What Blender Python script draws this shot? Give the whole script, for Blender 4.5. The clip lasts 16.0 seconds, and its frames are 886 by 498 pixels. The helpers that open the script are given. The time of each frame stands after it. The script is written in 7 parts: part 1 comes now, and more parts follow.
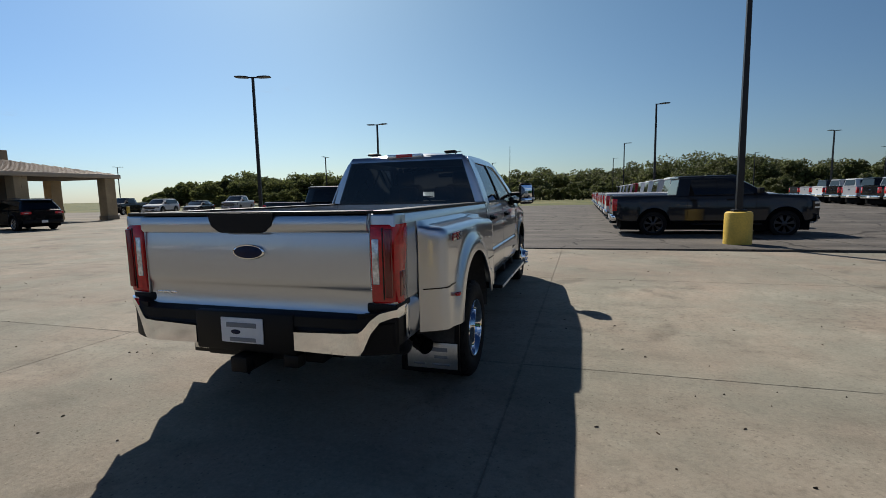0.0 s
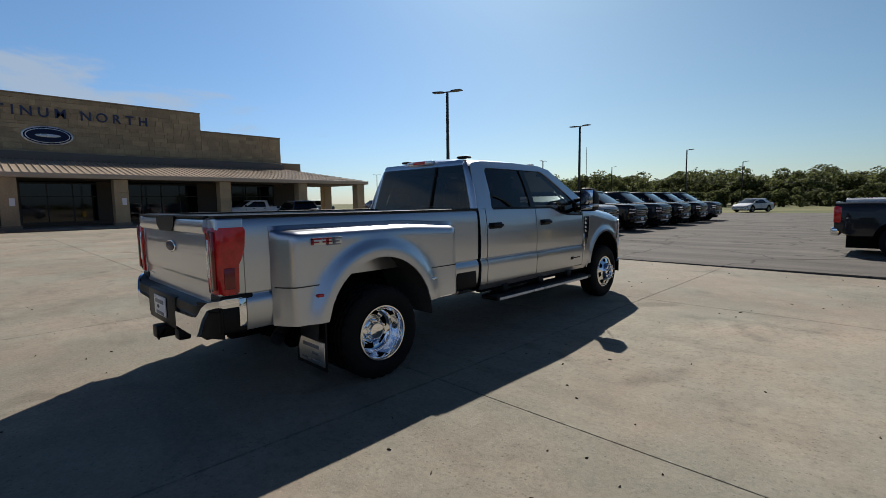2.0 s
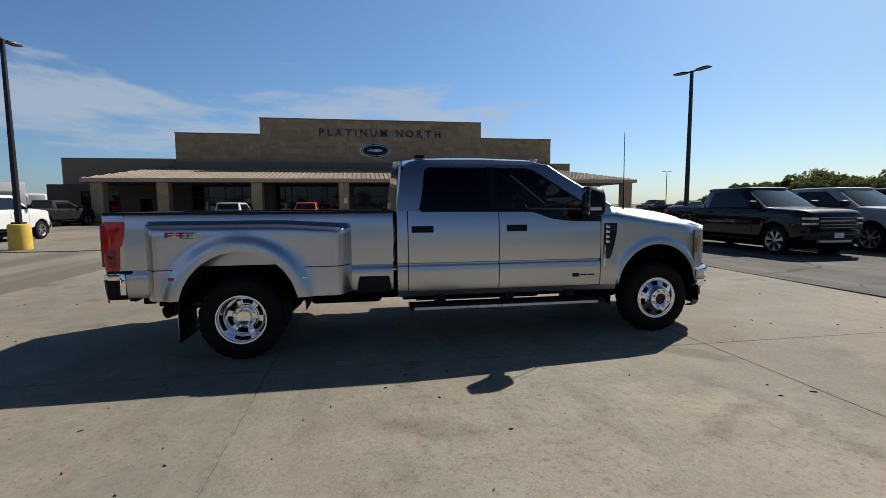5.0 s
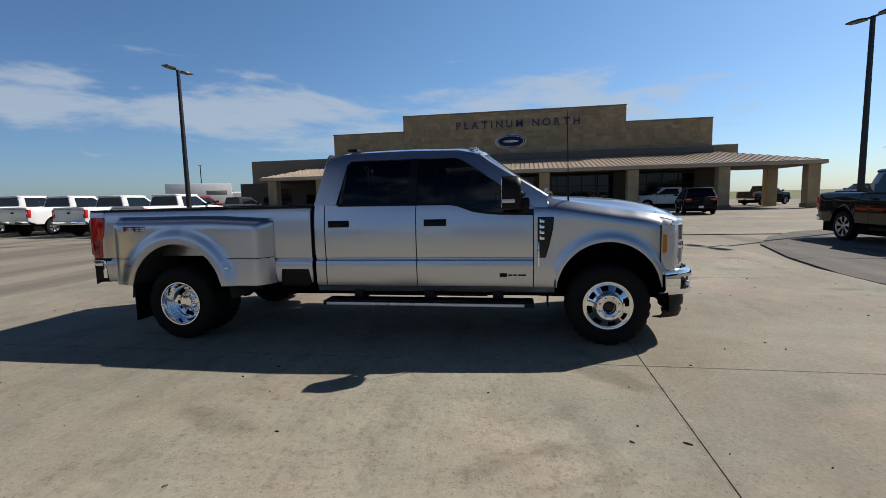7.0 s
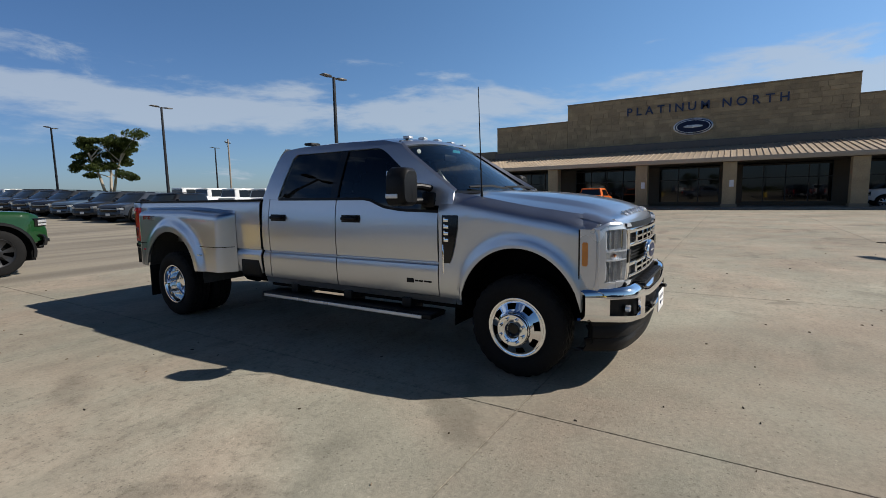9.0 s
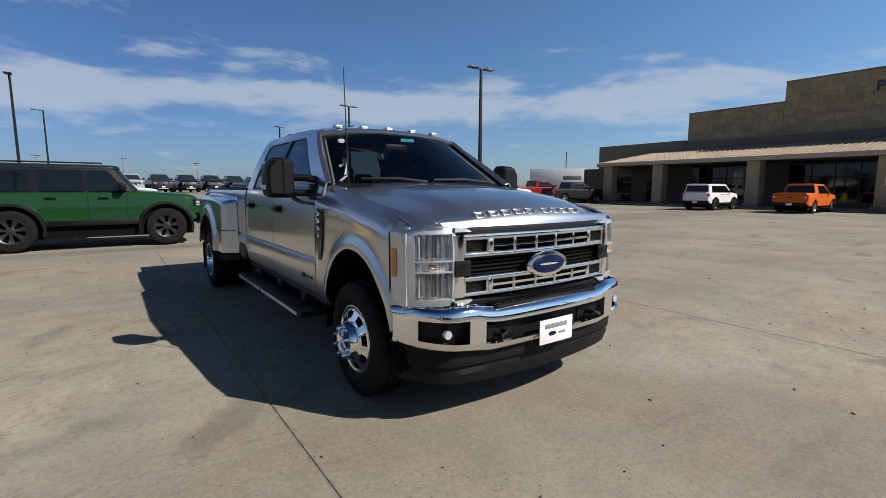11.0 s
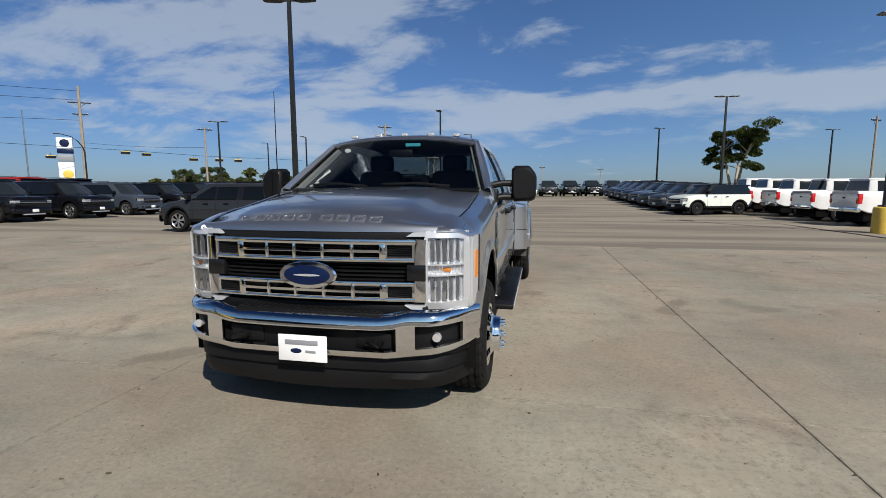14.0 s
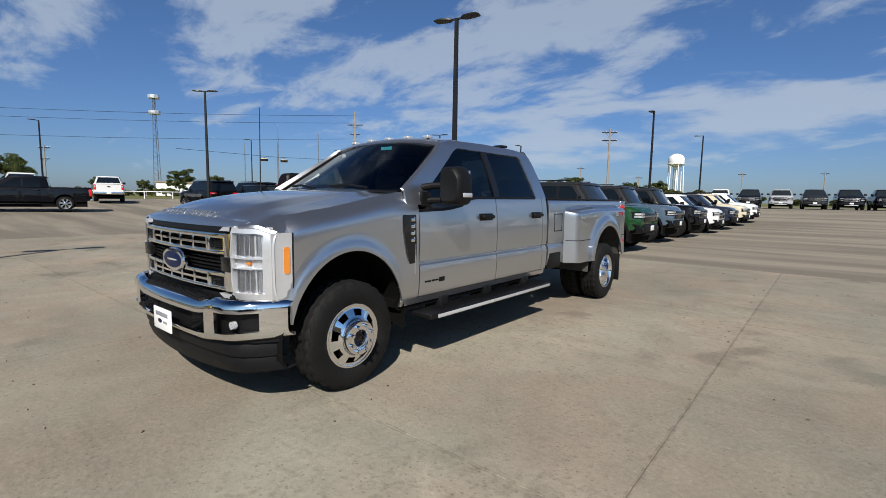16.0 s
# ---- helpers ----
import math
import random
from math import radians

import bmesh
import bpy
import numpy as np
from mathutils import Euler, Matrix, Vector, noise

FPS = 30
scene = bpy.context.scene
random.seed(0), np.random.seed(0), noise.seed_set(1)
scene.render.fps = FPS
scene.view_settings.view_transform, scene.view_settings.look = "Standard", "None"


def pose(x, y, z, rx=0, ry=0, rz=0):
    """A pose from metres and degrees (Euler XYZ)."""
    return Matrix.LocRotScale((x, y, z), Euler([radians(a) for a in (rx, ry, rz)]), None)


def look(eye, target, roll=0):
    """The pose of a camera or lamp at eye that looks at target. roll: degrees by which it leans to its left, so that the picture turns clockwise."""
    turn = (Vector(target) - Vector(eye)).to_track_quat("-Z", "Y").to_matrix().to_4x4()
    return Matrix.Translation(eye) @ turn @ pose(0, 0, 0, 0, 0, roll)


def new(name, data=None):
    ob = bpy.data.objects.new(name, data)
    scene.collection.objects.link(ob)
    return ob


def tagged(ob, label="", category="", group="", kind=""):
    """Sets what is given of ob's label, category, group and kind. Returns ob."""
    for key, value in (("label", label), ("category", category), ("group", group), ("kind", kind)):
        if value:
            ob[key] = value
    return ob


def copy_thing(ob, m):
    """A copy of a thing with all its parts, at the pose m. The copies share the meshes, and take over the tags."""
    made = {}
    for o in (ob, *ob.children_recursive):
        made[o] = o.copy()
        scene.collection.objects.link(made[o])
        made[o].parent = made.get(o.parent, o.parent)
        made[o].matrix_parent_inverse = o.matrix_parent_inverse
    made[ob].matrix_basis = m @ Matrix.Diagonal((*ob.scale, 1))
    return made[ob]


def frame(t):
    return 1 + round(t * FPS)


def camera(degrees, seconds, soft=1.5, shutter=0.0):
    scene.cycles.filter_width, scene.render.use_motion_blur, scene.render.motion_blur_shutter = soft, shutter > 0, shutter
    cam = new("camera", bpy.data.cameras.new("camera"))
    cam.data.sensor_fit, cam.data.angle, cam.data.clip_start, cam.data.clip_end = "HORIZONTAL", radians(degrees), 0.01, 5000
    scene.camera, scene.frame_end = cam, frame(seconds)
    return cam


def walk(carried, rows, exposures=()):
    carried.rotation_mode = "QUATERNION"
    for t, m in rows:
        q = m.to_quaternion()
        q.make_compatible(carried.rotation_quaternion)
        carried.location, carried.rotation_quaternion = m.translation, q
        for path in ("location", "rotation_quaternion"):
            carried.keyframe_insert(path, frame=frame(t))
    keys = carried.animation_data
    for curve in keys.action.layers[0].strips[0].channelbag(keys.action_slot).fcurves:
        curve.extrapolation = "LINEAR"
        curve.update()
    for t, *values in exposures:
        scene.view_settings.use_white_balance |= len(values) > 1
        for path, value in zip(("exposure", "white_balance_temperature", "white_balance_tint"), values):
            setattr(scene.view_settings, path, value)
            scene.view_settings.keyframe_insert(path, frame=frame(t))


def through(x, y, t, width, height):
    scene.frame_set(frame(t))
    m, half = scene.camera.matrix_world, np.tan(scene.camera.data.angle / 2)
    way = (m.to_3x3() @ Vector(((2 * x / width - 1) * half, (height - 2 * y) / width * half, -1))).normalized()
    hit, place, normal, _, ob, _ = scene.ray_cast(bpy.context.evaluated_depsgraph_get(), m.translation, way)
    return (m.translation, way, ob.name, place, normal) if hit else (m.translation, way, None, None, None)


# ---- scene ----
cam = camera(87.1, 16.0, soft=0.78)
PATH = [
    (0, (2.023, -8.158, 1.496), (1.453, -6.255, 1.267), -1.2),
    (0.5, (2.639, -7.926, 1.502), (1.829, -6.11, 1.286), -1.1),
    (1, (3.218, -7.619, 1.505), (2.184, -5.919, 1.301), -1.1),
    (1.5, (3.786, -7.274, 1.498), (2.561, -5.706, 1.299), -0.8),
    (2, (4.264, -6.836, 1.485), (2.864, -5.422, 1.287), -0.8),
    (2.5, (4.722, -6.354, 1.486), (3.167, -5.113, 1.292), -0.9),
    (3, (5.078, -5.784, 1.486), (3.393, -4.722, 1.296), -0.6),
    (3.5, (5.426, -5.181, 1.491), (3.64, -4.302, 1.306), -0.2),
    (4, (5.635, -4.55, 1.483), (3.772, -3.847, 1.297), -0.1),
    (4.5, (5.8, -3.922, 1.476), (3.876, -3.408, 1.291), -0.2),
    (7, (5.593, -0.806, 1.461), (3.633, -1.142, 1.245), -1.4),
    (7.5, (5.319, -0.242, 1.456), (3.397, -0.754, 1.241), -1.5),
    (8, (5.021, 0.315, 1.453), (3.162, -0.389, 1.234), -1.5),
    (8.5, (4.659, 0.85, 1.44), (2.88, -0.035, 1.208), -1.4),
    (9, (4.271, 1.371, 1.423), (2.582, 0.325, 1.194), -1.1),
    (11.5, (1.725, 3.074, 1.419), (0.771, 1.337, 1.154), -0.0),
    (12, (1.125, 3.244, 1.424), (0.402, 1.398, 1.16), -0.3),
    (12.5, (0.505, 3.372, 1.427), (0.047, 1.442, 1.168), -0.3),
    (13, (-0.114, 3.452, 1.439), (-0.288, 1.475, 1.192), -0.3),
    (13.5, (-0.73, 3.455, 1.436), (-0.609, 1.474, 1.193), -0.2),
    (14, (-1.349, 3.324, 1.423), (-0.947, 1.38, 1.181), -0.1),
    (14.5, (-1.951, 3.137, 1.417), (-1.287, 1.266, 1.176), 0.4),
    (15, (-2.538, 2.866, 1.415), (-1.647, 1.092, 1.174), 0.5),
    (15.5, (-3.093, 2.544, 1.399), (-2.009, 0.88, 1.168), 0.8),
    (16, (-3.584, 2.129, 1.395), (-2.321, 0.594, 1.179), 0.9),
]
walk(cam, [(t, look(eye, target, roll)) for t, eye, target, roll in PATH], [(0, .12), (3, .12), (8, .30), (11.5, .32), (12.5, .2), (14.5, .3), (16, .34)])

# ---- world, sun, exposure ----
SUN = Vector((-0.673, 0.922, 1.0)).normalized()      # the way to the sun
world = bpy.data.worlds.new("sky")
scene.world = world
world.use_nodes = True


def nodes_of(tree):
    """Short hands for a node tree: add a node, link two sockets."""
    def add(kind, **sets):
        n = tree.nodes.new(kind)
        for key, value in sets.items():
            n.inputs[key.replace("_", " ")].default_value = value
        return n
    return add, tree.links.new


def build_sky():
    tree = world.node_tree
    tree.nodes.clear()
    add, link = nodes_of(tree)
    sky = add("ShaderNodeTexSky")
    sky.sky_type, sky.sun_disc = "NISHITA", False
    sky.sun_elevation = math.asin(SUN.z)
    sky.sun_rotation = math.atan2(SUN.x, SUN.y)
    sky.air_density, sky.dust_density, sky.ozone_density = 1.0, 0.55, 2.5
    # thin cloud on a flat layer overhead, thicker towards the south
    coord = add("ShaderNodeTexCoord")
    split = add("ShaderNodeSeparateXYZ")
    link(coord.outputs["Generated"], split.inputs[0])
    low = add("ShaderNodeMath"); low.operation = "MAXIMUM"; low.inputs[1].default_value = 0.0
    link(split.outputs["Z"], low.inputs[0])
    lift = add("ShaderNodeMath"); lift.operation = "ADD"; lift.inputs[1].default_value = 0.24
    link(low.outputs[0], lift.inputs[0])
    over = add("ShaderNodeVectorMath"); over.operation = "DIVIDE"
    link(coord.outputs["Generated"], over.inputs[0])
    trio = add("ShaderNodeCombineXYZ")
    for k in "XYZ":
        link(lift.outputs[0], trio.inputs[k])
    link(trio.outputs[0], over.inputs[1])
    def calc(op, *values):
        n = add("ShaderNodeMath"); n.operation = op
        for k, value in enumerate(values):
            if isinstance(value, (int, float)):
                n.inputs[k].default_value = value
            else:
                link(value, n.inputs[k])
        return n.outputs[0]
    def rise(socket, a, b, to=1.0):
        r = add("ShaderNodeMapRange")
        r.interpolation_type = "SMOOTHSTEP"
        for key, value in zip(("From Min", "From Max", "To Min", "To Max"), (a, b, 0.0, to)):
            r.inputs[key].default_value = value
        link(socket, r.inputs["Value"])
        return r.outputs[0]
    def facing(x, y):
        n = add("ShaderNodeVectorMath"); n.operation = "DOT_PRODUCT"
        n.inputs[1].default_value = (x, y, 0)
        link(coord.outputs["Generated"], n.inputs[0])
        return n.outputs["Value"]
    stretch = add("ShaderNodeMapping")
    stretch.inputs["Rotation"].default_value = (0, 0, 0.5)
    stretch.inputs["Scale"].default_value = (0.8, 1.25, 0.0)
    stretch.inputs["Location"].default_value = (CLOUD_SHIFT[0], CLOUD_SHIFT[1], 0)
    link(over.outputs[0], stretch.inputs[0])
    big = add("ShaderNodeTexNoise", Scale=0.8, Detail=4.0, Roughness=0.5)
    fine = add("ShaderNodeTexNoise", Scale=2.6, Detail=10.0, Roughness=0.62, Distortion=0.3)
    link(stretch.outputs[0], big.inputs["Vector"]); link(stretch.outputs[0], fine.inputs["Vector"])
    both = calc("MULTIPLY_ADD", big.outputs["Fac"], 0.8, fine.outputs["Fac"])
    # a low bank from west through south to east, and a high sheet in the south-east; clear to the north
    height_z = split.outputs["Z"]
    bank = calc("MULTIPLY", calc("MULTIPLY", rise(height_z, 0.02, 0.16), calc("SUBTRACT", 1.0, rise(height_z, 0.17, 0.30))), rise(facing(-0.5, -0.86), -0.35, 0.25))
    sheet = calc("MULTIPLY", rise(height_z, 0.10, 0.30), rise(facing(0.72, -0.69), 0.15, 0.85))
    gap = calc("MULTIPLY", rise(height_z, 0.19, 0.31), rise(facing(-0.50, -0.87), 0.45, 0.9))
    bias = calc("ADD", calc("MULTIPLY_ADD", bank, 0.07, calc("MULTIPLY_ADD", gap, -0.17, calc("MULTIPLY", sheet, 0.155))), calc("MULTIPLY", facing(-0.5, 0.86), -0.12))
    # heaped cloud in the bank, flat and drawn out along the horizon
    flat = add("ShaderNodeMapping")
    flat.inputs["Scale"].default_value = (1.0, 1.0, 4.2)
    flat.inputs["Location"].default_value = (3.1, 1.7, 0.4)
    link(coord.outputs["Generated"], flat.inputs[0])
    heap = add("ShaderNodeTexNoise", Scale=3.0, Detail=10.0, Roughness=0.58, Distortion=0.2)
    link(flat.outputs[0], heap.inputs["Vector"])
    heaped = rise(calc("MULTIPLY_ADD", bank, 0.26, heap.outputs["Fac"]), 0.70, 0.84, 0.66)
    ramp = add("ShaderNodeMapRange")
    ramp.interpolation_type = "SMOOTHSTEP"
    for key, value in zip(("From Min", "From Max", "To Min", "To Max"), CLOUD_COVER):
        ramp.inputs[key].default_value = value
    link(calc("ADD", both, bias), ramp.inputs["Value"])
    cover = calc("MAXIMUM", ramp.outputs[0], heaped)
    cloud = add("ShaderNodeMix"); cloud.data_type = "RGBA"
    link(cover, cloud.inputs["Factor"])
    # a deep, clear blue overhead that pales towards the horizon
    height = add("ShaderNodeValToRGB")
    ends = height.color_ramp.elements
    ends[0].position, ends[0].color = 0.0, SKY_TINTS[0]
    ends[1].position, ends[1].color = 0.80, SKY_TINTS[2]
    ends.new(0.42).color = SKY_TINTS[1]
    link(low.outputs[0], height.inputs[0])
    # paler and brighter towards the sun
    toward = add("ShaderNodeVectorMath"); toward.operation = "DOT_PRODUCT"
    toward.inputs[1].default_value = (-0.92, 0.40, 0)
    link(coord.outputs["Generated"], toward.inputs[0])
    glow = add("ShaderNodeMapRange")
    glow.inputs["From Min"].default_value, glow.inputs["From Max"].default_value = -0.35, 0.80
    link(toward.outputs["Value"], glow.inputs["Value"])
    warm = add("ShaderNodeValToRGB")
    warm.color_ramp.elements[0].color, warm.color_ramp.elements[1].color = (1, 1, 1, 1), SUNWARD
    link(glow.outputs[0], warm.inputs[0])
    hazed = add("ShaderNodeMix"); hazed.data_type, hazed.blend_type = "RGBA", "MULTIPLY"
    hazed.inputs["Factor"].default_value = 1.0
    link(height.outputs[0], hazed.inputs["A"]); link(warm.outputs[0], hazed.inputs["B"])
    # a warmer haze over the woods to the north
    veil = add("ShaderNodeMix"); veil.data_type, veil.blend_type = "RGBA", "MULTIPLY"
    link(rise(facing(0.3, 0.95), 0.1, 0.9), veil.inputs["Factor"])
    link(hazed.outputs["Result"], veil.inputs["A"]); veil.inputs["B"].default_value = HAZE
    tinted = add("ShaderNodeMix"); tinted.data_type, tinted.blend_type = "RGBA", "MULTIPLY"
    tinted.inputs["Factor"].default_value = 1.0
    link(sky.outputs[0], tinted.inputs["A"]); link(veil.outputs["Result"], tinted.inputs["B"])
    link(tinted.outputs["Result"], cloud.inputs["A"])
    cloud.inputs["B"].default_value = CLOUD_COLOUR
    back = add("ShaderNodeBackground", Strength=SKY_STRENGTH)
    out = add("ShaderNodeOutputWorld")
    link(cloud.outputs["Result"], back.inputs["Color"]); link(back.outputs[0], out.inputs[0])


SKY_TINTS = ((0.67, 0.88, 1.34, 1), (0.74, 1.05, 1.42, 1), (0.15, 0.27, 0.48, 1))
SUNWARD = (1.80, 1.70, 1.44, 1)
HAZE = (1.03, 0.95, 0.80, 1)
CLOUD_COVER = (1.10, 1.28, 0.0, 0.60)
CLOUD_SHIFT = (2.6, 0.9)
CLOUD_COLOUR = (8.2, 9.3, 10.6, 1)
SKY_STRENGTH = 0.048
build_sky()
sun = new("sun", bpy.data.lights.new("sun", "SUN"))
sun.data.energy, sun.data.angle, sun.data.color = 4.9, radians(0.53), (1.0, 0.94, 0.86)
sun.matrix_world = look(SUN * 50, (0, 0, 0))


# ---- materials ----
def material(name, colour, rough=0.5, metal=0.0, vary=0.12, coarse=1.5, fine=30.0, bump=0.0, coat=0.0, place="Object", tint=False, island=0.0, spec=0.5, rough_vary=0.08):
    """A Principled material with colour that varies at two scales, uneven gloss and fine relief. tint: the object's own colour multiplies it."""
    m = bpy.data.materials.new(name)
    m.use_nodes = True
    tree = m.node_tree
    tree.nodes.clear()
    add, link = nodes_of(tree)
    out, shade = add("ShaderNodeOutputMaterial"), add("ShaderNodeBsdfPrincipled", Metallic=metal, Roughness=rough)
    shade.inputs["Coat Weight"].default_value, shade.inputs["Coat Roughness"].default_value = coat, 0.04
    shade.inputs["Specular IOR Level"].default_value = spec
    link(shade.outputs[0], out.inputs[0])
    if place == "World":
        where = add("ShaderNodeNewGeometry").outputs["Position"]
    else:
        where = add("ShaderNodeTexCoord").outputs["Object"]
    a, b = add("ShaderNodeTexNoise", Scale=coarse, Detail=4.0), add("ShaderNodeTexNoise", Scale=fine, Detail=3.0)
    link(where, a.inputs["Vector"]); link(where, b.inputs["Vector"])
    mixed = add("ShaderNodeMath"); mixed.operation = "ADD"
    link(a.outputs["Fac"], mixed.inputs[0]); link(b.outputs["Fac"], mixed.inputs[1])
    span = add("ShaderNodeMapRange")
    span.inputs["From Min"].default_value, span.inputs["From Max"].default_value = 0.7, 1.3
    span.inputs["To Min"].default_value, span.inputs["To Max"].default_value = 1 - vary, 1 + vary
    link(mixed.outputs[0], span.inputs["Value"])
    value = span.outputs[0]
    if island:
        rnd = add("ShaderNodeObjectInfo").outputs["Random"] if island > 0 else add("ShaderNodeNewGeometry").outputs["Random Per Island"]
        r = add("ShaderNodeMapRange")
        r.inputs["To Min"].default_value, r.inputs["To Max"].default_value = 1 - abs(island), 1 + abs(island)
        link(rnd, r.inputs["Value"])
        m2 = add("ShaderNodeMath"); m2.operation = "MULTIPLY"
        link(value, m2.inputs[0]); link(r.outputs[0], m2.inputs[1])
        value = m2.outputs[0]
    mul = add("ShaderNodeMix"); mul.data_type, mul.blend_type = "RGBA", "MULTIPLY"
    mul.inputs["Factor"].default_value = 1.0
    if tint:
        link(add("ShaderNodeObjectInfo").outputs["Color"], mul.inputs["A"])
    else:
        mul.inputs["A"].default_value = (*colour, 1)
    link(value, mul.inputs["B"])
    link(mul.outputs["Result"], shade.inputs["Base Color"])
    rr = add("ShaderNodeMapRange")
    rr.inputs["From Min"].default_value, rr.inputs["From Max"].default_value = 0.3, 0.7
    rr.inputs["To Min"].default_value, rr.inputs["To Max"].default_value = max(rough - rough_vary, 0.01), min(rough + rough_vary, 1)
    link(a.outputs["Fac"], rr.inputs["Value"]); link(rr.outputs[0], shade.inputs["Roughness"])
    if bump:
        bp = add("ShaderNodeBump", Strength=bump, Distance=0.01)
        link(b.outputs["Fac"], bp.inputs["Height"]); link(bp.outputs[0], shade.inputs["Normal"])
    return m


def glass(name, tint, through, rough=0.02):
    """A thin pane: part of the light goes straight through, tinted; the rest is mirrored, more so at a slant."""
    m = bpy.data.materials.new(name)
    m.use_nodes = True
    tree = m.node_tree
    tree.nodes.clear()
    add, link = nodes_of(tree)
    out, clear, gloss = add("ShaderNodeOutputMaterial"), add("ShaderNodeBsdfTransparent", Color=(*[c * through for c in tint], 1)), add("ShaderNodeBsdfGlossy", Roughness=rough)
    gloss.inputs["Color"].default_value = (0.9, 0.93, 0.95, 1)
    lean = add("ShaderNodeFresnel", IOR=1.5)
    mix = add("ShaderNodeMixShader")
    link(lean.outputs[0], mix.inputs[0]); link(clear.outputs[0], mix.inputs[1]); link(gloss.outputs[0], mix.inputs[2])
    link(mix.outputs[0], out.inputs[0])
    return m


def concrete_material(name, colour, island):
    """Broom-finished concrete: mottled, with dark stains, rubber marks and fine grit."""
    m = bpy.data.materials.new(name)
    m.use_nodes = True
    tree = m.node_tree
    add, link = nodes_of(tree)
    shade = tree.nodes["Principled BSDF"]
    where = add("ShaderNodeNewGeometry").outputs["Position"]
    cloud, grit, blot = add("ShaderNodeTexNoise", Scale=0.35, Detail=6.0, Roughness=0.6), add("ShaderNodeTexNoise", Scale=30.0, Detail=8.0, Roughness=0.78), add("ShaderNodeTexNoise", Scale=1.1, Detail=5.0, Roughness=0.55)
    stretch = add("ShaderNodeMapping")
    stretch.inputs["Scale"].default_value = (0.35, 1.6, 1.0)
    stretch.inputs["Rotation"].default_value = (0, 0, 0.35)
    link(where, stretch.inputs[0])
    streak = add("ShaderNodeTexNoise", Scale=1.2, Detail=5.0, Roughness=0.6)
    link(stretch.outputs[0], streak.inputs["Vector"])
    for n in (cloud, grit, blot):
        link(where, n.inputs["Vector"])
    def span(socket, a, b, c, d):
        r = add("ShaderNodeMapRange")
        for key, v in zip(("From Min", "From Max", "To Min", "To Max"), (a, b, c, d)):
            r.inputs[key].default_value = v
        link(socket, r.inputs["Value"])
        return r.outputs[0]
    def times(x, y):
        n = add("ShaderNodeMath"); n.operation = "MULTIPLY"
        link(x, n.inputs[0]); link(y, n.inputs[1])
        return n.outputs[0]
    v = times(span(cloud.outputs["Fac"], 0.3, 0.7, 0.77, 1.15), span(grit.outputs["Fac"], 0.32, 0.68, 0.80, 1.20))
    v = times(v, span(blot.outputs["Fac"], 0.60, 0.72, 1.0, 0.80))
    v = times(v, span(streak.outputs["Fac"], 0.56, 0.72, 1.0, 0.82))
    spots = add("ShaderNodeTexNoise", Scale=0.85, Detail=3.0, Roughness=0.5, Distortion=0.6)
    scuff = add("ShaderNodeTexNoise", Scale=0.5, Detail=8.0, Roughness=0.72)
    chips = add("ShaderNodeTexVoronoi", Scale=5.0)
    for n in (spots, scuff, chips):
        link(where, n.inputs["Vector"])
    v = times(v, span(spots.outputs["Fac"], 0.63, 0.70, 1.0, 0.74))
    v = times(v, span(scuff.outputs["Fac"], 0.56, 0.68, 1.0, 1.20))
    # worn, pitted zones where the surface has scaled off
    worn, pits, lump = add("ShaderNodeTexNoise", Scale=0.22, Detail=4.0, Roughness=0.6), add("ShaderNodeTexNoise", Scale=13.0, Detail=6.0, Roughness=0.75), add("ShaderNodeTexNoise", Scale=3.2, Detail=6.0, Roughness=0.65)
    for n in (worn, pits, lump):
        link(where, n.inputs["Vector"])
    zone = span(worn.outputs["Fac"], 0.43, 0.56, 0, 1)
    deep = times(zone, span(pits.outputs["Fac"], 0.50, 0.66, 0, 1))
    v = times(v, span(deep, 0, 1, 1.0, 0.70))
    rough_grit = times(zone, span(grit.outputs["Fac"], 0.52, 0.68, 0, 1))
    v = times(v, span(rough_grit, 0, 1, 1.0, 0.74))
    # crumbled edges along the joints of a slab
    local = add("ShaderNodeSeparateXYZ")
    link(add("ShaderNodeTexCoord").outputs["Object"], local.inputs[0])
    def calc(op, x, y):
        n = add("ShaderNodeMath"); n.operation = op
        for k, value in enumerate((x, y)):
            if isinstance(value, float):
                n.inputs[k].default_value = value
            else:
                link(value, n.inputs[k])
        return n.outputs[0]
    inset = lambda axis, half: calc("SUBTRACT", half, calc("ABSOLUTE", calc("SUBTRACT", local.outputs[axis], half), 0.0))
    near = calc("MINIMUM", inset("X", 2.24), inset("Y", 2.19))
    crumb = add("ShaderNodeTexNoise", Scale=11.0, Detail=6.0, Roughness=0.7)
    link(where, crumb.inputs["Vector"])
    edge = calc("SUBTRACT", near, calc("MULTIPLY", calc("SUBTRACT", crumb.outputs["Fac"], 0.46), 0.10))
    if island:
        v = times(v, span(edge, -0.004, 0.012, 0.72, 1.0))
    v = times(v, span(zone, 0, 1, 0.95, 1.12))
    v = times(v, span(lump.outputs["Fac"], 0.35, 0.65, 0.93, 1.07))
    v = times(v, span(chips.outputs["Distance"], 0.02, 0.07, 0.72, 1.0))
    pocks, flecks, strewn = add("ShaderNodeTexVoronoi", Scale=24.0), add("ShaderNodeTexVoronoi", Scale=17.0), add("ShaderNodeTexNoise", Scale=1.7, Detail=4.0, Roughness=0.6)
    for n in (pocks, flecks, strewn):
        link(where, n.inputs["Vector"])
    pocked = calc("MAXIMUM", span(pocks.outputs["Distance"], 0.10, 0.22, 0.66, 1.0), span(strewn.outputs["Fac"], 0.62, 0.44, 0.35, 1.0))
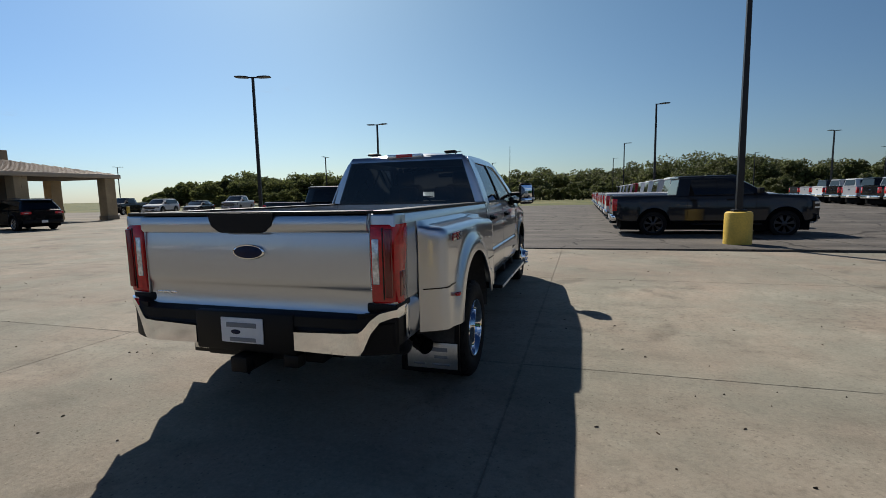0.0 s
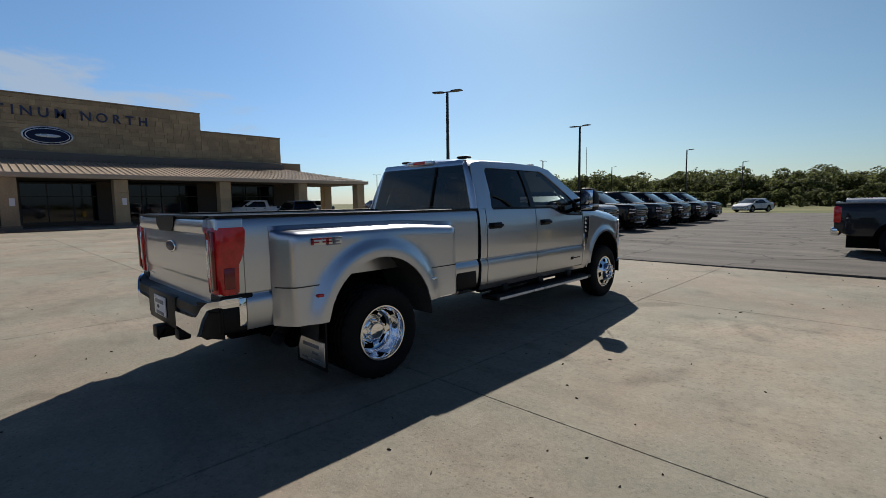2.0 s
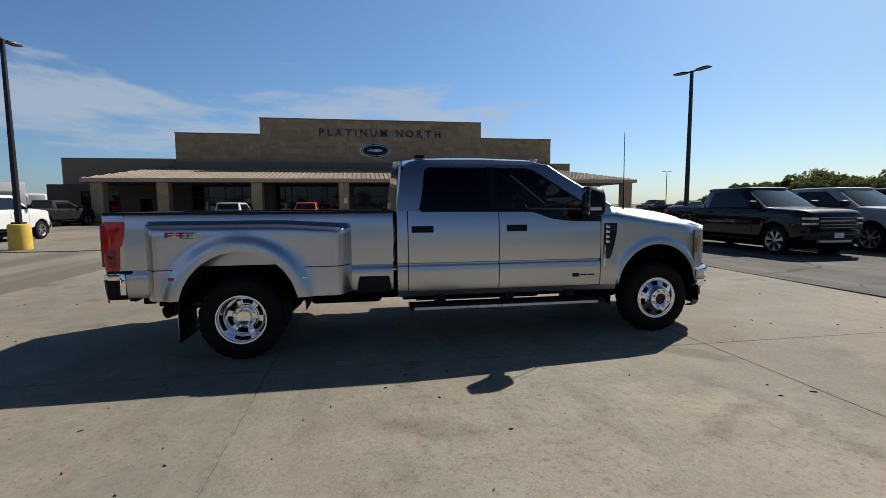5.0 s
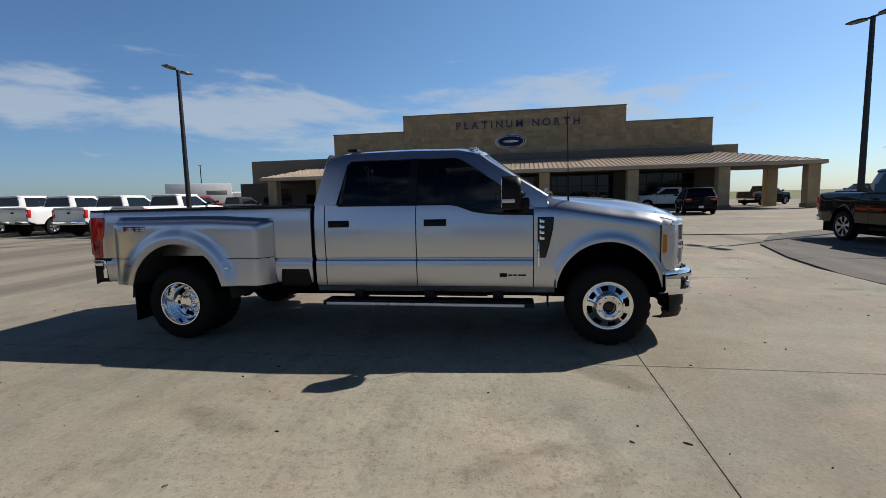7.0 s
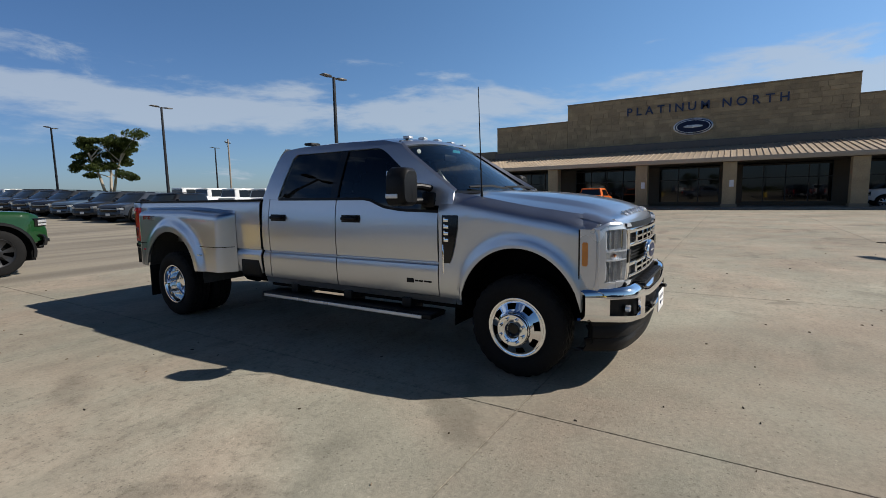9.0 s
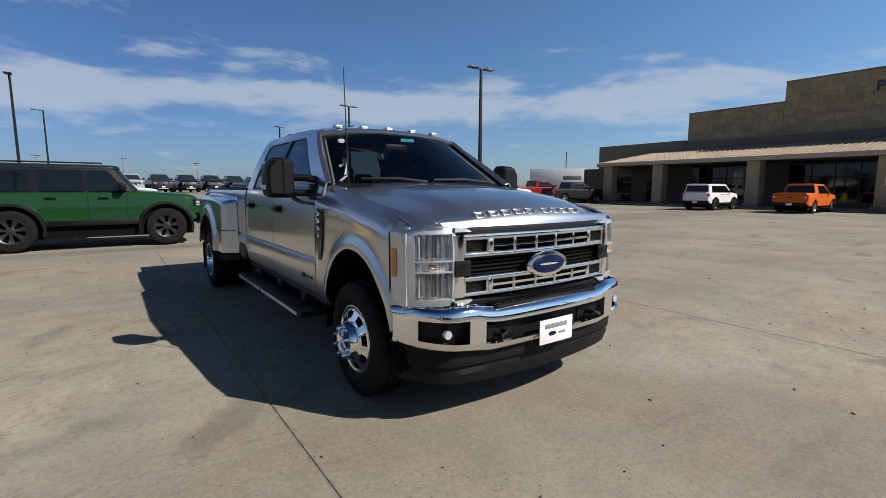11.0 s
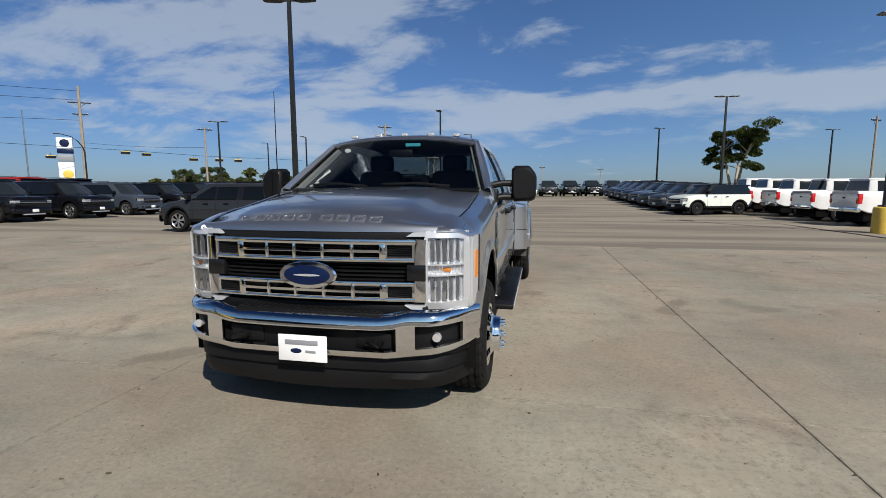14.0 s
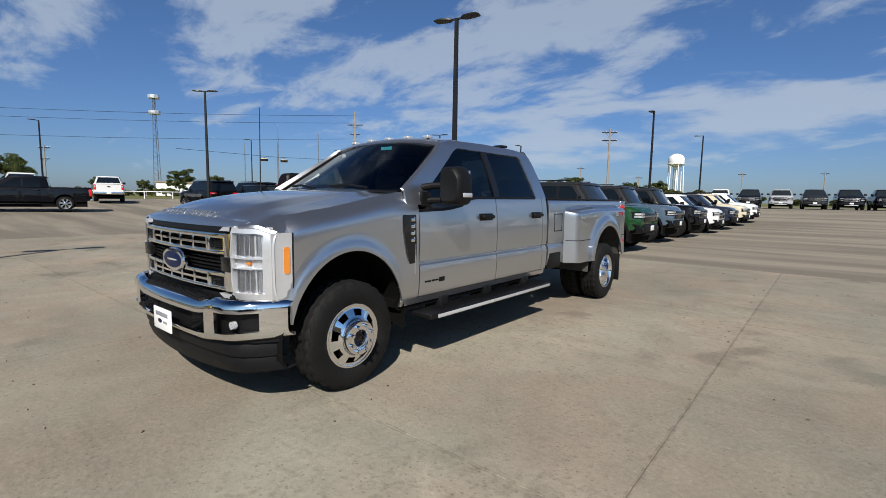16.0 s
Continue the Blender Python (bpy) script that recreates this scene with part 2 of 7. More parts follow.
    v = times(v, calc("MINIMUM", pocked, 1.0))
    v = times(v, calc("MINIMUM", calc("MAXIMUM", span(flecks.outputs["Distance"], 0.06, 0.14, 1.30, 1.0), 1.0), span(strewn.outputs["Fac"], 0.40, 0.60, 1.30, 1.0)))
    v = times(v, span(add("ShaderNodeObjectInfo").outputs["Random"], 0, 1, 1 - island, 1 + island))
    mul = add("ShaderNodeMix"); mul.data_type, mul.blend_type = "RGBA", "MULTIPLY"
    mul.inputs["Factor"].default_value = 1.0
    patch = add("ShaderNodeTexNoise", Scale=0.6, Detail=5.0, Roughness=0.6)
    link(where, patch.inputs["Vector"])
    hue = add("ShaderNodeMix"); hue.data_type = "RGBA"
    link(span(patch.outputs["Fac"], 0.38, 0.62, 0, 1), hue.inputs["Factor"])
    hue.inputs["A"].default_value = (colour[0] * 1.04, colour[1] * .985, colour[2] * .985, 1)
    hue.inputs["B"].default_value = (colour[0] * .95, colour[1] * 1.01, colour[2] * 1.03, 1)
    link(hue.outputs["Result"], mul.inputs["A"])
    link(v, mul.inputs["B"]); link(mul.outputs["Result"], shade.inputs["Base Color"])
    shade.inputs["Roughness"].default_value = 0.82
    shade.inputs["Specular IOR Level"].default_value = 0.15
    bp = add("ShaderNodeBump", Strength=0.5, Distance=0.012)
    link(grit.outputs["Fac"], bp.inputs["Height"]); link(bp.outputs[0], shade.inputs["Normal"])
    return m


CONCRETE = concrete_material("concrete", (0.266, 0.236, 0.184), 0.05)
JOINT = concrete_material("joint_sand", (0.23, 0.196, 0.156), 0.0)
KERB = concrete_material("kerb_concrete", (0.32, 0.29, 0.245), 0.05)


def asphalt_material():
    """Sun-bleached asphalt: long worn bands, coarse grit and branching cracks."""
    m = material("asphalt", (0.088, 0.079, 0.069), 0.9, vary=0.38, coarse=0.9, fine=55, bump=0.6, place="World", spec=0.3)
    tree = m.node_tree
    add, link = nodes_of(tree)
    shade = next(n for n in tree.nodes if n.type == "BSDF_PRINCIPLED")
    where = add("ShaderNodeNewGeometry").outputs["Position"]
    long = add("ShaderNodeMapping")
    long.inputs["Scale"].default_value = (0.09, 0.8, 1)
    link(where, long.inputs[0])
    bands = add("ShaderNodeTexNoise", Scale=1.1, Detail=6.0, Roughness=0.65)
    link(long.outputs[0], bands.inputs["Vector"])
    wobble = add("ShaderNodeTexNoise", Scale=0.9, Detail=5.0)
    link(where, wobble.inputs["Vector"])
    bent = add("ShaderNodeVectorMath"); bent.operation = "MULTIPLY_ADD"
    bent.inputs[1].default_value = (1.6, 1.6, 0)
    link(wobble.outputs["Color"], bent.inputs[0]); link(where, bent.inputs[2])
    cells = add("ShaderNodeTexVoronoi", Scale=0.32)
    cells.feature = "DISTANCE_TO_EDGE"
    link(bent.outputs[0], cells.inputs["Vector"])
    value = None
    for socket, span in ((bands.outputs["Fac"], (0.35, 0.68, 0.72, 1.75)), (cells.outputs["Distance"], (0.006, 0.014, 0.35, 1.0))):
        r = add("ShaderNodeMapRange")
        for key, v in zip(("From Min", "From Max", "To Min", "To Max"), span):
            r.inputs[key].default_value = v
        link(socket, r.inputs["Value"])
        if value is None:
            value = r.outputs[0]
        else:
            n = add("ShaderNodeMath"); n.operation = "MULTIPLY"
            link(value, n.inputs[0]); link(r.outputs[0], n.inputs[1])
            value = n.outputs[0]
    mul = add("ShaderNodeMix"); mul.data_type, mul.blend_type = "RGBA", "MULTIPLY"
    mul.inputs["Factor"].default_value = 1.0
    link(shade.inputs["Base Color"].links[0].from_socket, mul.inputs["A"]); link(value, mul.inputs["B"])
    link(mul.outputs["Result"], shade.inputs["Base Color"])
    return m


ASPHALT = asphalt_material()
SILVER = material("silver_paint", (0.51, 0.532, 0.570), 0.29, 0.94, vary=0.012, coarse=2, fine=25, coat=1.0, rough_vary=0.012)
PAINT = material("car_paint", (1, 1, 1), 0.5, 0.0, vary=0.02, coarse=2, fine=25, coat=0.7, spec=0.05, tint=True, rough_vary=0.02)
CHROME = material("chrome", (0.86, 0.87, 0.89), 0.05, 1.0, vary=0.03, rough_vary=0.02)
BLACK = material("black_plastic", (0.005, 0.005, 0.0056), 0.5, vary=0.2, fine=120, bump=0.1, spec=0.22)
GLOSSBLACK = material("gloss_black", (0.009, 0.009, 0.010), 0.14, vary=0.1, spec=0.35)
RUBBER = material("tyre_rubber", (0.007, 0.0068, 0.0068), 0.75, spec=0.2, vary=0.3, coarse=6, fine=60, bump=0.15)
# near-black that puts the shade of wheel wells, underbody and interiors into the colour
CAVITY = material("cavity_shade", (0.004, 0.004, 0.004), 0.95, vary=0.3, spec=0.1)
STEEL = material("steel", (0.35, 0.35, 0.36), 0.35, 0.9, vary=0.2)
ALLOY = material("alloy_wheel", (0.42, 0.43, 0.44), 0.28, 0.85, vary=0.08)
DARKALLOY = material("dark_alloy_wheel", (0.03, 0.03, 0.032), 0.35, 0.4, vary=0.15)
RED = material("red_lens", (0.55, 0.010, 0.012), 0.12, vary=0.2, coarse=14, coat=0.4)
DEEPRED = material("deep_red_lens", (0.20, 0.004, 0.006), 0.12, vary=0.2, coat=0.4)
AMBER = material("amber_lens", (0.62, 0.20, 0.02), 0.15, vary=0.1, coat=1.0)
LENS = material("clear_lens", (0.70, 0.72, 0.75), 0.16, 0.6, vary=0.40, coarse=22, fine=60, coat=1.0)
REFLECTOR = material("bright_reflector", (0.80, 0.81, 0.83), 0.24, 0.7, vary=0.05, coat=0.5)
WHITE = material("white_plastic", (0.78, 0.78, 0.78), 0.35, vary=0.04)
SILVERTRIM = material("silver_trim", (0.60, 0.61, 0.63), 0.30, 0.5, vary=0.04, coat=0.6)
EMBOSS = material("embossed_silver", (0.48, 0.488, 0.508), 0.26, 0.9, vary=0.02, coat=0.4)
BLUE = material("blue_enamel", (0.003, 0.010, 0.045), 0.4, vary=0.06, spec=0.25)
REDTRIM = material("red_badge", (0.35, 0.02, 0.03), 0.3, vary=0.1)
GREYPRINT = material("grey_print", (0.22, 0.23, 0.25), 0.5, vary=0.1)
INTERIOR = material("grey_upholstery", (0.045, 0.045, 0.048), 0.8, vary=0.2, fine=80)
LINING = material("pale_lining", (0.16, 0.16, 0.158), 0.8, vary=0.08)
BRUSHED = material("brushed_plate", (0.74, 0.72, 0.69), 0.36, 1.0, vary=0.08, fine=60)
TINT = glass("privacy_glass", (0.8, 0.85, 0.9), 0.04)
REARGLASS = glass("rear_glass", (0.82, 0.88, 0.9), 0.15)
CLEAR = glass("windscreen_glass", (0.90, 0.96, 0.94), 0.86)
SIDEGLASS = glass("side_glass", (0.8, 0.92, 0.88), 0.16)
LAMPGLASS = glass("lamp_glass", (0.95, 0.97, 1.0), 0.94)
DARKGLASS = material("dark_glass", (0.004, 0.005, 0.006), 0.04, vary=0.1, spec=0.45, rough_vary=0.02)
SCREENGLASS = material("windscreen_dark", (0.018, 0.023, 0.026), 0.04, vary=0.2, spec=0.9, rough_vary=0.02)
YELLOW = material("yellow_paint", (0.66, 0.45, 0.07), 0.55, vary=0.16, coarse=2.5, fine=25, bump=0.15)
POLE = material("bronze_pole", (0.013, 0.012, 0.012), 0.45, 0.3, vary=0.2)
STONE = material("limestone", (0.36, 0.275, 0.165), 0.85, vary=0.22, coarse=1.2, fine=14, bump=0.5, place="World", island=-0.16)
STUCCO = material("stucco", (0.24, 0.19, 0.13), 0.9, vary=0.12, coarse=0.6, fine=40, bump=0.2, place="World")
# the stucco again, its colour darkened for the shade under the canopy
SHADEWALL = material("shaded_stucco", (0.10, 0.08, 0.058), 0.9, vary=0.15, coarse=0.6, fine=40, bump=0.2, place="World")
ROOFTAN = material("tan_metal_roof", (0.42, 0.34, 0.255), 0.45, 0.2, vary=0.1, coarse=0.5, fine=12, place="World")
# dark tone that paints the parapet's shade onto the canopy roof
ROOFSHADE = material("roof_shade_tone", (0.13, 0.11, 0.095), 0.6, vary=0.15, place="World")
FRAME = material("bronze_frame", (0.03, 0.028, 0.026), 0.45, 0.3, vary=0.1)
LETTER = material("navy_letters", (0.025, 0.04, 0.10), 0.4, vary=0.1)
def leaf_material(name, colour, spread):
    """Leaf clumps: matt, partly lit through, each clump of its own green."""
    m = material(name, colour, 0.65, vary=0.3, coarse=0.25, fine=1.5, place="World", island=-spread, spec=0.2)
    tree = m.node_tree
    add, link = nodes_of(tree)
    shade, out = next(n for n in tree.nodes if n.type == "BSDF_PRINCIPLED"), next(n for n in tree.nodes if n.type == "OUTPUT_MATERIAL")
    thin, mix = add("ShaderNodeBsdfTranslucent"), add("ShaderNodeMixShader", Fac=0.5)
    link(shade.inputs["Base Color"].links[0].from_socket, thin.inputs["Color"])
    link(shade.outputs[0], mix.inputs[1]); link(thin.outputs[0], mix.inputs[2]); link(mix.outputs[0], out.inputs[0])
    return m


LEAF = leaf_material("oak_leaf", (0.115, 0.130, 0.046), 0.45)
LEAFDARK = leaf_material("tree_leaf", (0.082, 0.105, 0.036), 0.5)
BARK = material("bark", (0.32, 0.27, 0.215), 0.9, vary=0.3, coarse=2, fine=15, bump=0.5)
WOODPOLE = material("weathered_pole_wood", (0.26, 0.22, 0.18), 0.85, vary=0.25, coarse=1, fine=20)
LITTER = material("dry_litter", (0.10, 0.075, 0.05), 0.9, vary=0.3, island=-0.7)


# ---- shaping helpers ----
def thing(name, label, category, group="", kind="", at=None):
    ob = new(name)
    ob.empty_display_size = 0.3
    if at is not None:
        ob.matrix_world = at
    return tagged(ob, label, category, group, kind)


def part(name, bm, mat, parent=None, label="", smooth=35.0):
    """Link a bmesh as ONE mesh object under a thing or under a part."""
    me = bpy.data.meshes.new(name)
    bm.to_mesh(me)
    bm.free()
    if smooth:
        me.polygons.foreach_set("use_smooth", [True] * len(me.polygons))
        me.set_sharp_from_angle(angle=radians(smooth))
    for one in mat if isinstance(mat, (list, tuple)) else (mat,):
        me.materials.append(one)
    ob = new(name, me)
    if parent is not None:
        ob.parent = parent
    return tagged(ob, label) if label else ob


def box(bm, x0, x1, y0, y1, z0, z1, bevel=0.0, seg=2, m=None):
    """A box, bevelled, added to bm."""
    x0, x1, y0, y1, z0, z1 = min(x0, x1), max(x0, x1), min(y0, y1), max(y0, y1), min(z0, z1), max(z0, z1)
    r = bmesh.ops.create_cube(bm, size=1.0)
    vs = r["verts"]
    bmesh.ops.scale(bm, vec=(x1 - x0, y1 - y0, z1 - z0), verts=vs)
    bmesh.ops.translate(bm, vec=((x0 + x1) / 2, (y0 + y1) / 2, (z0 + z1) / 2), verts=vs)
    if bevel:
        es = list({e for v in vs for e in v.link_edges})
        vs = list({v for f in bmesh.ops.bevel(bm, geom=es, offset=bevel, segments=seg, profile=0.5, affect="EDGES")["faces"] for v in f.verts})
    if m is not None:
        bmesh.ops.transform(bm, matrix=m, verts=vs)
    return bm


def boxed(*args, **kw):
    return box(bmesh.new(), *args, **kw)


def loft(bm, rows, closed=False, cap=False):
    """Quads between rows of places; closed: each row is a ring; cap: fill both ends."""
    made = [[bm.verts.new(p) for p in row] for row in rows]
    for a, b in zip(made, made[1:]):
        n = len(a)
        for i in range(n if closed else n - 1):
            j = (i + 1) % n
            try:
                bm.faces.new((a[i], a[j], b[j], b[i]))
            except ValueError:
                pass
    if cap:
        bm.faces.new(made[0][::-1])
        bm.faces.new(made[-1])
    return bm


def lofted(rows, closed=False, cap=False, thick=0.0, out=None):
    """A loft of its own. out: a way that its faces shall look; thick: the sheet's thickness, inwards."""
    bm = loft(bmesh.new(), rows, closed, cap)
    bmesh.ops.remove_doubles(bm, verts=bm.verts, dist=1e-5)
    if out is None:
        bmesh.ops.recalc_face_normals(bm, faces=bm.faces)
    elif sum((f.normal_update() or f.normal).dot(Vector(out)) * f.calc_area() for f in bm.faces) < 0:
        bmesh.ops.reverse_faces(bm, faces=bm.faces)
    if thick:
        bmesh.ops.solidify(bm, geom=bm.faces[:], thickness=thick)
    return bm


def lathe(bm, profile, seg=32, skip=None, m=None):
    """Turn (radius, height) pairs round the local x axis: height runs along x. skip(ring, k): leave out that face."""
    rows = [[Vector((h, r * math.cos(2 * math.pi * k / seg), r * math.sin(2 * math.pi * k / seg))) for k in range(seg)] for r, h in profile]
    made = [[bm.verts.new(m @ p if m else p) for p in row] for row in rows]
    for i, (a, b) in enumerate(zip(made, made[1:])):
        for k in range(seg):
            if skip and skip(i, k):
                continue
            j = (k + 1) % seg
            bm.faces.new((a[k], a[j], b[j], b[k]))
    return bm


def tube(bm, pts, radii, seg=8, cap=True):
    """A round bar through places."""
    rows = []
    pts = [Vector(p) for p in pts]
    for i, p in enumerate(pts):
        way = (pts[min(i + 1, len(pts) - 1)] - pts[max(i - 1, 0)]).normalized()
        side = way.orthogonal().normalized() if abs(way.z) < 0.9 else Vector((1, 0, 0))
        side = (side - way * side.dot(way)).normalized()
        up = way.cross(side)
        r = radii[i] if isinstance(radii, (list, tuple)) else radii
        rows.append([p + r * (math.cos(2 * math.pi * k / seg) * side + math.sin(2 * math.pi * k / seg) * up) for k in range(seg)])
    return loft(bm, rows, closed=True, cap=cap)


def ellipse_disc(bm, cx, cz, a, b, y, depth, seg=32, out=-1):
    """A flat oval plate in the x-z plane, domed a little at its rim."""
    rows = []
    for k, (s, d) in enumerate(((1.0, 0), (1.0, depth * 0.7), (0.94, depth), (0.0, depth * 1.05))):
        rows.append([Vector((cx + a * s * math.cos(2 * math.pi * i / seg), y + out * d, cz + b * s * math.sin(2 * math.pi * i / seg))) for i in range(seg)])
    loft(bm, rows, closed=True)
    return bm


def letters(text, size, depth, mat, parent, m, name="letter", gap=1.0):
    """Each letter as a mesh of its own, in the built-in font, from m's origin along its x axis."""
    x = 0.0
    for ch in text:
        if ch == " ":
            x += size * 0.6 * gap
            continue
        cu = bpy.data.curves.new(name, "FONT")
        cu.body, cu.size, cu.extrude, cu.offset = ch, size, depth, size * .012
        tmp = bpy.data.objects.new(name, cu)
        scene.collection.objects.link(tmp)
        me = bpy.data.meshes.new_from_object(tmp.evaluated_get(bpy.context.evaluated_depsgraph_get()))
        bpy.data.objects.remove(tmp)
        wide = max(v.co.x for v in me.vertices)
        me.materials.clear()
        me.materials.append(mat)
        ob = new(name, me)
        ob.parent = parent
        ob.matrix_local = m @ pose(x, 0, 0)
        x += wide + size * 0.33 * gap
    return x


def steps(a, b, n):
    return [a + (b - a) * i / n for i in range(n + 1)]


def ease(a, b, v):
    v = min(max((v - a) / (b - a), 0.0), 1.0)
    return v * v * (3 - 2 * v)


def lie(x, y):
    """The height of the ground: level round the truck, rising a little to the south and east."""
    return max(0.92 * ease(18, 58, -y), 0.8 * ease(18, 50, x))


# ---- the silver dual-wheel pickup ----
truck = thing("pickup_truck", "silver crew-cab pickup with dual rear wheels, parked on concrete", "pickup truck")


def cab_x(z):
    """Half the cab's width at a height."""
    return float(np.interp(z, (.50, .57, .62, .77, .80, .835, .852, .860, .872, 1.0, 1.12, 1.22, 1.32, 1.40, 1.46, 1.60, 1.75, 1.90, 1.97), (.965, .99, 1.002, 1.012, 1.011, 1.005, .988, .987, 1.001, 1.008, 1.006, 1.0, .988, .972, .955, .905, .84, .765, .715)))


def roof_edge(y):
    return float(np.interp(y, (-2.965, -2.87, -2.79, -2.6, -2.0, -1.45, -1.24, -1.10, -.56), (1.42, 1.89, 1.94, 1.96, 1.967, 1.952, 1.905, 1.80, 1.455)))


def window_top(y):
    return float(np.interp(y, (-2.705, -2.70, -2.655, -2.60, -1.47, -1.38, -.70, -.58), (1.415, 1.44, 1.83, 1.882, 1.878, 1.835, 1.365, 1.29)))


def belt(y):
    return float(np.interp(y, (-3.0, -1.48, -1.28, -1.08, -.5), (1.415, 1.405, 1.33, 1.302, 1.285)))


def side_panel(name, y0, y1, low, high, ny, nz, s, mat=SILVER, width=cab_x, inset=0.0, thick=0.014, label="", parent=truck):
    rows = []
    for y in steps(y0, y1, ny):
        a, b = low(y), high(y)
        zs = steps(a, b, nz)
        if nz > 12:
            zs = [a, .62, .70, .77, .80, .835, .852, .860, .872, .885, .94, 1.0, 1.06, 1.12, 1.17] + steps(1.22, b, 5)
        zs = [max(z, a) for z in zs]
        rows.append([Vector((s * (width(z) - inset), y, z)) for z in zs])
    return part(name, lofted(rows, out=(s, 0, 0), thick=thick), mat, parent, label)


def hood_z(x, y):
    top = float(np.interp(y, (-.62, -.43, .0, .25, .45, .58, .66, .71, .738, .748, .755), (1.475, 1.462, 1.435, 1.408, 1.372, 1.335, 1.300, 1.265, 1.232, 1.212, 1.192)))
    a = abs(x)
    drop = 0.022 * ease(.57, .64, a) * (1 - .6 * ease(.3, .7, y)) + .092 * (a / .86) ** 2.2
    return top - drop * (1 - ease(.66, .75, y)) * (.35 + .65 * ease(-.65, .20, y))


def front_y(x):
    """How far the nose reaches, from the middle to the corner."""
    a = abs(x)
    return .775 - .05 * (a / .7) ** 2 - .115 * max(0, (a - .76) / .21) ** 2


def bumper_y(x):
    a = abs(x)
    return .875 - .05 * (a / .7) ** 2 - .26 * max(0, (a - .74) / .26) ** 2


def holed(xs, zs, holes, surface, thick=0.02, out=(0, 1, 0)):
    """A sheet over a grid, with rectangular openings (x0, x1, z0, z1) left out and their edges given depth."""
    bm = bmesh.new()
    grid = [[bm.verts.new(surface(x, z)) for z in zs] for x in xs]
    for i in range(len(xs) - 1):
        for j in range(len(zs) - 1):
            cx, cz = (xs[i] + xs[i + 1]) / 2, (zs[j] + zs[j + 1]) / 2
            if any(a < cx < b and c < cz < d for a, b, c, d in holes):
                continue
            bm.faces.new((grid[i][j], grid[i + 1][j], grid[i + 1][j + 1], grid[i][j + 1]))
    bmesh.ops.delete(bm, geom=[v for v in bm.verts if not v.link_faces], context="VERTS")
    if sum((f.normal_update() or f.normal).dot(Vector(out)) for f in bm.faces) < 0:
        bmesh.ops.reverse_faces(bm, faces=bm.faces)
    bmesh.ops.solidify(bm, geom=bm.faces[:], thickness=thick)
    return bm


def marks(xs, *more):
    return sorted({round(v, 4) for v in (*xs, *[m for some in more for m in some])})


def arch_front(y):
    """The lower edge of the front wing over the wheel."""
    if abs(y - .0) < .485:
        return .50 + .515 * math.sqrt(max(0, 1 - (y / .49) ** 2))
    return .57 if y < 0 else .70


def arch_rear(y):
    d = (y + 4.46) / .54
    return .50 + .545 * math.sqrt(1 - d * d) if abs(d) < .985 else .60


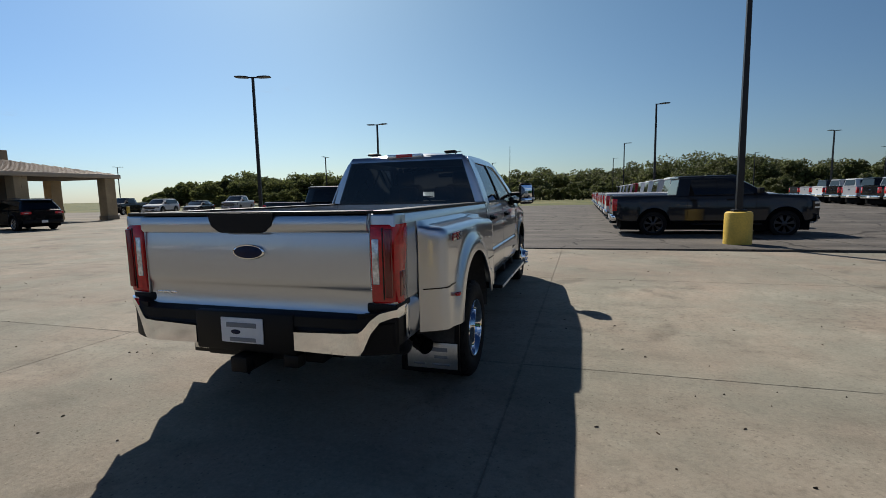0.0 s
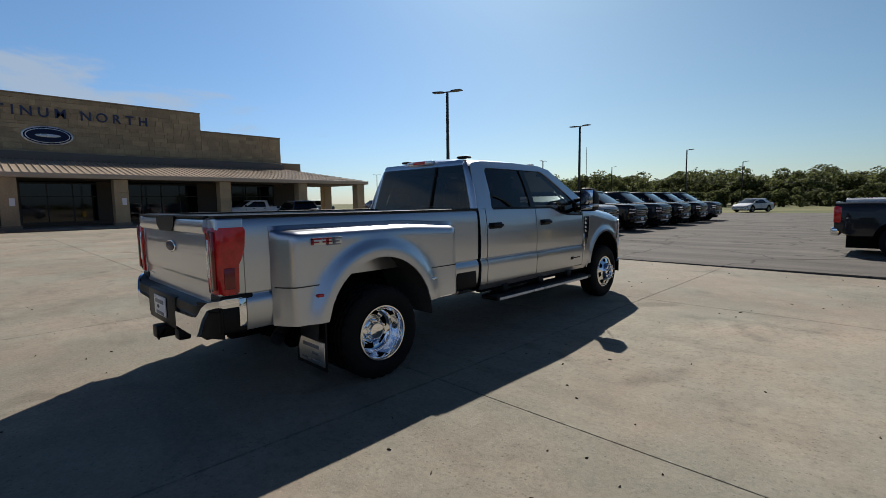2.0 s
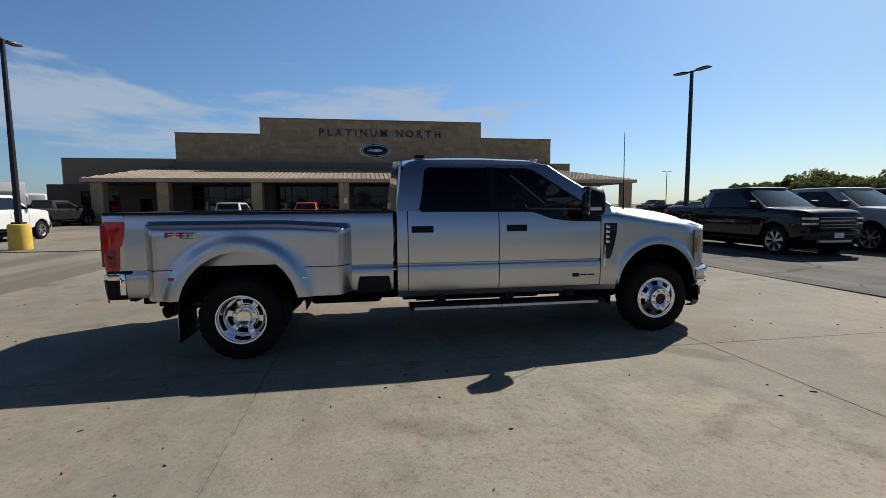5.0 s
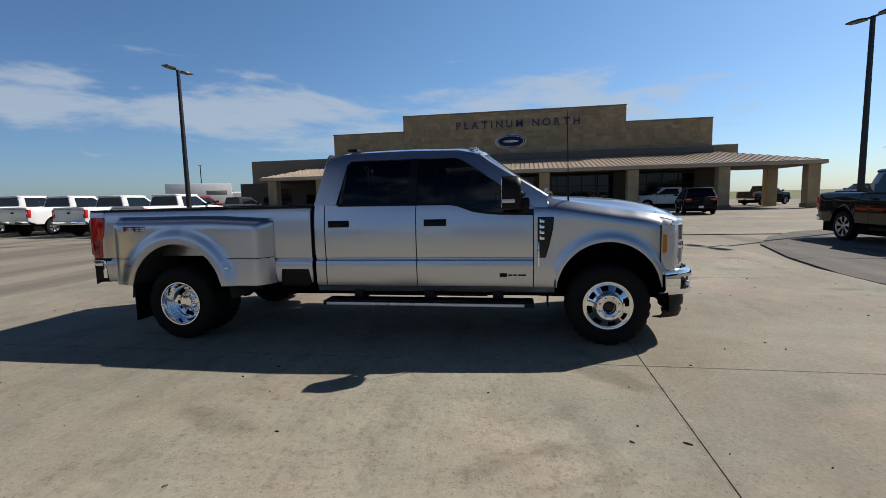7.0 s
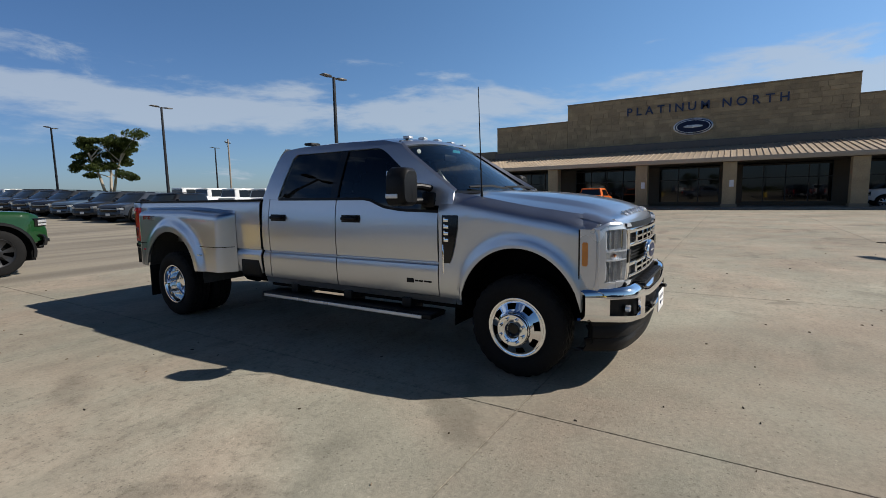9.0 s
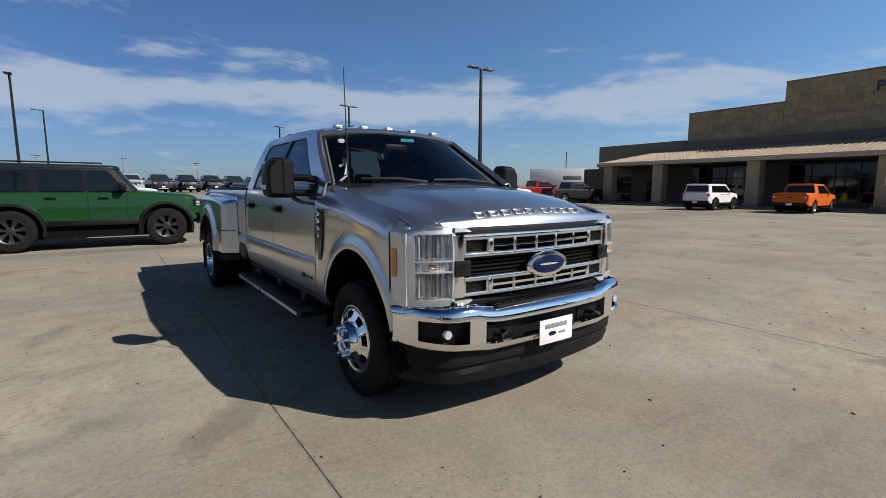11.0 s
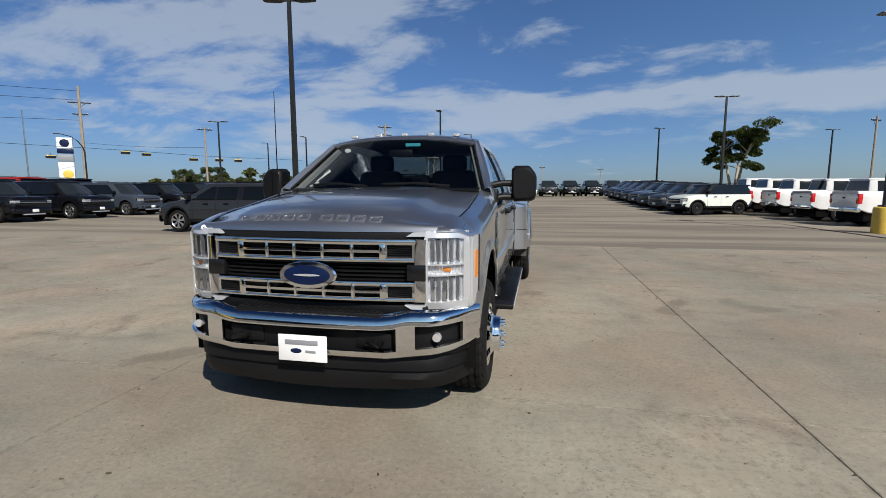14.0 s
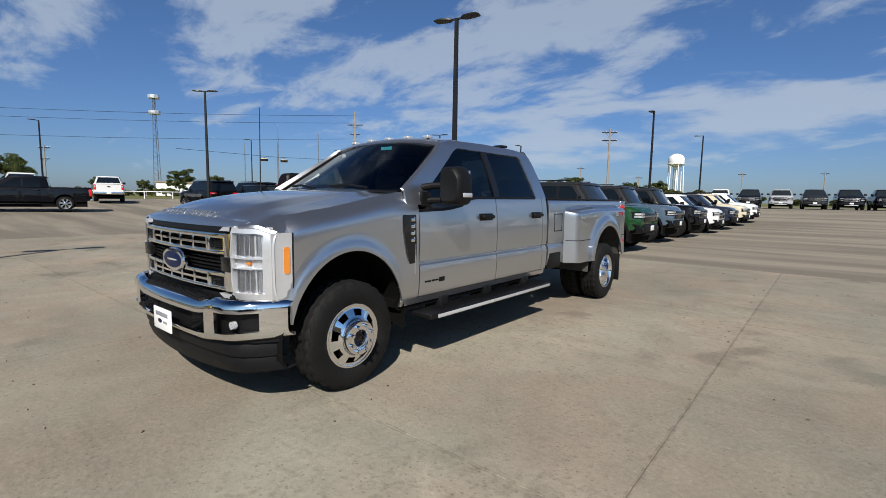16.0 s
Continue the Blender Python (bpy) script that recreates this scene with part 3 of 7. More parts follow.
def build_cab():
    for s in (1, -1):
        low = lambda y: .575
        rear = side_panel("rear_door", -2.838, -1.872, low, belt, 10, 14, s)
        front = side_panel("front_door", -1.862, -.705, low, belt, 14, 14, s)
        side_panel("cab_corner", -2.955, -2.848, low, belt, 2, 14, s)
        side_panel("rocker_panel", -2.95, -.50, lambda y: .515, lambda y: .568, 8, 2, s)
        side_panel("window_frame", -2.962, -.565, window_top, roof_edge, 60, 6, s)
        side_panel("rear_side_window", -2.70, -1.94, lambda y: belt(y) + .006, window_top, 24, 6, s, TINT, inset=.014, thick=0, label="dark privacy glass")
        side_panel("front_side_window", -1.875, -.70, lambda y: belt(y) + .006, window_top, 30, 6, s, SIDEGLASS, inset=.014, thick=0, label="lightly tinted glass")
        side_panel("centre_pillar", -1.955, -1.86, belt, window_top, 3, 6, s, GLOSSBLACK, inset=-.002)
        side_panel("belt_moulding", -2.70, -.70, lambda y: belt(y) - .012, lambda y: belt(y) + .012, 24, 2, s, BLACK, inset=-.005)
        side_panel("door_liner", -2.93, -.55, lambda y: .50, lambda y: belt(y) - .02, 8, 3, s, INTERIOR, inset=.06, thick=0)
        for y in (-2.68, -1.66):
            bm = bmesh.new()
            box(bm, s * .992, s * 1.006, y - .125, y + .105, 1.185, 1.255, .006)
            box(bm, s * 1.004, s * 1.052, y - .10, y + .085, 1.205, 1.24, .014, 3)
            part("handle", bm, BLACK, rear if y < -2 else front, "black pull handle")
        # low badge strip on the door: plain dark bars
        for k, (a, b) in enumerate(((-1.03, -.955), (-.945, -.905), (-.90, -.86), (-.85, -.77))):
            x = cab_x(.70)
            part("badge", boxed(s * (x - .004), s * (x + .004), a, b, .685 if k else .672, .700 if k else .712, .003), BLACK, front, "small dark engine badge")
    # roof with a soft edge and two shallow ribs
    rows = []
    for y in (-2.86, -2.82, -2.7, -2.4, -2.0, -1.7, -1.45, -1.33, -1.25, -1.215):
        e = roof_edge(max(y, -2.85))
        w = cab_x(e)
        rows.append([Vector((w * f, y + (.05 * (1 - f * f) if y > -1.35 else -.035 * (1 - f * f) if y < -2.8 else 0), e + .062 * (1 - abs(f) ** 2.6) - (.012 if y < -2.84 or y > -1.23 else 0))) for f in steps(-1, 1, 20)])
    roof = part("roof", lofted(rows, out=(0, 0, 1), thick=.02), SILVER, truck)
    for x in (-.53, -.27, 0, .27, .53):
        bm = bmesh.new()
        box(bm, x - .036, x + .036, -1.36, -1.28, 1.985 - .05 * x * x, 2.012 - .05 * x * x, .012, 3)
        part("clearance_lamp", bm, SILVERTRIM, roof, "small clear cab marker lamp")
    bm = boxed(-.22, .22, -2.925, -2.86, 1.945, 1.988, .008)
    lamp = part("high_brake_lamp", bm, LENS, truck, "clear and red lamp over the rear window")
    part("red_lens", boxed(-.10, .10, -2.932, -2.9, 1.948, 1.986, .005), RED, lamp)
    for x in (-.5, .5):
        part("roof_antenna", boxed(x - .07, x + .07, -2.72, -2.60, 2.0, 2.03, .014), BLACK, roof)
    # the cab's back, round the rear window
    bm = bmesh.new()
    back = lambda z: float(np.interp(z, (.55, 1.38, 1.93, 1.96), (-2.965, -2.965, -2.90, -2.87)))
    for s in (1, -1):
        loft(bm, [[Vector((s * (cab_x(z) - .012), back(z) + .02, z)), Vector((s * (cab_x(z) - .05), back(z), z)), Vector((s * (float(np.interp(z, (1.40, 1.90), (.86, .68)))), back(z), z))] for z in steps(1.38, 1.95, 8)])
    loft(bm, [[Vector((x, back(z), z)) for z in (1.895, 1.93, 1.965)] for x in steps(-.70, .70, 6)])
    loft(bm, [[Vector((x, back(z), z)) for z in (.6, 1.0, 1.38, 1.41)] for x in steps(-.95, .95, 6)])
    bmesh.ops.recalc_face_normals(bm, faces=bm.faces)
    part("cab_back", bm, SILVER, truck)
    rows = [[Vector((f * float(np.interp(z, (1.40, 1.90), (.865, .70))), back(z) - .006, z)) for f in steps(-1, 1, 6)] for z in steps(1.395, 1.905, 5)]
    part("rear_window", lofted(rows, out=(0, -1, 0)), REARGLASS, truck, "dark rear window")
    # windscreen
    rows = []
    for k in steps(0, 1, 8):
        z0, y0, w = 1.45 + .475 * k, -.49 - .74 * k, .895 - .195 * k
        rows.append([Vector((w * f, y0 - (.13 - .05 * k) * f * f, z0 + .045 * k * (1 - f * f) + .01 * (1 - f * f))) for f in steps(-1, 1, 12)])
    part("windscreen", lofted(rows, out=(0, 1, 0)), CLEAR, truck, "clear windscreen with a dark band and stickers")
    for s in (1, -1):
        rows = []
        for k in steps(0, 1, 10):
            y = -.565 - .67 * k
            z = roof_edge(y)
            rows.append([Vector((s * (cab_x(z) - .002), y, z)), Vector((s * (cab_x(z) - .03), y + .012, z + .012)), Vector((s * (.885 - .195 * k), -.49 - .74 * k - (.13 - .05 * k) * .98 + .004, 1.45 + .475 * k + .004))])
        part("windscreen_pillar", lofted(rows, out=(0, 1, 0), thick=.01), SILVER, truck)
        part("pillar_trim", tube(bmesh.new(), [(s * (.885 - .195 * k), -.49 - .74 * k - (.13 - .05 * k) * .98 + .008, 1.45 + .475 * k + .006) for k in steps(0, 1, 8)], .009, 6), BLACK, truck)
    # dark ceramic border, cowl and wipers
    bm = bmesh.new()
    loft(bm, [[Vector((.85 * f, -.42 - .14 * f * f, 1.452 - .02 * f * f)), Vector((.85 * f, -.52 - .13 * f * f, 1.462))] for f in steps(-1, 1, 12)])
    part("cowl", bm, BLACK, truck)
    for x, r in ((.10, .55), (-.62, .60)):
        bm = bmesh.new()
        tube(bm, [(x, -.47, 1.475), (x + r * .5, -.50, 1.50), (x + r, -.545 - .1 * (x + r) ** 2, 1.492)], .011, 6)
        part("wiper", bm, BLACK, truck)
    part("sticker", boxed(-.20, -.05, -1.162, -1.158, 1.868, 1.898, m=None), material("teal_sticker", (.05, .35, .45), .5), truck, "teal windscreen sticker")
    bm = bmesh.new()
    ellipse_disc(bm, .56, 1.84, .034, .020, -1.175, .004, 20, 1)
    part("sticker", bm, WHITE, truck, "white oval windscreen sticker")
    bm = bmesh.new()
    tube(bm, [(.86, -.36, 1.40), (.865, -.36, 1.50), (.875, -.375, 2.27)], [.012, .006, .003], 6)
    part("whip_antenna", bm, BLACK, truck)


def build_interior():
    part("dashboard", boxed(-.84, .84, -.95, -.55, 1.12, 1.42, .06, 3), INTERIOR, truck)
    part("cab_floor", boxed(-.92, .92, -2.93, -.5, .5, .56), CAVITY, truck)
    for x in (-.42, .42):
        bm = bmesh.new()
        box(bm, x - .27, x + .27, -1.75, -1.22, .82, 1.02, .07, 3)
        box(bm, x - .25, x + .25, -1.88, -1.70, .95, 1.66, .08, 3)
        box(bm, x - .135, x + .135, -1.88, -1.76, 1.64, 1.83, .05, 3)
        part("front_seat", bm, INTERIOR, truck, "dark grey cloth seat")
    bm = bmesh.new()
    box(bm, -.80, .80, -2.75, -2.25, .80, 1.0, .07, 3)
    box(bm, -.80, .80, -2.88, -2.72, .9, 1.42, .06, 3)
    for x in (-.45, 0, .45):
        box(bm, x - .12, x + .12, -2.86, -2.77, 1.44, 1.60, .04, 3)
    part("rear_bench", bm, INTERIOR, truck)
    bm = bmesh.new()
    ring = [Vector((-.42 + .19 * math.cos(a), -1.05 - .07 * math.sin(a), 1.30 + .17 * math.sin(a))) for a in steps(0, 2 * math.pi, 24)]
    tube(bm, ring, .016, 6, cap=False)
    tube(bm, [(-.42, -1.04, 1.30), (-.42, -.9, 1.26)], .03, 6)
    tube(bm, [(-.60, -1.05, 1.30), (-.24, -1.05, 1.30)], .014, 6)
    part("steering_wheel", bm, BLACK, truck)
    for s in (1, -1):
        rows = [[Vector((s * (.875 - .195 * k - d), -.50 - .74 * k - (.13 - .05 * k) * .98 - e, 1.44 + .475 * k)) for d, e in ((0, .0), (.03, .012), (.05, .07), (.03, .16))] for k in steps(0, 1, 6)]
        part("pillar_lining", lofted(rows), LINING, truck, "pale grey pillar trim")
    part("roof_lining", boxed(-.66, .66, -2.78, -1.30, 1.93, 1.945), LINING, truck, "pale grey headliner")
    part("mirror", boxed(-.12, .12, -1.18, -1.15, 1.77, 1.84, .015), BLACK, truck, "dark inside mirror")
    bm = bmesh.new()
    tube(bm, [(.69, -.92, 1.60), (.64, -.90, 1.63), (.70, -.77, 1.52), (.76, -.74, 1.47)], .016, 6)
    part("grab_handle", bm, WHITE, truck, "pale grab handle on the windscreen pillar")


def build_nose():
    rows = []
    for y in (-.60, -.5, -.35, -.2, 0, .2, .35, .48, .57, .64, .69, .715, .732, .742, .749, .755):
        w = float(np.interp(y, (-.6, .2, .6, .75), (.865, .862, .84, .80)))
        rows.append([Vector((w * f, y - .05 * (w * f / .7) ** 2 * ease(.2, .7, y) - (.13 * f * f * ease(.3, .6, -y)), hood_z(w * f, y))) for f in steps(-1, 1, 30)])
    hood = part("hood", lofted(rows, out=(0, 0, 1), thick=.015), SILVER, truck)
    for s in (1, -1):
        path = []
        for y in steps(-.58, .70, 24):
            w = float(np.interp(y, (-.6, .2, .6, .75), (.865, .862, .84, .80))) + .002
            path.append((s * w, y - .05 * (w / .7) ** 2 * ease(.2, .7, y) - .13 * ease(.3, .6, -y), hood_z(w, y) + .001))
        part("hood_seam", tube(bmesh.new(), path, .0045, 5), GLOSSBLACK, hood)
    # raised front lettering as plain bars
    xs = [.475 - .102 * k for k in range(5)] + [-.085 - .102 * k for k in range(4)]
    for k, x in enumerate(xs):
        bm = bmesh.new()
        y0 = .70 - .05 * (x / .7) ** 2 * ease(.2, .7, .70)
        tilt = Matrix.Translation((x, y0, hood_z(x, .70) + .001)) @ Matrix.Rotation(radians(-40), 4, "X")
        for (a, b, c, d) in ((-.041, .041, .016, .027), (-.041, .041, -.027, -.016), (-.041, -.027, -.017, .017), (.027, .041, -.017, .017)):
            box(bm, a, b, c, d, -.006, .006, .003, 2, tilt)
        part("raised_bar", bm, EMBOSS, hood)
    for s in (1, -1):
        rows = []
        for y in sorted({*steps(-.695, .575, 40), -.4849, .4849, -.486, .486}):
            zb = arch_front(y)
            zt = hood_z(.875, y) + .012
            zt = min(zt, 1.44)
            row = []
            for v in (0, .02, .06, .12, .2, .3, .42, .54, .66, .76, .84, .90, .94, .97, 1.0):
                z = zb + (zt - zb) * v
                e = math.sqrt((y / .49) ** 2 + ((z - .5) / .515) ** 2)
                x = 1.0 + (.022 * (1 - ease(1.05, 1.19, e)) if -.6 < y < .6 else 0)
                x -= .018 * ease(.80, 1.0, v) + .105 * max(0, (z - (zt - .13)) / .13) ** 2.2
                x -= .048 * ease(.30, .62, y) ** 1.6
                if y < -.49 and z < .87:
                    x = cab_x(z)
                row.append(Vector((s * x, y, z)))
            rows.append(row)
        wing = part("front_wing", lofted(rows, out=(s, 0, 0), thick=.014), SILVER, truck)
        # dark vent with a bright edge and number badge (plain bars)
        bm = bmesh.new()
        loft(bm, [[Vector((s * (x + .004), y, z)), Vector((s * (x + .004), y2, z))] for z, y, y2, x in ((.755, -.660, -.622, .985), (.9, -.660, -.572, 1.005), (1.0, -.660, -.545, 1.008), (1.15, -.660, -.512, 1.002), (1.25, -.660, -.505, .997), (1.29, -.652, -.535, .99))])
        vent = part("wing_vent", bm, GLOSSBLACK, wing, "gloss black side vent")
        bm = bmesh.new()
        for z in (1.225, 1.170, 1.115, 1.060):
            box(bm, s * 1.0, s * 1.012, -.642, -.595, z - .019, z + .008, .004)
            box(bm, s * 1.0, s * 1.012, -.642, -.628, z + .004, z + .019, .003)
        box(bm, s * .995, s * 1.012, -.656, -.642, .775, 1.02, .004)
        part("badge", bm, CHROME, vent, "bright metal badge bars")
        # headlamp: a bright C-shaped surround with lamp bowls behind clear lenses
        def frame_face(x, z):
            drop = .035 * ease(.88, .965, x) * ease(1.10, 1.19, z)
            return Vector((s * x, front_y(x) + .014 - .03 * abs((z - .97) / .25) ** 4, z - drop))
        cells = [(.722, .918, 1.008, 1.160), (.722, .918, .945, 1.001), (.722, .918, .782, .938)]
        xs = marks(steps(.702, .965, 12), *[(p, q) for p, q, _, _ in cells])
        zs = marks(steps(.738, 1.195, 10), *[(p, q) for _, _, p, q in cells])
        lamp = part("headlamp", holed(xs, zs, cells, frame_face, .035), SILVERTRIM, truck, "bright C-shaped headlamp with clear lenses")
        for za, zb, xa in ((1.165, 1.198, .60), (.735, .768, .585)):
            rows = []
            for x in steps(xa, .71, 6):
                zt = za + (zb - za) * ease(xa - .02, xa + .05, x) if za > 1 else zb
                zl = za if za > 1 else zb - (zb - za) * ease(xa - .02, xa + .05, x)
                rows.append([Vector((s * x, front_y(x) + d, z)) for d, z in ((-.03, zt), (.012, zt - .004), (.014, zl + .004), (-.03, zl))])
            part("lamp_arm", lofted(rows, out=(0, 1, 0)), SILVERTRIM, lamp)
        # the wing runs on over the lamp to the front corner
        rows = []
        for x in steps(.775, .966, 10):
            zw = float(np.interp(x, (.775, .84, .88, .92, .945, .966), (1.292, 1.278, 1.258, 1.228, 1.203, 1.162)))
            fy, ze = front_y(x) + .006, 1.196 - .035 * ease(.88, .965, x)
            rows.append([Vector((s * x, y, z)) for y, z in ((.46, zw), (.46 + (fy - .46) * .35, zw + (ze - zw) * .22), (.46 + (fy - .46) * .75, zw + (ze - zw) * .62), (fy - .012, ze + .016), (fy, ze))])
        part("wing_nose", lofted(rows, out=(0, 0, 1), thick=.01), SILVER, wing)
        # ledge under the hood's edge
        rows = [[Vector((s * .80, y, hood_z(.80, y) - .02)), Vector((s * .86, y, hood_z(.86, y) - .012)), Vector((s * .91, y, hood_z(.875, y) - .012))] for y in steps(-.72, .60, 16)]
        part("wing_ledge", lofted(rows, out=(0, 0, 1)), SILVER, wing)
        # the shoulder between hood, windscreen pillar and door
        rows = [[Vector((s * x, y, z - .075 * ease(-.64, -.44, y))) for x, z in ((.80, 1.425), (.865, 1.438), (.905, 1.442), (.942, 1.428), (.966, 1.40), (.984, 1.34))] for y in steps(-.745, -.44, 8)]
        part("cowl_corner", lofted(rows, out=(0, 0, 1)), SILVER, wing)
        rows = [[Vector((s * x, front_y(x) - .022 + (.005 if k % 2 else 0) + .004 * math.sin(9 * k + 40 * z), z)) for z in steps(.74, 1.20, 14)] for k, x in enumerate(steps(.70, .94, 26))]
        part("reflector_housing", lofted(rows, out=(0, 1, 0)), REFLECTOR, lamp, "fluted bright reflector", smooth=0)
        for p, q, z0, z1 in cells:
            rows = [[Vector((s * x, front_y(x) + .008, z)) for z in steps(z0, z1, 3)] for x in steps(p, q, 5)]
            part("lens", lofted(rows, out=(0, 1, 0)), LAMPGLASS, lamp, "clear lens").visible_shadow = False
            if z1 - z0 > .1:
                for cx, w in ((.885, .012), (.850, .010), (.815, .014), (.780, .010), (.748, .012)):
                    rows = [[Vector((s * (cx + dx), front_y(cx) - .012 + d, z)) for dx, d in ((-w, -.012), (-w * .7, .010), (w * .7, .010), (w, -.012))] for z in steps(z0 + .012, z1 - .012, 4)]
                    part("reflector", lofted(rows, out=(0, 1, 0)), CHROME if w > .011 else STEEL, lamp)
        part("bulb", boxed(s * .79, s * .85, front_y(.83) - .02, front_y(.83) - .006, .960, .984, .008), AMBER, lamp)
        rows = [[Vector((s * (1.0 - .048 * ease(.30, .62, y) ** 1.6 + .003), y, z)) for z in steps(.745, 1.165, 6)] for y in steps(.472, .60, 8)]
        part("side_surround", lofted(rows, out=(s, 0, 0), thick=.01), SILVERTRIM, lamp)
        rows = [[Vector((s * (1.0 - .048 * ease(.30, .62, y) ** 1.6 + .008), y, z)) for z in (.905 + abs(k) * .012, .97, 1.075 - abs(k) * .012)] for k, y in ((1, .488), (0, .494), (0, .520), (1, .526))]
        part("side_marker", lofted(rows, out=(s, 0, 0), thick=.008), AMBER, lamp, "amber side marker")
        part("lamp_seam", tube(bmesh.new(), [(s * (1.0 - .048 * ease(.30, .62, .468) ** 1.6 + .003), .468, z) for z in steps(.74, 1.165, 6)], .006, 6), GLOSSBLACK, lamp)
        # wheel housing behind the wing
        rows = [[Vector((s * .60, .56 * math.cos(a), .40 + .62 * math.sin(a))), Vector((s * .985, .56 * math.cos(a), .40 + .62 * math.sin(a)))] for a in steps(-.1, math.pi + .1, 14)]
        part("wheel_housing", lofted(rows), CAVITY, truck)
        # near-black sheet put in as the shade inside the wheel arch
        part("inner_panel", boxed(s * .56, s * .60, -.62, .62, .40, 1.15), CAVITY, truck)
    # grille
    part("grille_back", boxed(-.70, .70, .60, .70, .745, 1.165, .01), CAVITY, truck)
    grille = part("grille_louvres", boxed(-.66, .66, .70, .712, .80, .815), BLACK, truck)
    bm = bmesh.new()
    for z in (.905, .93, .955, .98, 1.005):
        loft(bm, [[Vector((x, front_y(x) - d, z + e)) for d, e in ((.055, -.009), (.03, -.004), (.03, .004), (.055, .009))] for x in steps(-.66, .66, 12)])
    part("louvre", bm, BLACK, grille)
    def rail(name, z0, z1, x0, x1, proud, parent, depth=.022):
        """A chrome rail with rounded edges that follows the nose."""
        rows = [[Vector((x, front_y(x) + proud + d, z)) for d, z in ((-depth, z1), (-.008, z1), (-.002, z1 - .003), (0, z1 - .008), (0, z0 + .008), (-.002, z0 + .003), (-.008, z0), (-depth, z0))] for x in steps(x0, x1, 22)]
        return part(name, lofted(rows, cap=False), CHROME, parent)
    frame = rail("grille_frame", 1.120, 1.153, -.712, .712, .016, truck, .03)
    tagged(frame, "chrome grille frame with two slotted bars")
    rail("rail", .782, .806, -.712, .712, .014, frame, .03)
    for s in (1, -1):
        rows = [[Vector((s * x, front_y(x) + .016 + d, z)) for z in steps(.784, 1.151, 8)] for x, d in ((.716, -.05), (.716, -.008), (.710, 0), (.655, 0), (.647, -.004), (.642, -.012), (.642, -.05))]
        part("upright", lofted(rows, out=(0, 1, 0)), CHROME, frame, "wide chrome upright")
        part("mid_block", boxed(s * .60, s * .712, front_y(.66) - .03, front_y(.66) + .019, .908, 1.004, .005), GLOSSBLACK, frame)
    for z0, z1, z2, z3 in ((1.016, 1.042, 1.070, 1.090), (.876, .902, .830, .848)):
        rail("rail", z0, z1, -.645, .645, .013, frame)
        rail("rail", z2, z3, -.475, .475, .008, frame)
    for lo, hi, slots in ((1.030, 1.132, ((1.046, 1.076), (1.089, 1.119))), (.796, .890, ((.808, .832), (.847, .874)))):
        cells = [(-.448 + .1836 * k, -.286 + .1836 * k, c, d) for k in range(5) for c, d in slots] + [(a, a + .145, slots[0][0], slots[1][1]) for a in (-.632, .487)]
        xs = marks(steps(-.655, .655, 20), *[(a, b) for a, b, _, _ in cells])
        zs = marks((lo, hi), *slots)
        part("slotted_band", holed(xs, zs, cells, lambda x, z: Vector((x, front_y(x) + .009, z)), .025), CHROME, frame, "chrome band with open slots")
        for k in range(6):
            x = -.459 + .1836 * k
            y = front_y(x)
            part("divider", boxed(x - .009 - (.010 if k in (0, 5) else 0), x + .009 + (.010 if k in (0, 5) else 0), y - .035, y + .015, lo, hi, .005), CHROME, frame)
        for s0, s1 in ((-.645, -.485), (.485, .645)):
            y = front_y(.56)
            bm = boxed(s0, s1, y - .030, y - .022, lo, hi)
            for k in range(8):
                z = lo + .006 + k * (hi - lo - .012) / 7
                box(bm, s0, s1, y - .024, y - .008, z - .0035, z + .0035)
            part("mesh_insert", bm, BLACK, grille)
    # black strip added to stand for the dark gap between hood and grille
    rows = [[Vector((x, front_y(x) - d, z)) for d, z in ((.02, 1.150), (.018, 1.176), (.03, 1.200))] for x in steps(-.72, .72, 16)]
    part("hood_gap", lofted(rows, out=(0, 1, 0)), BLACK, truck, "black strip set in as the dark gap under the hood's edge")
    badge = part("emblem", ellipse_disc(bmesh.new(), 0, .935, .187, .083, front_y(0) + .005, .03, 40, 1), CHROME, truck, "chrome-rimmed plain blue oval")
    part("blue_oval", ellipse_disc(bmesh.new(), 0, .935, .150, .060, front_y(0) + .028, .010, 40, 1), BLUE, badge)
    part("pale_bar", ellipse_disc(bmesh.new(), 0, .935, .085, .007, front_y(0) + .038, .003, 30, 1), SILVERTRIM, badge)
    # bumper
    top = lambda x: float(np.interp(abs(x), (0, .46, .56, .62, .95, 1.0), (.716, .717, .732, .752, .742, .735)))
    low = lambda x: float(np.interp(abs(x), (0, .50, .75, .95, 1.0), (.452, .445, .475, .50, .51)))
    holes = [(-.56, .56, .505, .615), (.67, .92, .535, .64), (-.92, -.67, .535, .64)]
    ts = (0, .03, .07, .13, .22, .27, .37, .5, .62, .70, .78, .86, .91, .95, .98, 1.0)
    xs = marks(steps(-1.0, 1.0, 40), (-.56, .56, .67, .92, -.67, -.92))
    bm = bmesh.new()
    def face(x, t):
        z = low(x) + (top(x) - low(x)) * t
        return Vector((x, bumper_y(x) - .055 * abs(2 * t - 1) ** 7 + .008, z))
    bumper = part("front_bumper", holed(xs, ts, [(a, b, .22, .70) for a, b, _, _ in holes], face, .02), CHROME, truck, "chrome bumper with black inserts")
    rows = [[Vector((x, bumper_y(x) - .06, z)) for z in (.47, .69)] for x in steps(-.96, .96, 20)]
    part("bumper_insert", lofted(rows), BLACK, bumper)
    pad = part("step_pad", boxed(-.47, .47, .72, .838, .70, .728, .01), BLACK, bumper, "black textured step pad")
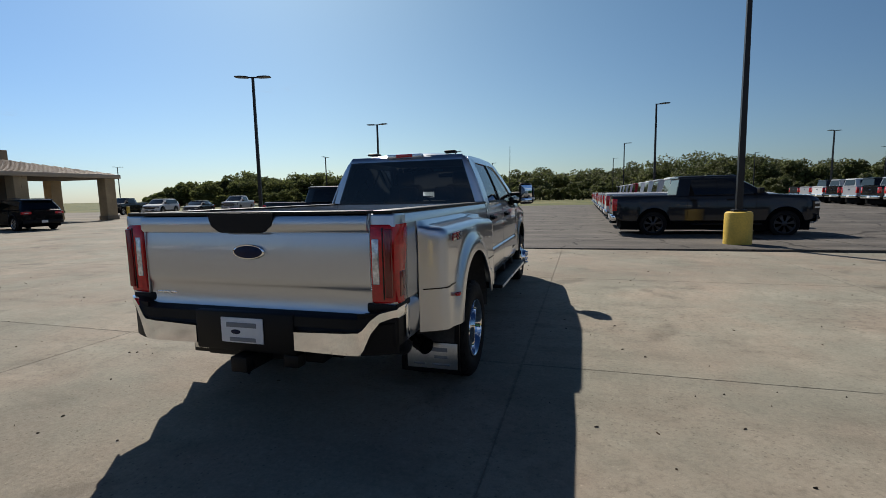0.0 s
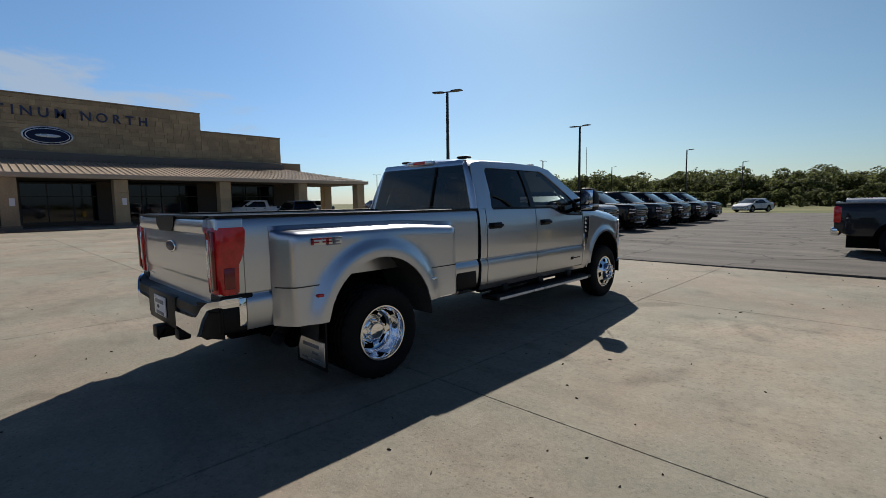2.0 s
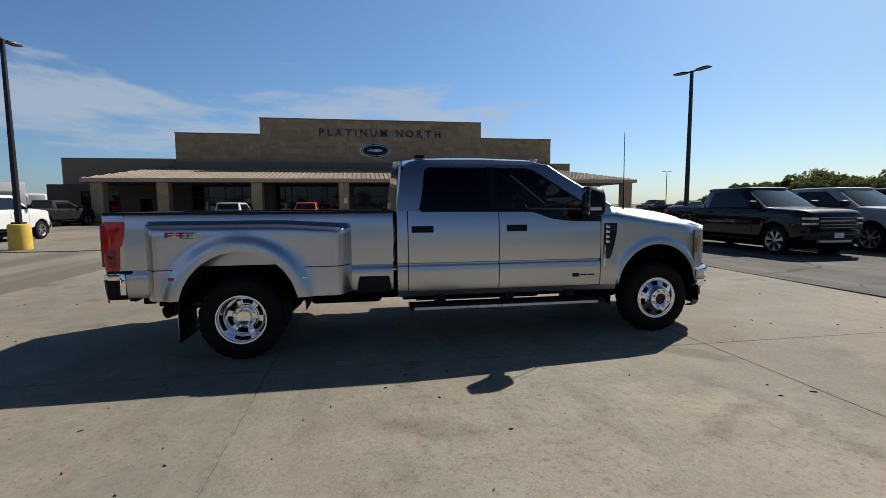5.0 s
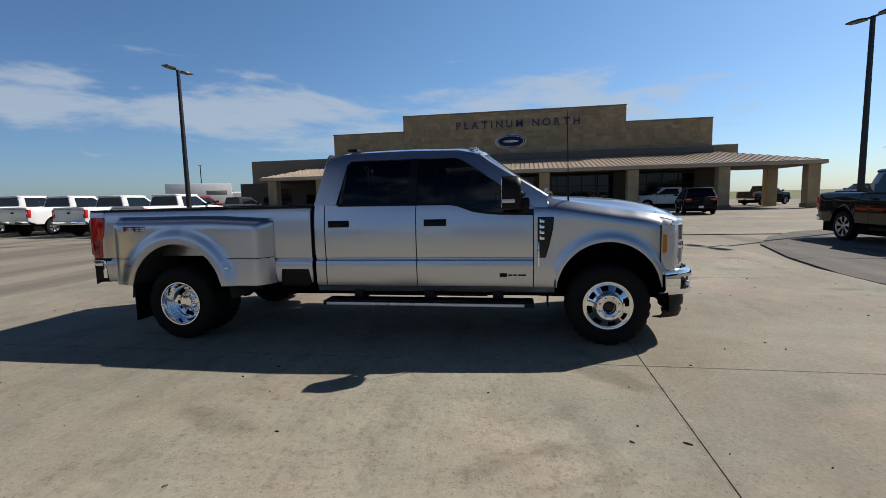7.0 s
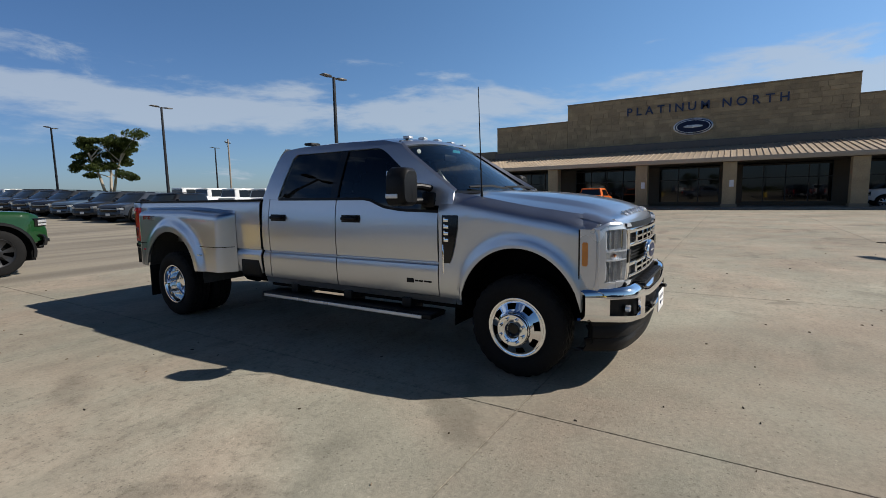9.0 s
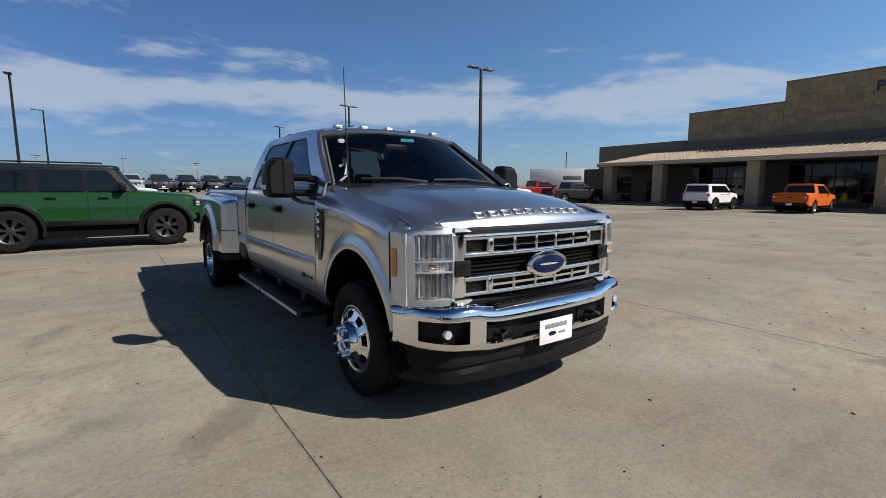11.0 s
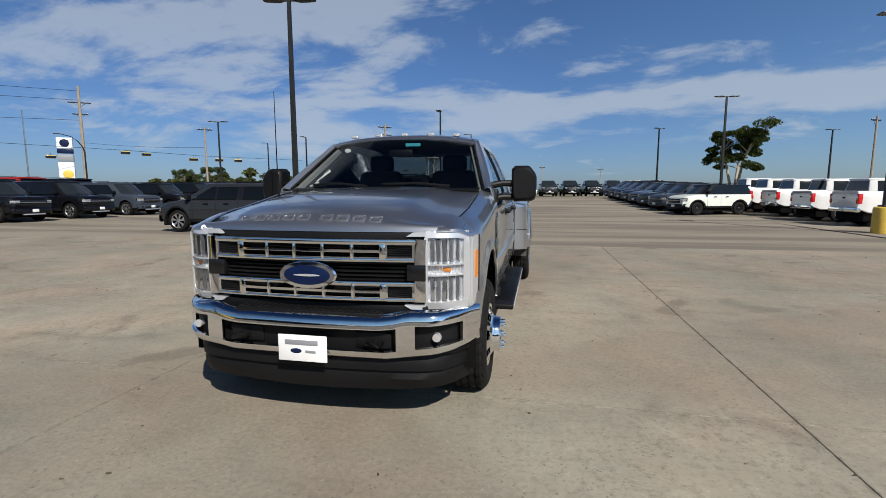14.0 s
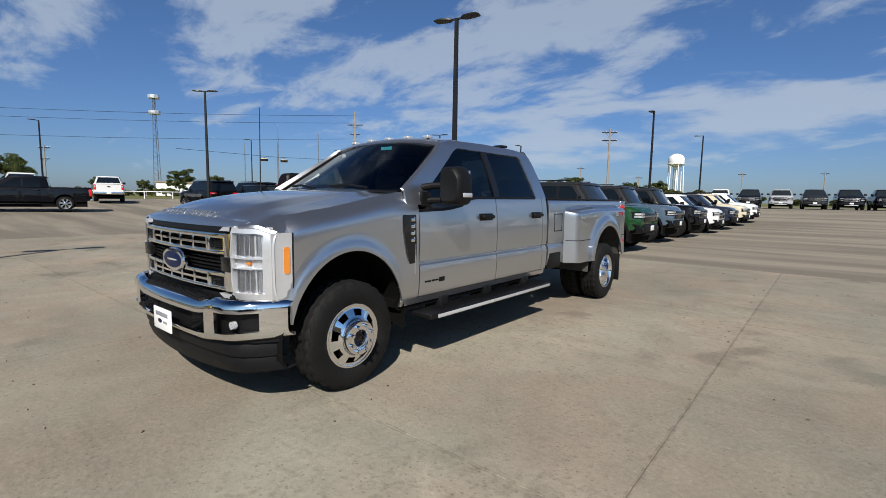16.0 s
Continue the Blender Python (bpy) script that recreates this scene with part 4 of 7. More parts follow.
    for k in range(24):
        part("tread_rib", boxed(-.455 + .0385 * k, -.431 + .0385 * k, .74, .832, .727, .734, .002), BLACK, pad)
    part("valance", boxed(-.72, .72, .66, .74, .69, .76, .01), BLACK, truck)
    for s in (1, -1):
        bm = bmesh.new()
        ellipse_disc(bm, s * .785, .588, .026, .026, bumper_y(.785) - .05, .03, 24, 1)
        part("fog_lamp", bm, REFLECTOR, bumper, "round clear fog lamp")
        bm = bmesh.new()
        tube(bm, [(s * .40, .78, .56), (s * .40, .872, .56), (s * .46, .876, .55), (s * .46, .82, .55)], .018, 8)
        part("tow_hook", bm, BLACK, truck)
        part("bumper_bracket", boxed(s * .30, s * .52, .78, .815, .51, .61, .008), BLACK, truck)
    plate = part("licence_plate", boxed(-.155, .155, .888, .896, .432, .592, .004), WHITE, truck, "white dealer plate with plain print")
    part("print", boxed(-.10, .11, .8955, .898, .532, .562, .001), GREYPRINT, plate)
    part("print", ellipse_disc(bmesh.new(), .04, .496, .036, .015, .8955, .002, 20, 1), BLUE, plate)
    part("print", boxed(-.085, -.02, .8955, .898, .486, .502, .001), GREYPRINT, plate)
    # black air dam
    rows = []
    for x in steps(-.94, .94, 28):
        y = bumper_y(x) - .05 - .05 * max(0, (abs(x) - .6) / .34) ** 2
        rows.append([Vector((x, y - .02, .47)), Vector((x, y, .43)), Vector((x, y - .005, .375)), Vector((x, y - .03, .365)), Vector((x, y - .016, .32)), Vector((x, y - .04, .238 + .03 * (abs(x) / .88) ** 2)), Vector((x, y - .11, .246 + .03 * (abs(x) / .88) ** 2))])
    part("air_dam", lofted(rows, out=(0, 1, 0), thick=.012), BLACK, truck, "matt black lower air dam")


def build_bed():
    bed_x = lambda z: float(np.interp(z, (.60, .66, .77, .80, .835, .852, .860, .872, 1.1, 1.30, 1.375, 1.405), (.985, 1.0, 1.008, 1.007, 1.001, .986, .985, .999, 1.002, .996, .985, .965)))
    for s in (1, -1):
        side_panel("bed_side", -5.515, -3.0, lambda y: 1.13 if -5.02 < y < -3.90 else .605, lambda y: 1.405, 24, 16, s, width=bed_x)
        part("bed_corner", boxed(s * .842, s * .997, -5.694, -5.508, .862, 1.398, .014, 3), SILVER, truck)
        part("rail_cap", boxed(s * .86, s * .985, -5.69, -2.975, 1.398, 1.418, .006), BLACK, truck, "black bed-rail cap")
        part("bed_wall", boxed(s * .84, s * .875, -5.62, -3.0, .92, 1.40), SILVER, truck)
        # the wide wing over the dual wheels
        rows = []
        for y in sorted({*steps(-5.33, -3.42, 56), -5.315, -5.30, -3.44, -3.455, -4.46 - .531, -4.46 + .531}):
            w = ease(-5.335, -5.20, y) ** .6 * (ease(-3.415, -3.56, y) ** .6 if y > -3.6 else 1)
            zb, row = arch_rear(y), []
            for z in [zb + (1.20 - zb) * v for v in (0, .03, .08, .15, .24, .34, .46, .58, .7, .82, .92, 1.0)] + [1.235, 1.262, 1.28, 1.292, 1.302, 1.318, 1.335]:
                e = math.sqrt(((y + 4.46) / .54) ** 2 + ((z - .5) / .545) ** 2)
                x = 1.170 + .042 * (1 - ease(1.11, 1.33, e)) + .012 * ease(1.0, .62, z)
                if z > 1.20:
                    x -= float(np.interp(z, (1.20, 1.235, 1.262, 1.28, 1.292, 1.302, 1.335), (0, .002, .010, .030, .068, .13, .172)))
                x = 1.0 + (x - 1.0) * w
                row.append(Vector((s * x, y, z - .012 * ease(-4.2, -3.4, y) * ease(1.1, 1.3, z) * 3)))
            rows.append(row)
        wing = part("rear_wing", lofted(rows, out=(s, 0, 0), thick=.014), SILVER, truck, "wide silver dual-wheel wing")
        bm = bmesh.new()
        loft(bm, [[Vector((s * (1.0 + .172 * (ease(-5.335, -5.20, y) ** .6 * (ease(-3.415, -3.56, y) ** .6 if y > -3.6 else 1)) + .0035 + .012 * ease(1.0, .62, .885)), y, z)) for z in (.881, .889)] for y in [v for v in steps(-5.32, -3.43, 60) if abs((v + 4.46) / .54) > 1.05]])
        for f in [f for f in bm.faces if max(e.calc_length() for e in f.edges) > .3]:
            bm.faces.remove(f)
        part("seam", bm, GLOSSBLACK, wing)
        part("marker_lamp", boxed(s * 1.172, s * 1.215, -5.075, -5.02, .795, .82, .008), RED, wing, "small red marker")
        part("marker_lamp", boxed(s * 1.172, s * 1.21, -3.89, -3.83, .775, .80, .008), LENS, wing, "small clear marker")
        badge = part("badge_plate", boxed(s * 1.168, s * 1.172, -5.09, -4.83, 1.184, 1.237, .002), SILVER, wing)
        for a, b, lo in ((-5.09, -5.005, 0), (-4.995, -4.915, 1), (-4.905, -4.83, 0)):
            bm = bmesh.new()
            bx = s * 1.170
            box(bm, bx, s * 1.180, a, b, 1.222, 1.236, .002)
            box(bm, bx, s * 1.180, a, b - .02 * (1 - lo), 1.198, 1.210, .002)
            box(bm, bx, s * 1.180, a if not lo else a + .03, a + .02 if not lo else a + .052, 1.185, 1.236, .002)
            part("badge_letter", bm, REDTRIM if a < -4.95 else GREYPRINT, badge, "red and grey raised badge")
        part("underline", boxed(s * 1.170, s * 1.178, -4.96, -4.84, 1.176, 1.183, .001), GREYPRINT, badge)
        part("bed_step", boxed(s * .90, s * 1.008, -3.37, -3.02, .555, .775, .03, 3), BLACK, truck, "black pocket step in the bed side")
        rows = [[Vector((s * .55, -4.46 + .60 * math.cos(a), .45 + .66 * math.sin(a))), Vector((s * 1.165, -4.46 + .60 * math.cos(a), .45 + .66 * math.sin(a)))] for a in steps(0, math.pi, 14)]
        part("wheel_housing", lofted(rows), material("grey_liner", (.05, .047, .043), .8, vary=.3) if s > 0 else bpy.data.materials["grey_liner"], truck)
        part("inner_panel", boxed(s * .50, s * .55, -5.2, -3.6, .5, 1.2), CAVITY, truck)
        # tail lamp
        rows = []
        for z, yb, yf in ((.872, -5.695, -5.575), (.886, -5.712, -5.560), (1.08, -5.716, -5.552), (1.12, -5.716, -5.530), (1.20, -5.716, -5.508), (1.315, -5.714, -5.500), (1.336, -5.700, -5.512)):
            rows.append([Vector((s * x, y, z)) for x, y in ((.848, yb + .03), (.850, yb + .006), (.862, yb), (.960, yb + .004), (.992, yb + .018), (1.007, yb + .045), (1.009, yf - .02), (1.002, yf), (.95, yf), (.86, yf))])
        lamp = part("tail_lamp", lofted(rows, closed=True, cap=True), RED, truck, "tall red tail lamp with a stepped outer edge")
        part("reverse_lens", boxed(s * .860, s * .905, -5.720, -5.70, .985, 1.255, .008), LENS, lamp, "clear reversing lens")
        part("lamp_rib", boxed(s * .925, s * .933, -5.7165, -5.70, .90, 1.32, .002), GLOSSBLACK, lamp)
        part("side_step", boxed(s * 1.0, s * 1.0125, -5.66, -5.585, .91, 1.06, .006), DEEPRED, lamp, "darker red side reflector")
        part("lamp_bar", boxed(s * .94, s * .985, -5.722, -5.70, .91, 1.31, .008), DEEPRED, lamp)
        part("corner_trim", boxed(s * .80, s * 1.0, -5.69, -5.46, .80, .875, .02), BLACK, truck)
        # mud flap with a bright plate
        flap = part("mud_flap", boxed(s * .74, s * 1.19, -5.012, -4.998, .20, .60, .004), BLACK, truck, "black rubber mud flap with a bright plate")
        plate = part("flap_plate", boxed(s * .79, s * 1.175, -5.022, -5.010, .235, .43, .004), BRUSHED, flap, "bright plate with plain print")
        for a, b, c, d in ((.86, 1.10, .365, .395), (1.0, 1.10, .315, .335), (.84, .93, .262, .275), (.98, 1.12, .262, .275)):
            part("print", boxed(s * a, s * b, -5.0255, -5.021, c, d, .001), GREYPRINT, plate)
    for dy, dz, wy, wz in ((0, .105, .105, .005), (0, -.105, .105, .005), (.1, 0, .005, .10), (-.1, 0, .005, .10)):
        part("fuel_door_seam", boxed(-1.0035, -.998, -3.26 + dy - wy, -3.26 + dy + wy, 1.12 + dz - wz, 1.12 + dz + wz), GLOSSBLACK, truck)
    part("bed_floor", boxed(-.86, .86, -5.66, -2.98, .88, .92), SILVER, truck)
    part("bed_front", boxed(-.86, .86, -3.03, -2.99, .9, 1.40), SILVER, truck)
    # tailgate: a hollowed face under a thick upper ledge
    rows = []
    for z, d in ((.80, .004), (.83, -.008), (.93, -.010), (.95, -.004), (.96, .0), (1.0, .004), (1.15, .006), (1.27, .0), (1.285, -.004), (1.292, .022), (1.31, .034), (1.36, .034), (1.388, .022), (1.40, 0)):
        rows.append([Vector((x, -5.688 - d, z)) for x in steps(-.836, .836, 16)])
    gate = part("tailgate", lofted(rows, out=(0, -1, 0), thick=.03), SILVER, truck)
    part("gate_cap", boxed(-.84, .84, -5.715, -5.62, 1.398, 1.418, .006), BLACK, gate)
    rows = [[Vector((x0, -5.728, z)), Vector((x1, -5.728, z))] for x0, x1, z in ((-.27, .215, 1.41), (-.265, .21, 1.37), (-.25, .195, 1.33), (-.20, .15, 1.296), (-.17, .12, 1.288))]
    part("gate_handle", lofted(rows, out=(0, -1, 0), thick=.02), BLACK, gate, "black handle panel with a camera")
    em = part("emblem", ellipse_disc(bmesh.new(), .0, 1.165, .118, .048, -5.694, .012, 40, -1), CHROME, gate, "chrome-rimmed plain blue oval")
    part("blue_oval", ellipse_disc(bmesh.new(), .0, 1.165, .105, .039, -5.704, .006, 40, -1), BLUE, em)
    bm = bmesh.new()
    for k in range(3):
        box(bm, -.79 + .06 * k, -.74 + .06 * k, -5.684, -5.678, .872, .885, .002)
    part("badge", bm, CHROME, gate)
    # rear bumper
    for s in (1, -1):
        rows = []
        for x, z0, z1 in ((.365, .575, .70), (.50, .572, .705), (.70, .57, .712), (.79, .57, .718), (.815, .60, .735), (.86, .70, .79), (.91, .765, .828), (.97, .785, .842), (1.0, .79, .846)):
            y = -5.80 + .10 * max(0, (x - .70) / .3) ** 2
            rows.append([Vector((s * x, y + .03, z0 - .006)), Vector((s * x, y, z0 + .006)), Vector((s * x, y, z1 - .006)), Vector((s * x, y + .03, z1))])
        rows.append([Vector((s * 1.004, v.y + .13, v.z)) for v in rows[-1]])
        part("rear_bumper", lofted(rows, out=(0, -1, 0), thick=.012), CHROME, truck, "chrome rear bumper")
        part("bumper_end", boxed(s * 1.0, s * 1.008, -5.57, -5.52, .64, .84, .003), CHROME, truck)
        rows = [[Vector((s * x, -5.78 + .10 * max(0, (x - .70) / .3) ** 2, .57 + .01 * k)) for k in (0, 12, 25)] for x in steps(.78, 1.0, 6)]
        part("bumper_corner", boxed(s * .78, s * .995, -5.70, -5.50, .59, .80, .03, 3), BLACK, truck, "black bumper corner step")
        part("corner_face", lofted(rows, out=(0, -1, 0), thick=.01), BLACK, truck)
    part("bumper_core", boxed(-.80, .80, -5.765, -5.52, .56, .79, .02), BLACK, truck)
    rows = []
    for x in steps(-.985, .985, 28):
        y = -5.79 + .10 * max(0, (abs(x) - .70) / .3) ** 2
        zt = .80 + .035 * ease(.78, .92, abs(x))
        rows.append([Vector((x, y + .02, zt - .10)), Vector((x, y, zt - .07)), Vector((x, y + .006, zt - .012)), Vector((x, y + .03, zt)), Vector((x, -5.60, zt + .005))])
    part("bumper_pad", lofted(rows, out=(0, -1, 1), thick=.012), BLACK, truck, "black textured bumper top")
    part("bumper_centre", boxed(-.365, .365, -5.80, -5.66, .545, .80, .015), BLACK, truck)
    plate = part("licence_plate", boxed(-.155, .155, -5.812, -5.803, .605, .765, .004), WHITE, truck, "white dealer plate with plain print")
    part("print", boxed(-.11, .11, -5.816, -5.811, .705, .735, .001), GREYPRINT, plate)
    part("print", ellipse_disc(bmesh.new(), -.045, .675, .036, .015, -5.811, .002, 20, -1), BLUE, plate)
    part("print", boxed(-.09, .10, -5.816, -5.811, .615, .64, .001), GREYPRINT, plate)
    bm = bmesh.new()
    box(bm, -.06, .06, -5.86, -5.4, .43, .53, .01)
    tube(bm, [(.05, -5.80, .50), (.09, -5.83, .46), (.06, -5.85, .43)], .012, 6)
    box(bm, -.45, .45, -5.62, -5.5, .44, .52, .01)
    part("tow_hitch", bm, BLACK, truck, "black tow hitch receiver")
    part("trailer_socket", boxed(.27, .38, -5.79, -5.7, .46, .545, .015), BLACK, truck)
    for dx in (0, .14):
        bm = bmesh.new()
        tube(bm, [(.66 + dx, -4.9, .50), (.70 + dx, -5.08, .49), (.78 + dx, -5.17 + dx * .3, .47), (.86 + dx, -5.23 + dx * .3, .455)], [.045, .05, .055, .058], 16, cap=False)
        part("exhaust_tip", bm, STEEL if not dx else GLOSSBLACK, truck, "dark exhaust tip")


def wheel(name, parent, at, s, rear):
    """A tyre with tread blocks and a chrome rim; s: the side it faces."""
    hub = new(name)
    hub.parent = parent
    hub.matrix_local = Matrix.Translation(at)
    local = Matrix.Diagonal((s, 1, 1, 1))
    seg = 84
    prof = [(.225, -.095), (.255, -.118), (.30, -.127), (.345, -.124), (.374, -.112), (.386, -.100), (.395, -.088), (.395, -.060), (.386, -.055), (.386, -.045), (.398, -.04), (.398, -.01), (.388, -.006), (.388, .006), (.398, .01), (.398, .04), (.386, .045), (.386, .055), (.395, .060), (.395, .088), (.386, .100), (.374, .112), (.345, .124), (.30, .127), (.255, .118), (.228, .10)]
    rows = []
    for r, h in prof:
        row = []
        for k in range(seg):
            rr = r
            if r > .384 and (k + (2 if abs(h) < .05 else 0)) % 3 == 0:
                rr = r - .010
            if .37 < r < .384 and k % 6 < 2:
                rr = r - .005
            a = 2 * math.pi * k / seg + (h * 1.2 if r > .384 else 0)
            row.append(local @ Vector((h, rr * math.cos(a), rr * math.sin(a))))
        rows.append(row)
    tyre = part("tyre", lofted(rows, closed=True), RUBBER, hub, "black all-terrain tyre", smooth=28)
    bm = bmesh.new()
    if rear == 2:
        lathe(bm, [(.23, .10), (.22, .08), (.2, -.05), (.05, -.06)], 32, m=local)
        part("rim", bm, STEEL, hub)
        return hub
    if rear:
        prof = [(.232, .090), (.238, .112), (.234, .121), (.224, .120), (.217, .108), (.211, .05), (.203, -.01), (.190, -.035), (.168, -.048), (.128, -.052), (.118, -.044), (.112, -.02), (.106, -.012), (.074, -.008), (.070, .02), (.064, .032), (.03, .036), (.001, .037)]
        hole = lambda i, k: i == 8 and k % 8 < 5
        lug_r, lug_h = .092, -.006
    else:
        prof = [(.232, .080), (.238, .100), (.234, .112), (.224, .114), (.214, .107), (.206, .106), (.196, .112), (.152, .132), (.138, .140), (.130, .146), (.126, .158), (.124, .188), (.118, .196), (.066, .198), (.060, .192), (.057, .15), (.001, .148)]
        hole = lambda i, k: i == 6 and k % 6 < 3
        lug_r, lug_h = .093, .197
    lathe(bm, prof, 48, hole, local)
    bmesh.ops.recalc_face_normals(bm, faces=bm.faces)
    rim = part("rim", bm, CHROME, hub, "polished wheel", smooth=50)
    # black disc added as the shade seen through the rim's holes
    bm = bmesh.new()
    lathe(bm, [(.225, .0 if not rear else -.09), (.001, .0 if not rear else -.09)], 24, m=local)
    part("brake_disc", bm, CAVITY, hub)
    for k in range(8):
        a = 2 * math.pi * (k + .5) / 8
        bm = bmesh.new()
        lathe(bm, [(.013, lug_h - .005), (.013, lug_h + .022), (.009, lug_h + .03), (.001, lug_h + .03)], 8, m=local @ Matrix.Translation((0, lug_r * math.cos(a), lug_r * math.sin(a))))
        part("lug_nut", bm, CHROME, rim)
    bm = bmesh.new()
    if not rear:
        lathe(bm, [(.056, .152), (.04, .162), (.035, .158), (.001, .158)], 16, m=local)
        part("hub_centre", bm, GLOSSBLACK, rim)
    else:
        bm.free()
    return hub


def build_running_gear():
    for s in (1, -1):
        wheel("front_wheel", truck, (s * .895, 0, .397), s, 0)
        wheel("rear_wheel", truck, (s * 1.068, -4.46, .397), s, 1)
        wheel("inner_rear_wheel", truck, (s * .775, -4.46, .397), s, 2)
        # running board
        board = part("running_board", boxed(s * .905, s * 1.142, -2.84, -.70, .398, .446, .014, 3), BLACK, truck, "black ribbed running board with a bright edge")
        part("edge_strip", boxed(s * 1.137, s * 1.149, -2.80, -.79, .401, .431, .004), SILVERTRIM, board, "bright edge strip")
        bm = bmesh.new()
        for k in range(7):
            x = .98 + .021 * k
            box(bm, s * x, s * (x + .008), -2.75, -.85, .4415, .446)
        part("tread_rib", bm, BLACK, board)
        for y in (-2.5, -1.75, -1.05):
            part("bracket", boxed(s * .80, s * 1.0, y - .05, y + .05, .40, .53, .01), BLACK, board)
        # bar added to block the sun between rocker and running board
        part("rocker_lining", boxed(s * .88, s * .955, -2.90, -.52, .478, .53, .008), CAVITY, truck)
        # towing mirror
        shape = ((1.10, 1.37), (1.125, 1.338), (1.27, 1.342), (1.305, 1.36), (1.318, 1.40), (1.318, 1.555), (1.305, 1.59), (1.262, 1.645), (1.235, 1.655), (1.13, 1.655), (1.10, 1.625))
        rows = [[Vector((s * (1.21 + (x - 1.21) * k), y, 1.495 + (z - 1.495) * k)) for x, z in shape] for y, k in ((-.985, .97), (-.975, 1.0), (-.90, 1.0), (-.86, .97), (-.83, .90), (-.815, .78))]
        mirror = part("door_mirror", lofted(rows, closed=True, cap=True), BLACK, truck, "large black folding towing mirror")
        rows = [[Vector((s * (1.21 + (x - 1.21) * k), y, 1.495 + (z - 1.495) * k)) for x, z in ((1.125, 1.52), (1.295, 1.52), (1.285, 1.585), (1.248, 1.632), (1.14, 1.632))] for y, k in ((-.835, .97), (-.822, .90))]
        part("mirror_cap", lofted(rows, closed=True, cap=True), GLOSSBLACK, mirror, "smooth dark cap")
        part("mirror_glass", boxed(s * 1.125, s * 1.295, -.992, -.984, 1.44, 1.625, .004), CHROME, mirror, "mirror glass")
        part("lower_mirror_glass", boxed(s * 1.125, s * 1.295, -.992, -.984, 1.365, 1.425, .004), CHROME, mirror)
        part("turn_lens", boxed(s * 1.24, s * 1.325, -.99, -.87, 1.405, 1.442, .008), SILVERTRIM, mirror, "bright side repeater")
        for z in (1.50, 1.38):
            bm = bmesh.new()
            tube(bm, [(s * .93, -.80, z - .02), (s * 1.02, -.85, z), (s * 1.14, -.89, z)], [.032, .028, .028], 10)
            part("mirror_arm", bm, BLACK, mirror)
        part("mirror_base", boxed(s * .94, s * .992, -.87, -.735, 1.32, 1.45, .02), BLACK, mirror)
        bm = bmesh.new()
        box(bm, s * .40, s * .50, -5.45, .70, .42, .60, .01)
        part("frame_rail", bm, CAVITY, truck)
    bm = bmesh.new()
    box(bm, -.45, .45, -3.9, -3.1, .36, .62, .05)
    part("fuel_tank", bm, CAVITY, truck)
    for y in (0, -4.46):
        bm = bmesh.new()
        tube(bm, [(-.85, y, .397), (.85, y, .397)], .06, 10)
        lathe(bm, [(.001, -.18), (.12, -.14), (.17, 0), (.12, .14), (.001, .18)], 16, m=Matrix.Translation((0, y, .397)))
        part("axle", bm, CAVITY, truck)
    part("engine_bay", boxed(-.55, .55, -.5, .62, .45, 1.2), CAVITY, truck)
    bm = bmesh.new()
    tube(bm, [(.35, -2.7, .44), (.35, -1.2, .44)], .10, 12)
    part("exhaust_pipe", bm, STEEL, truck)


build_cab()
build_interior()
build_nose()
build_bed()
build_running_gear()


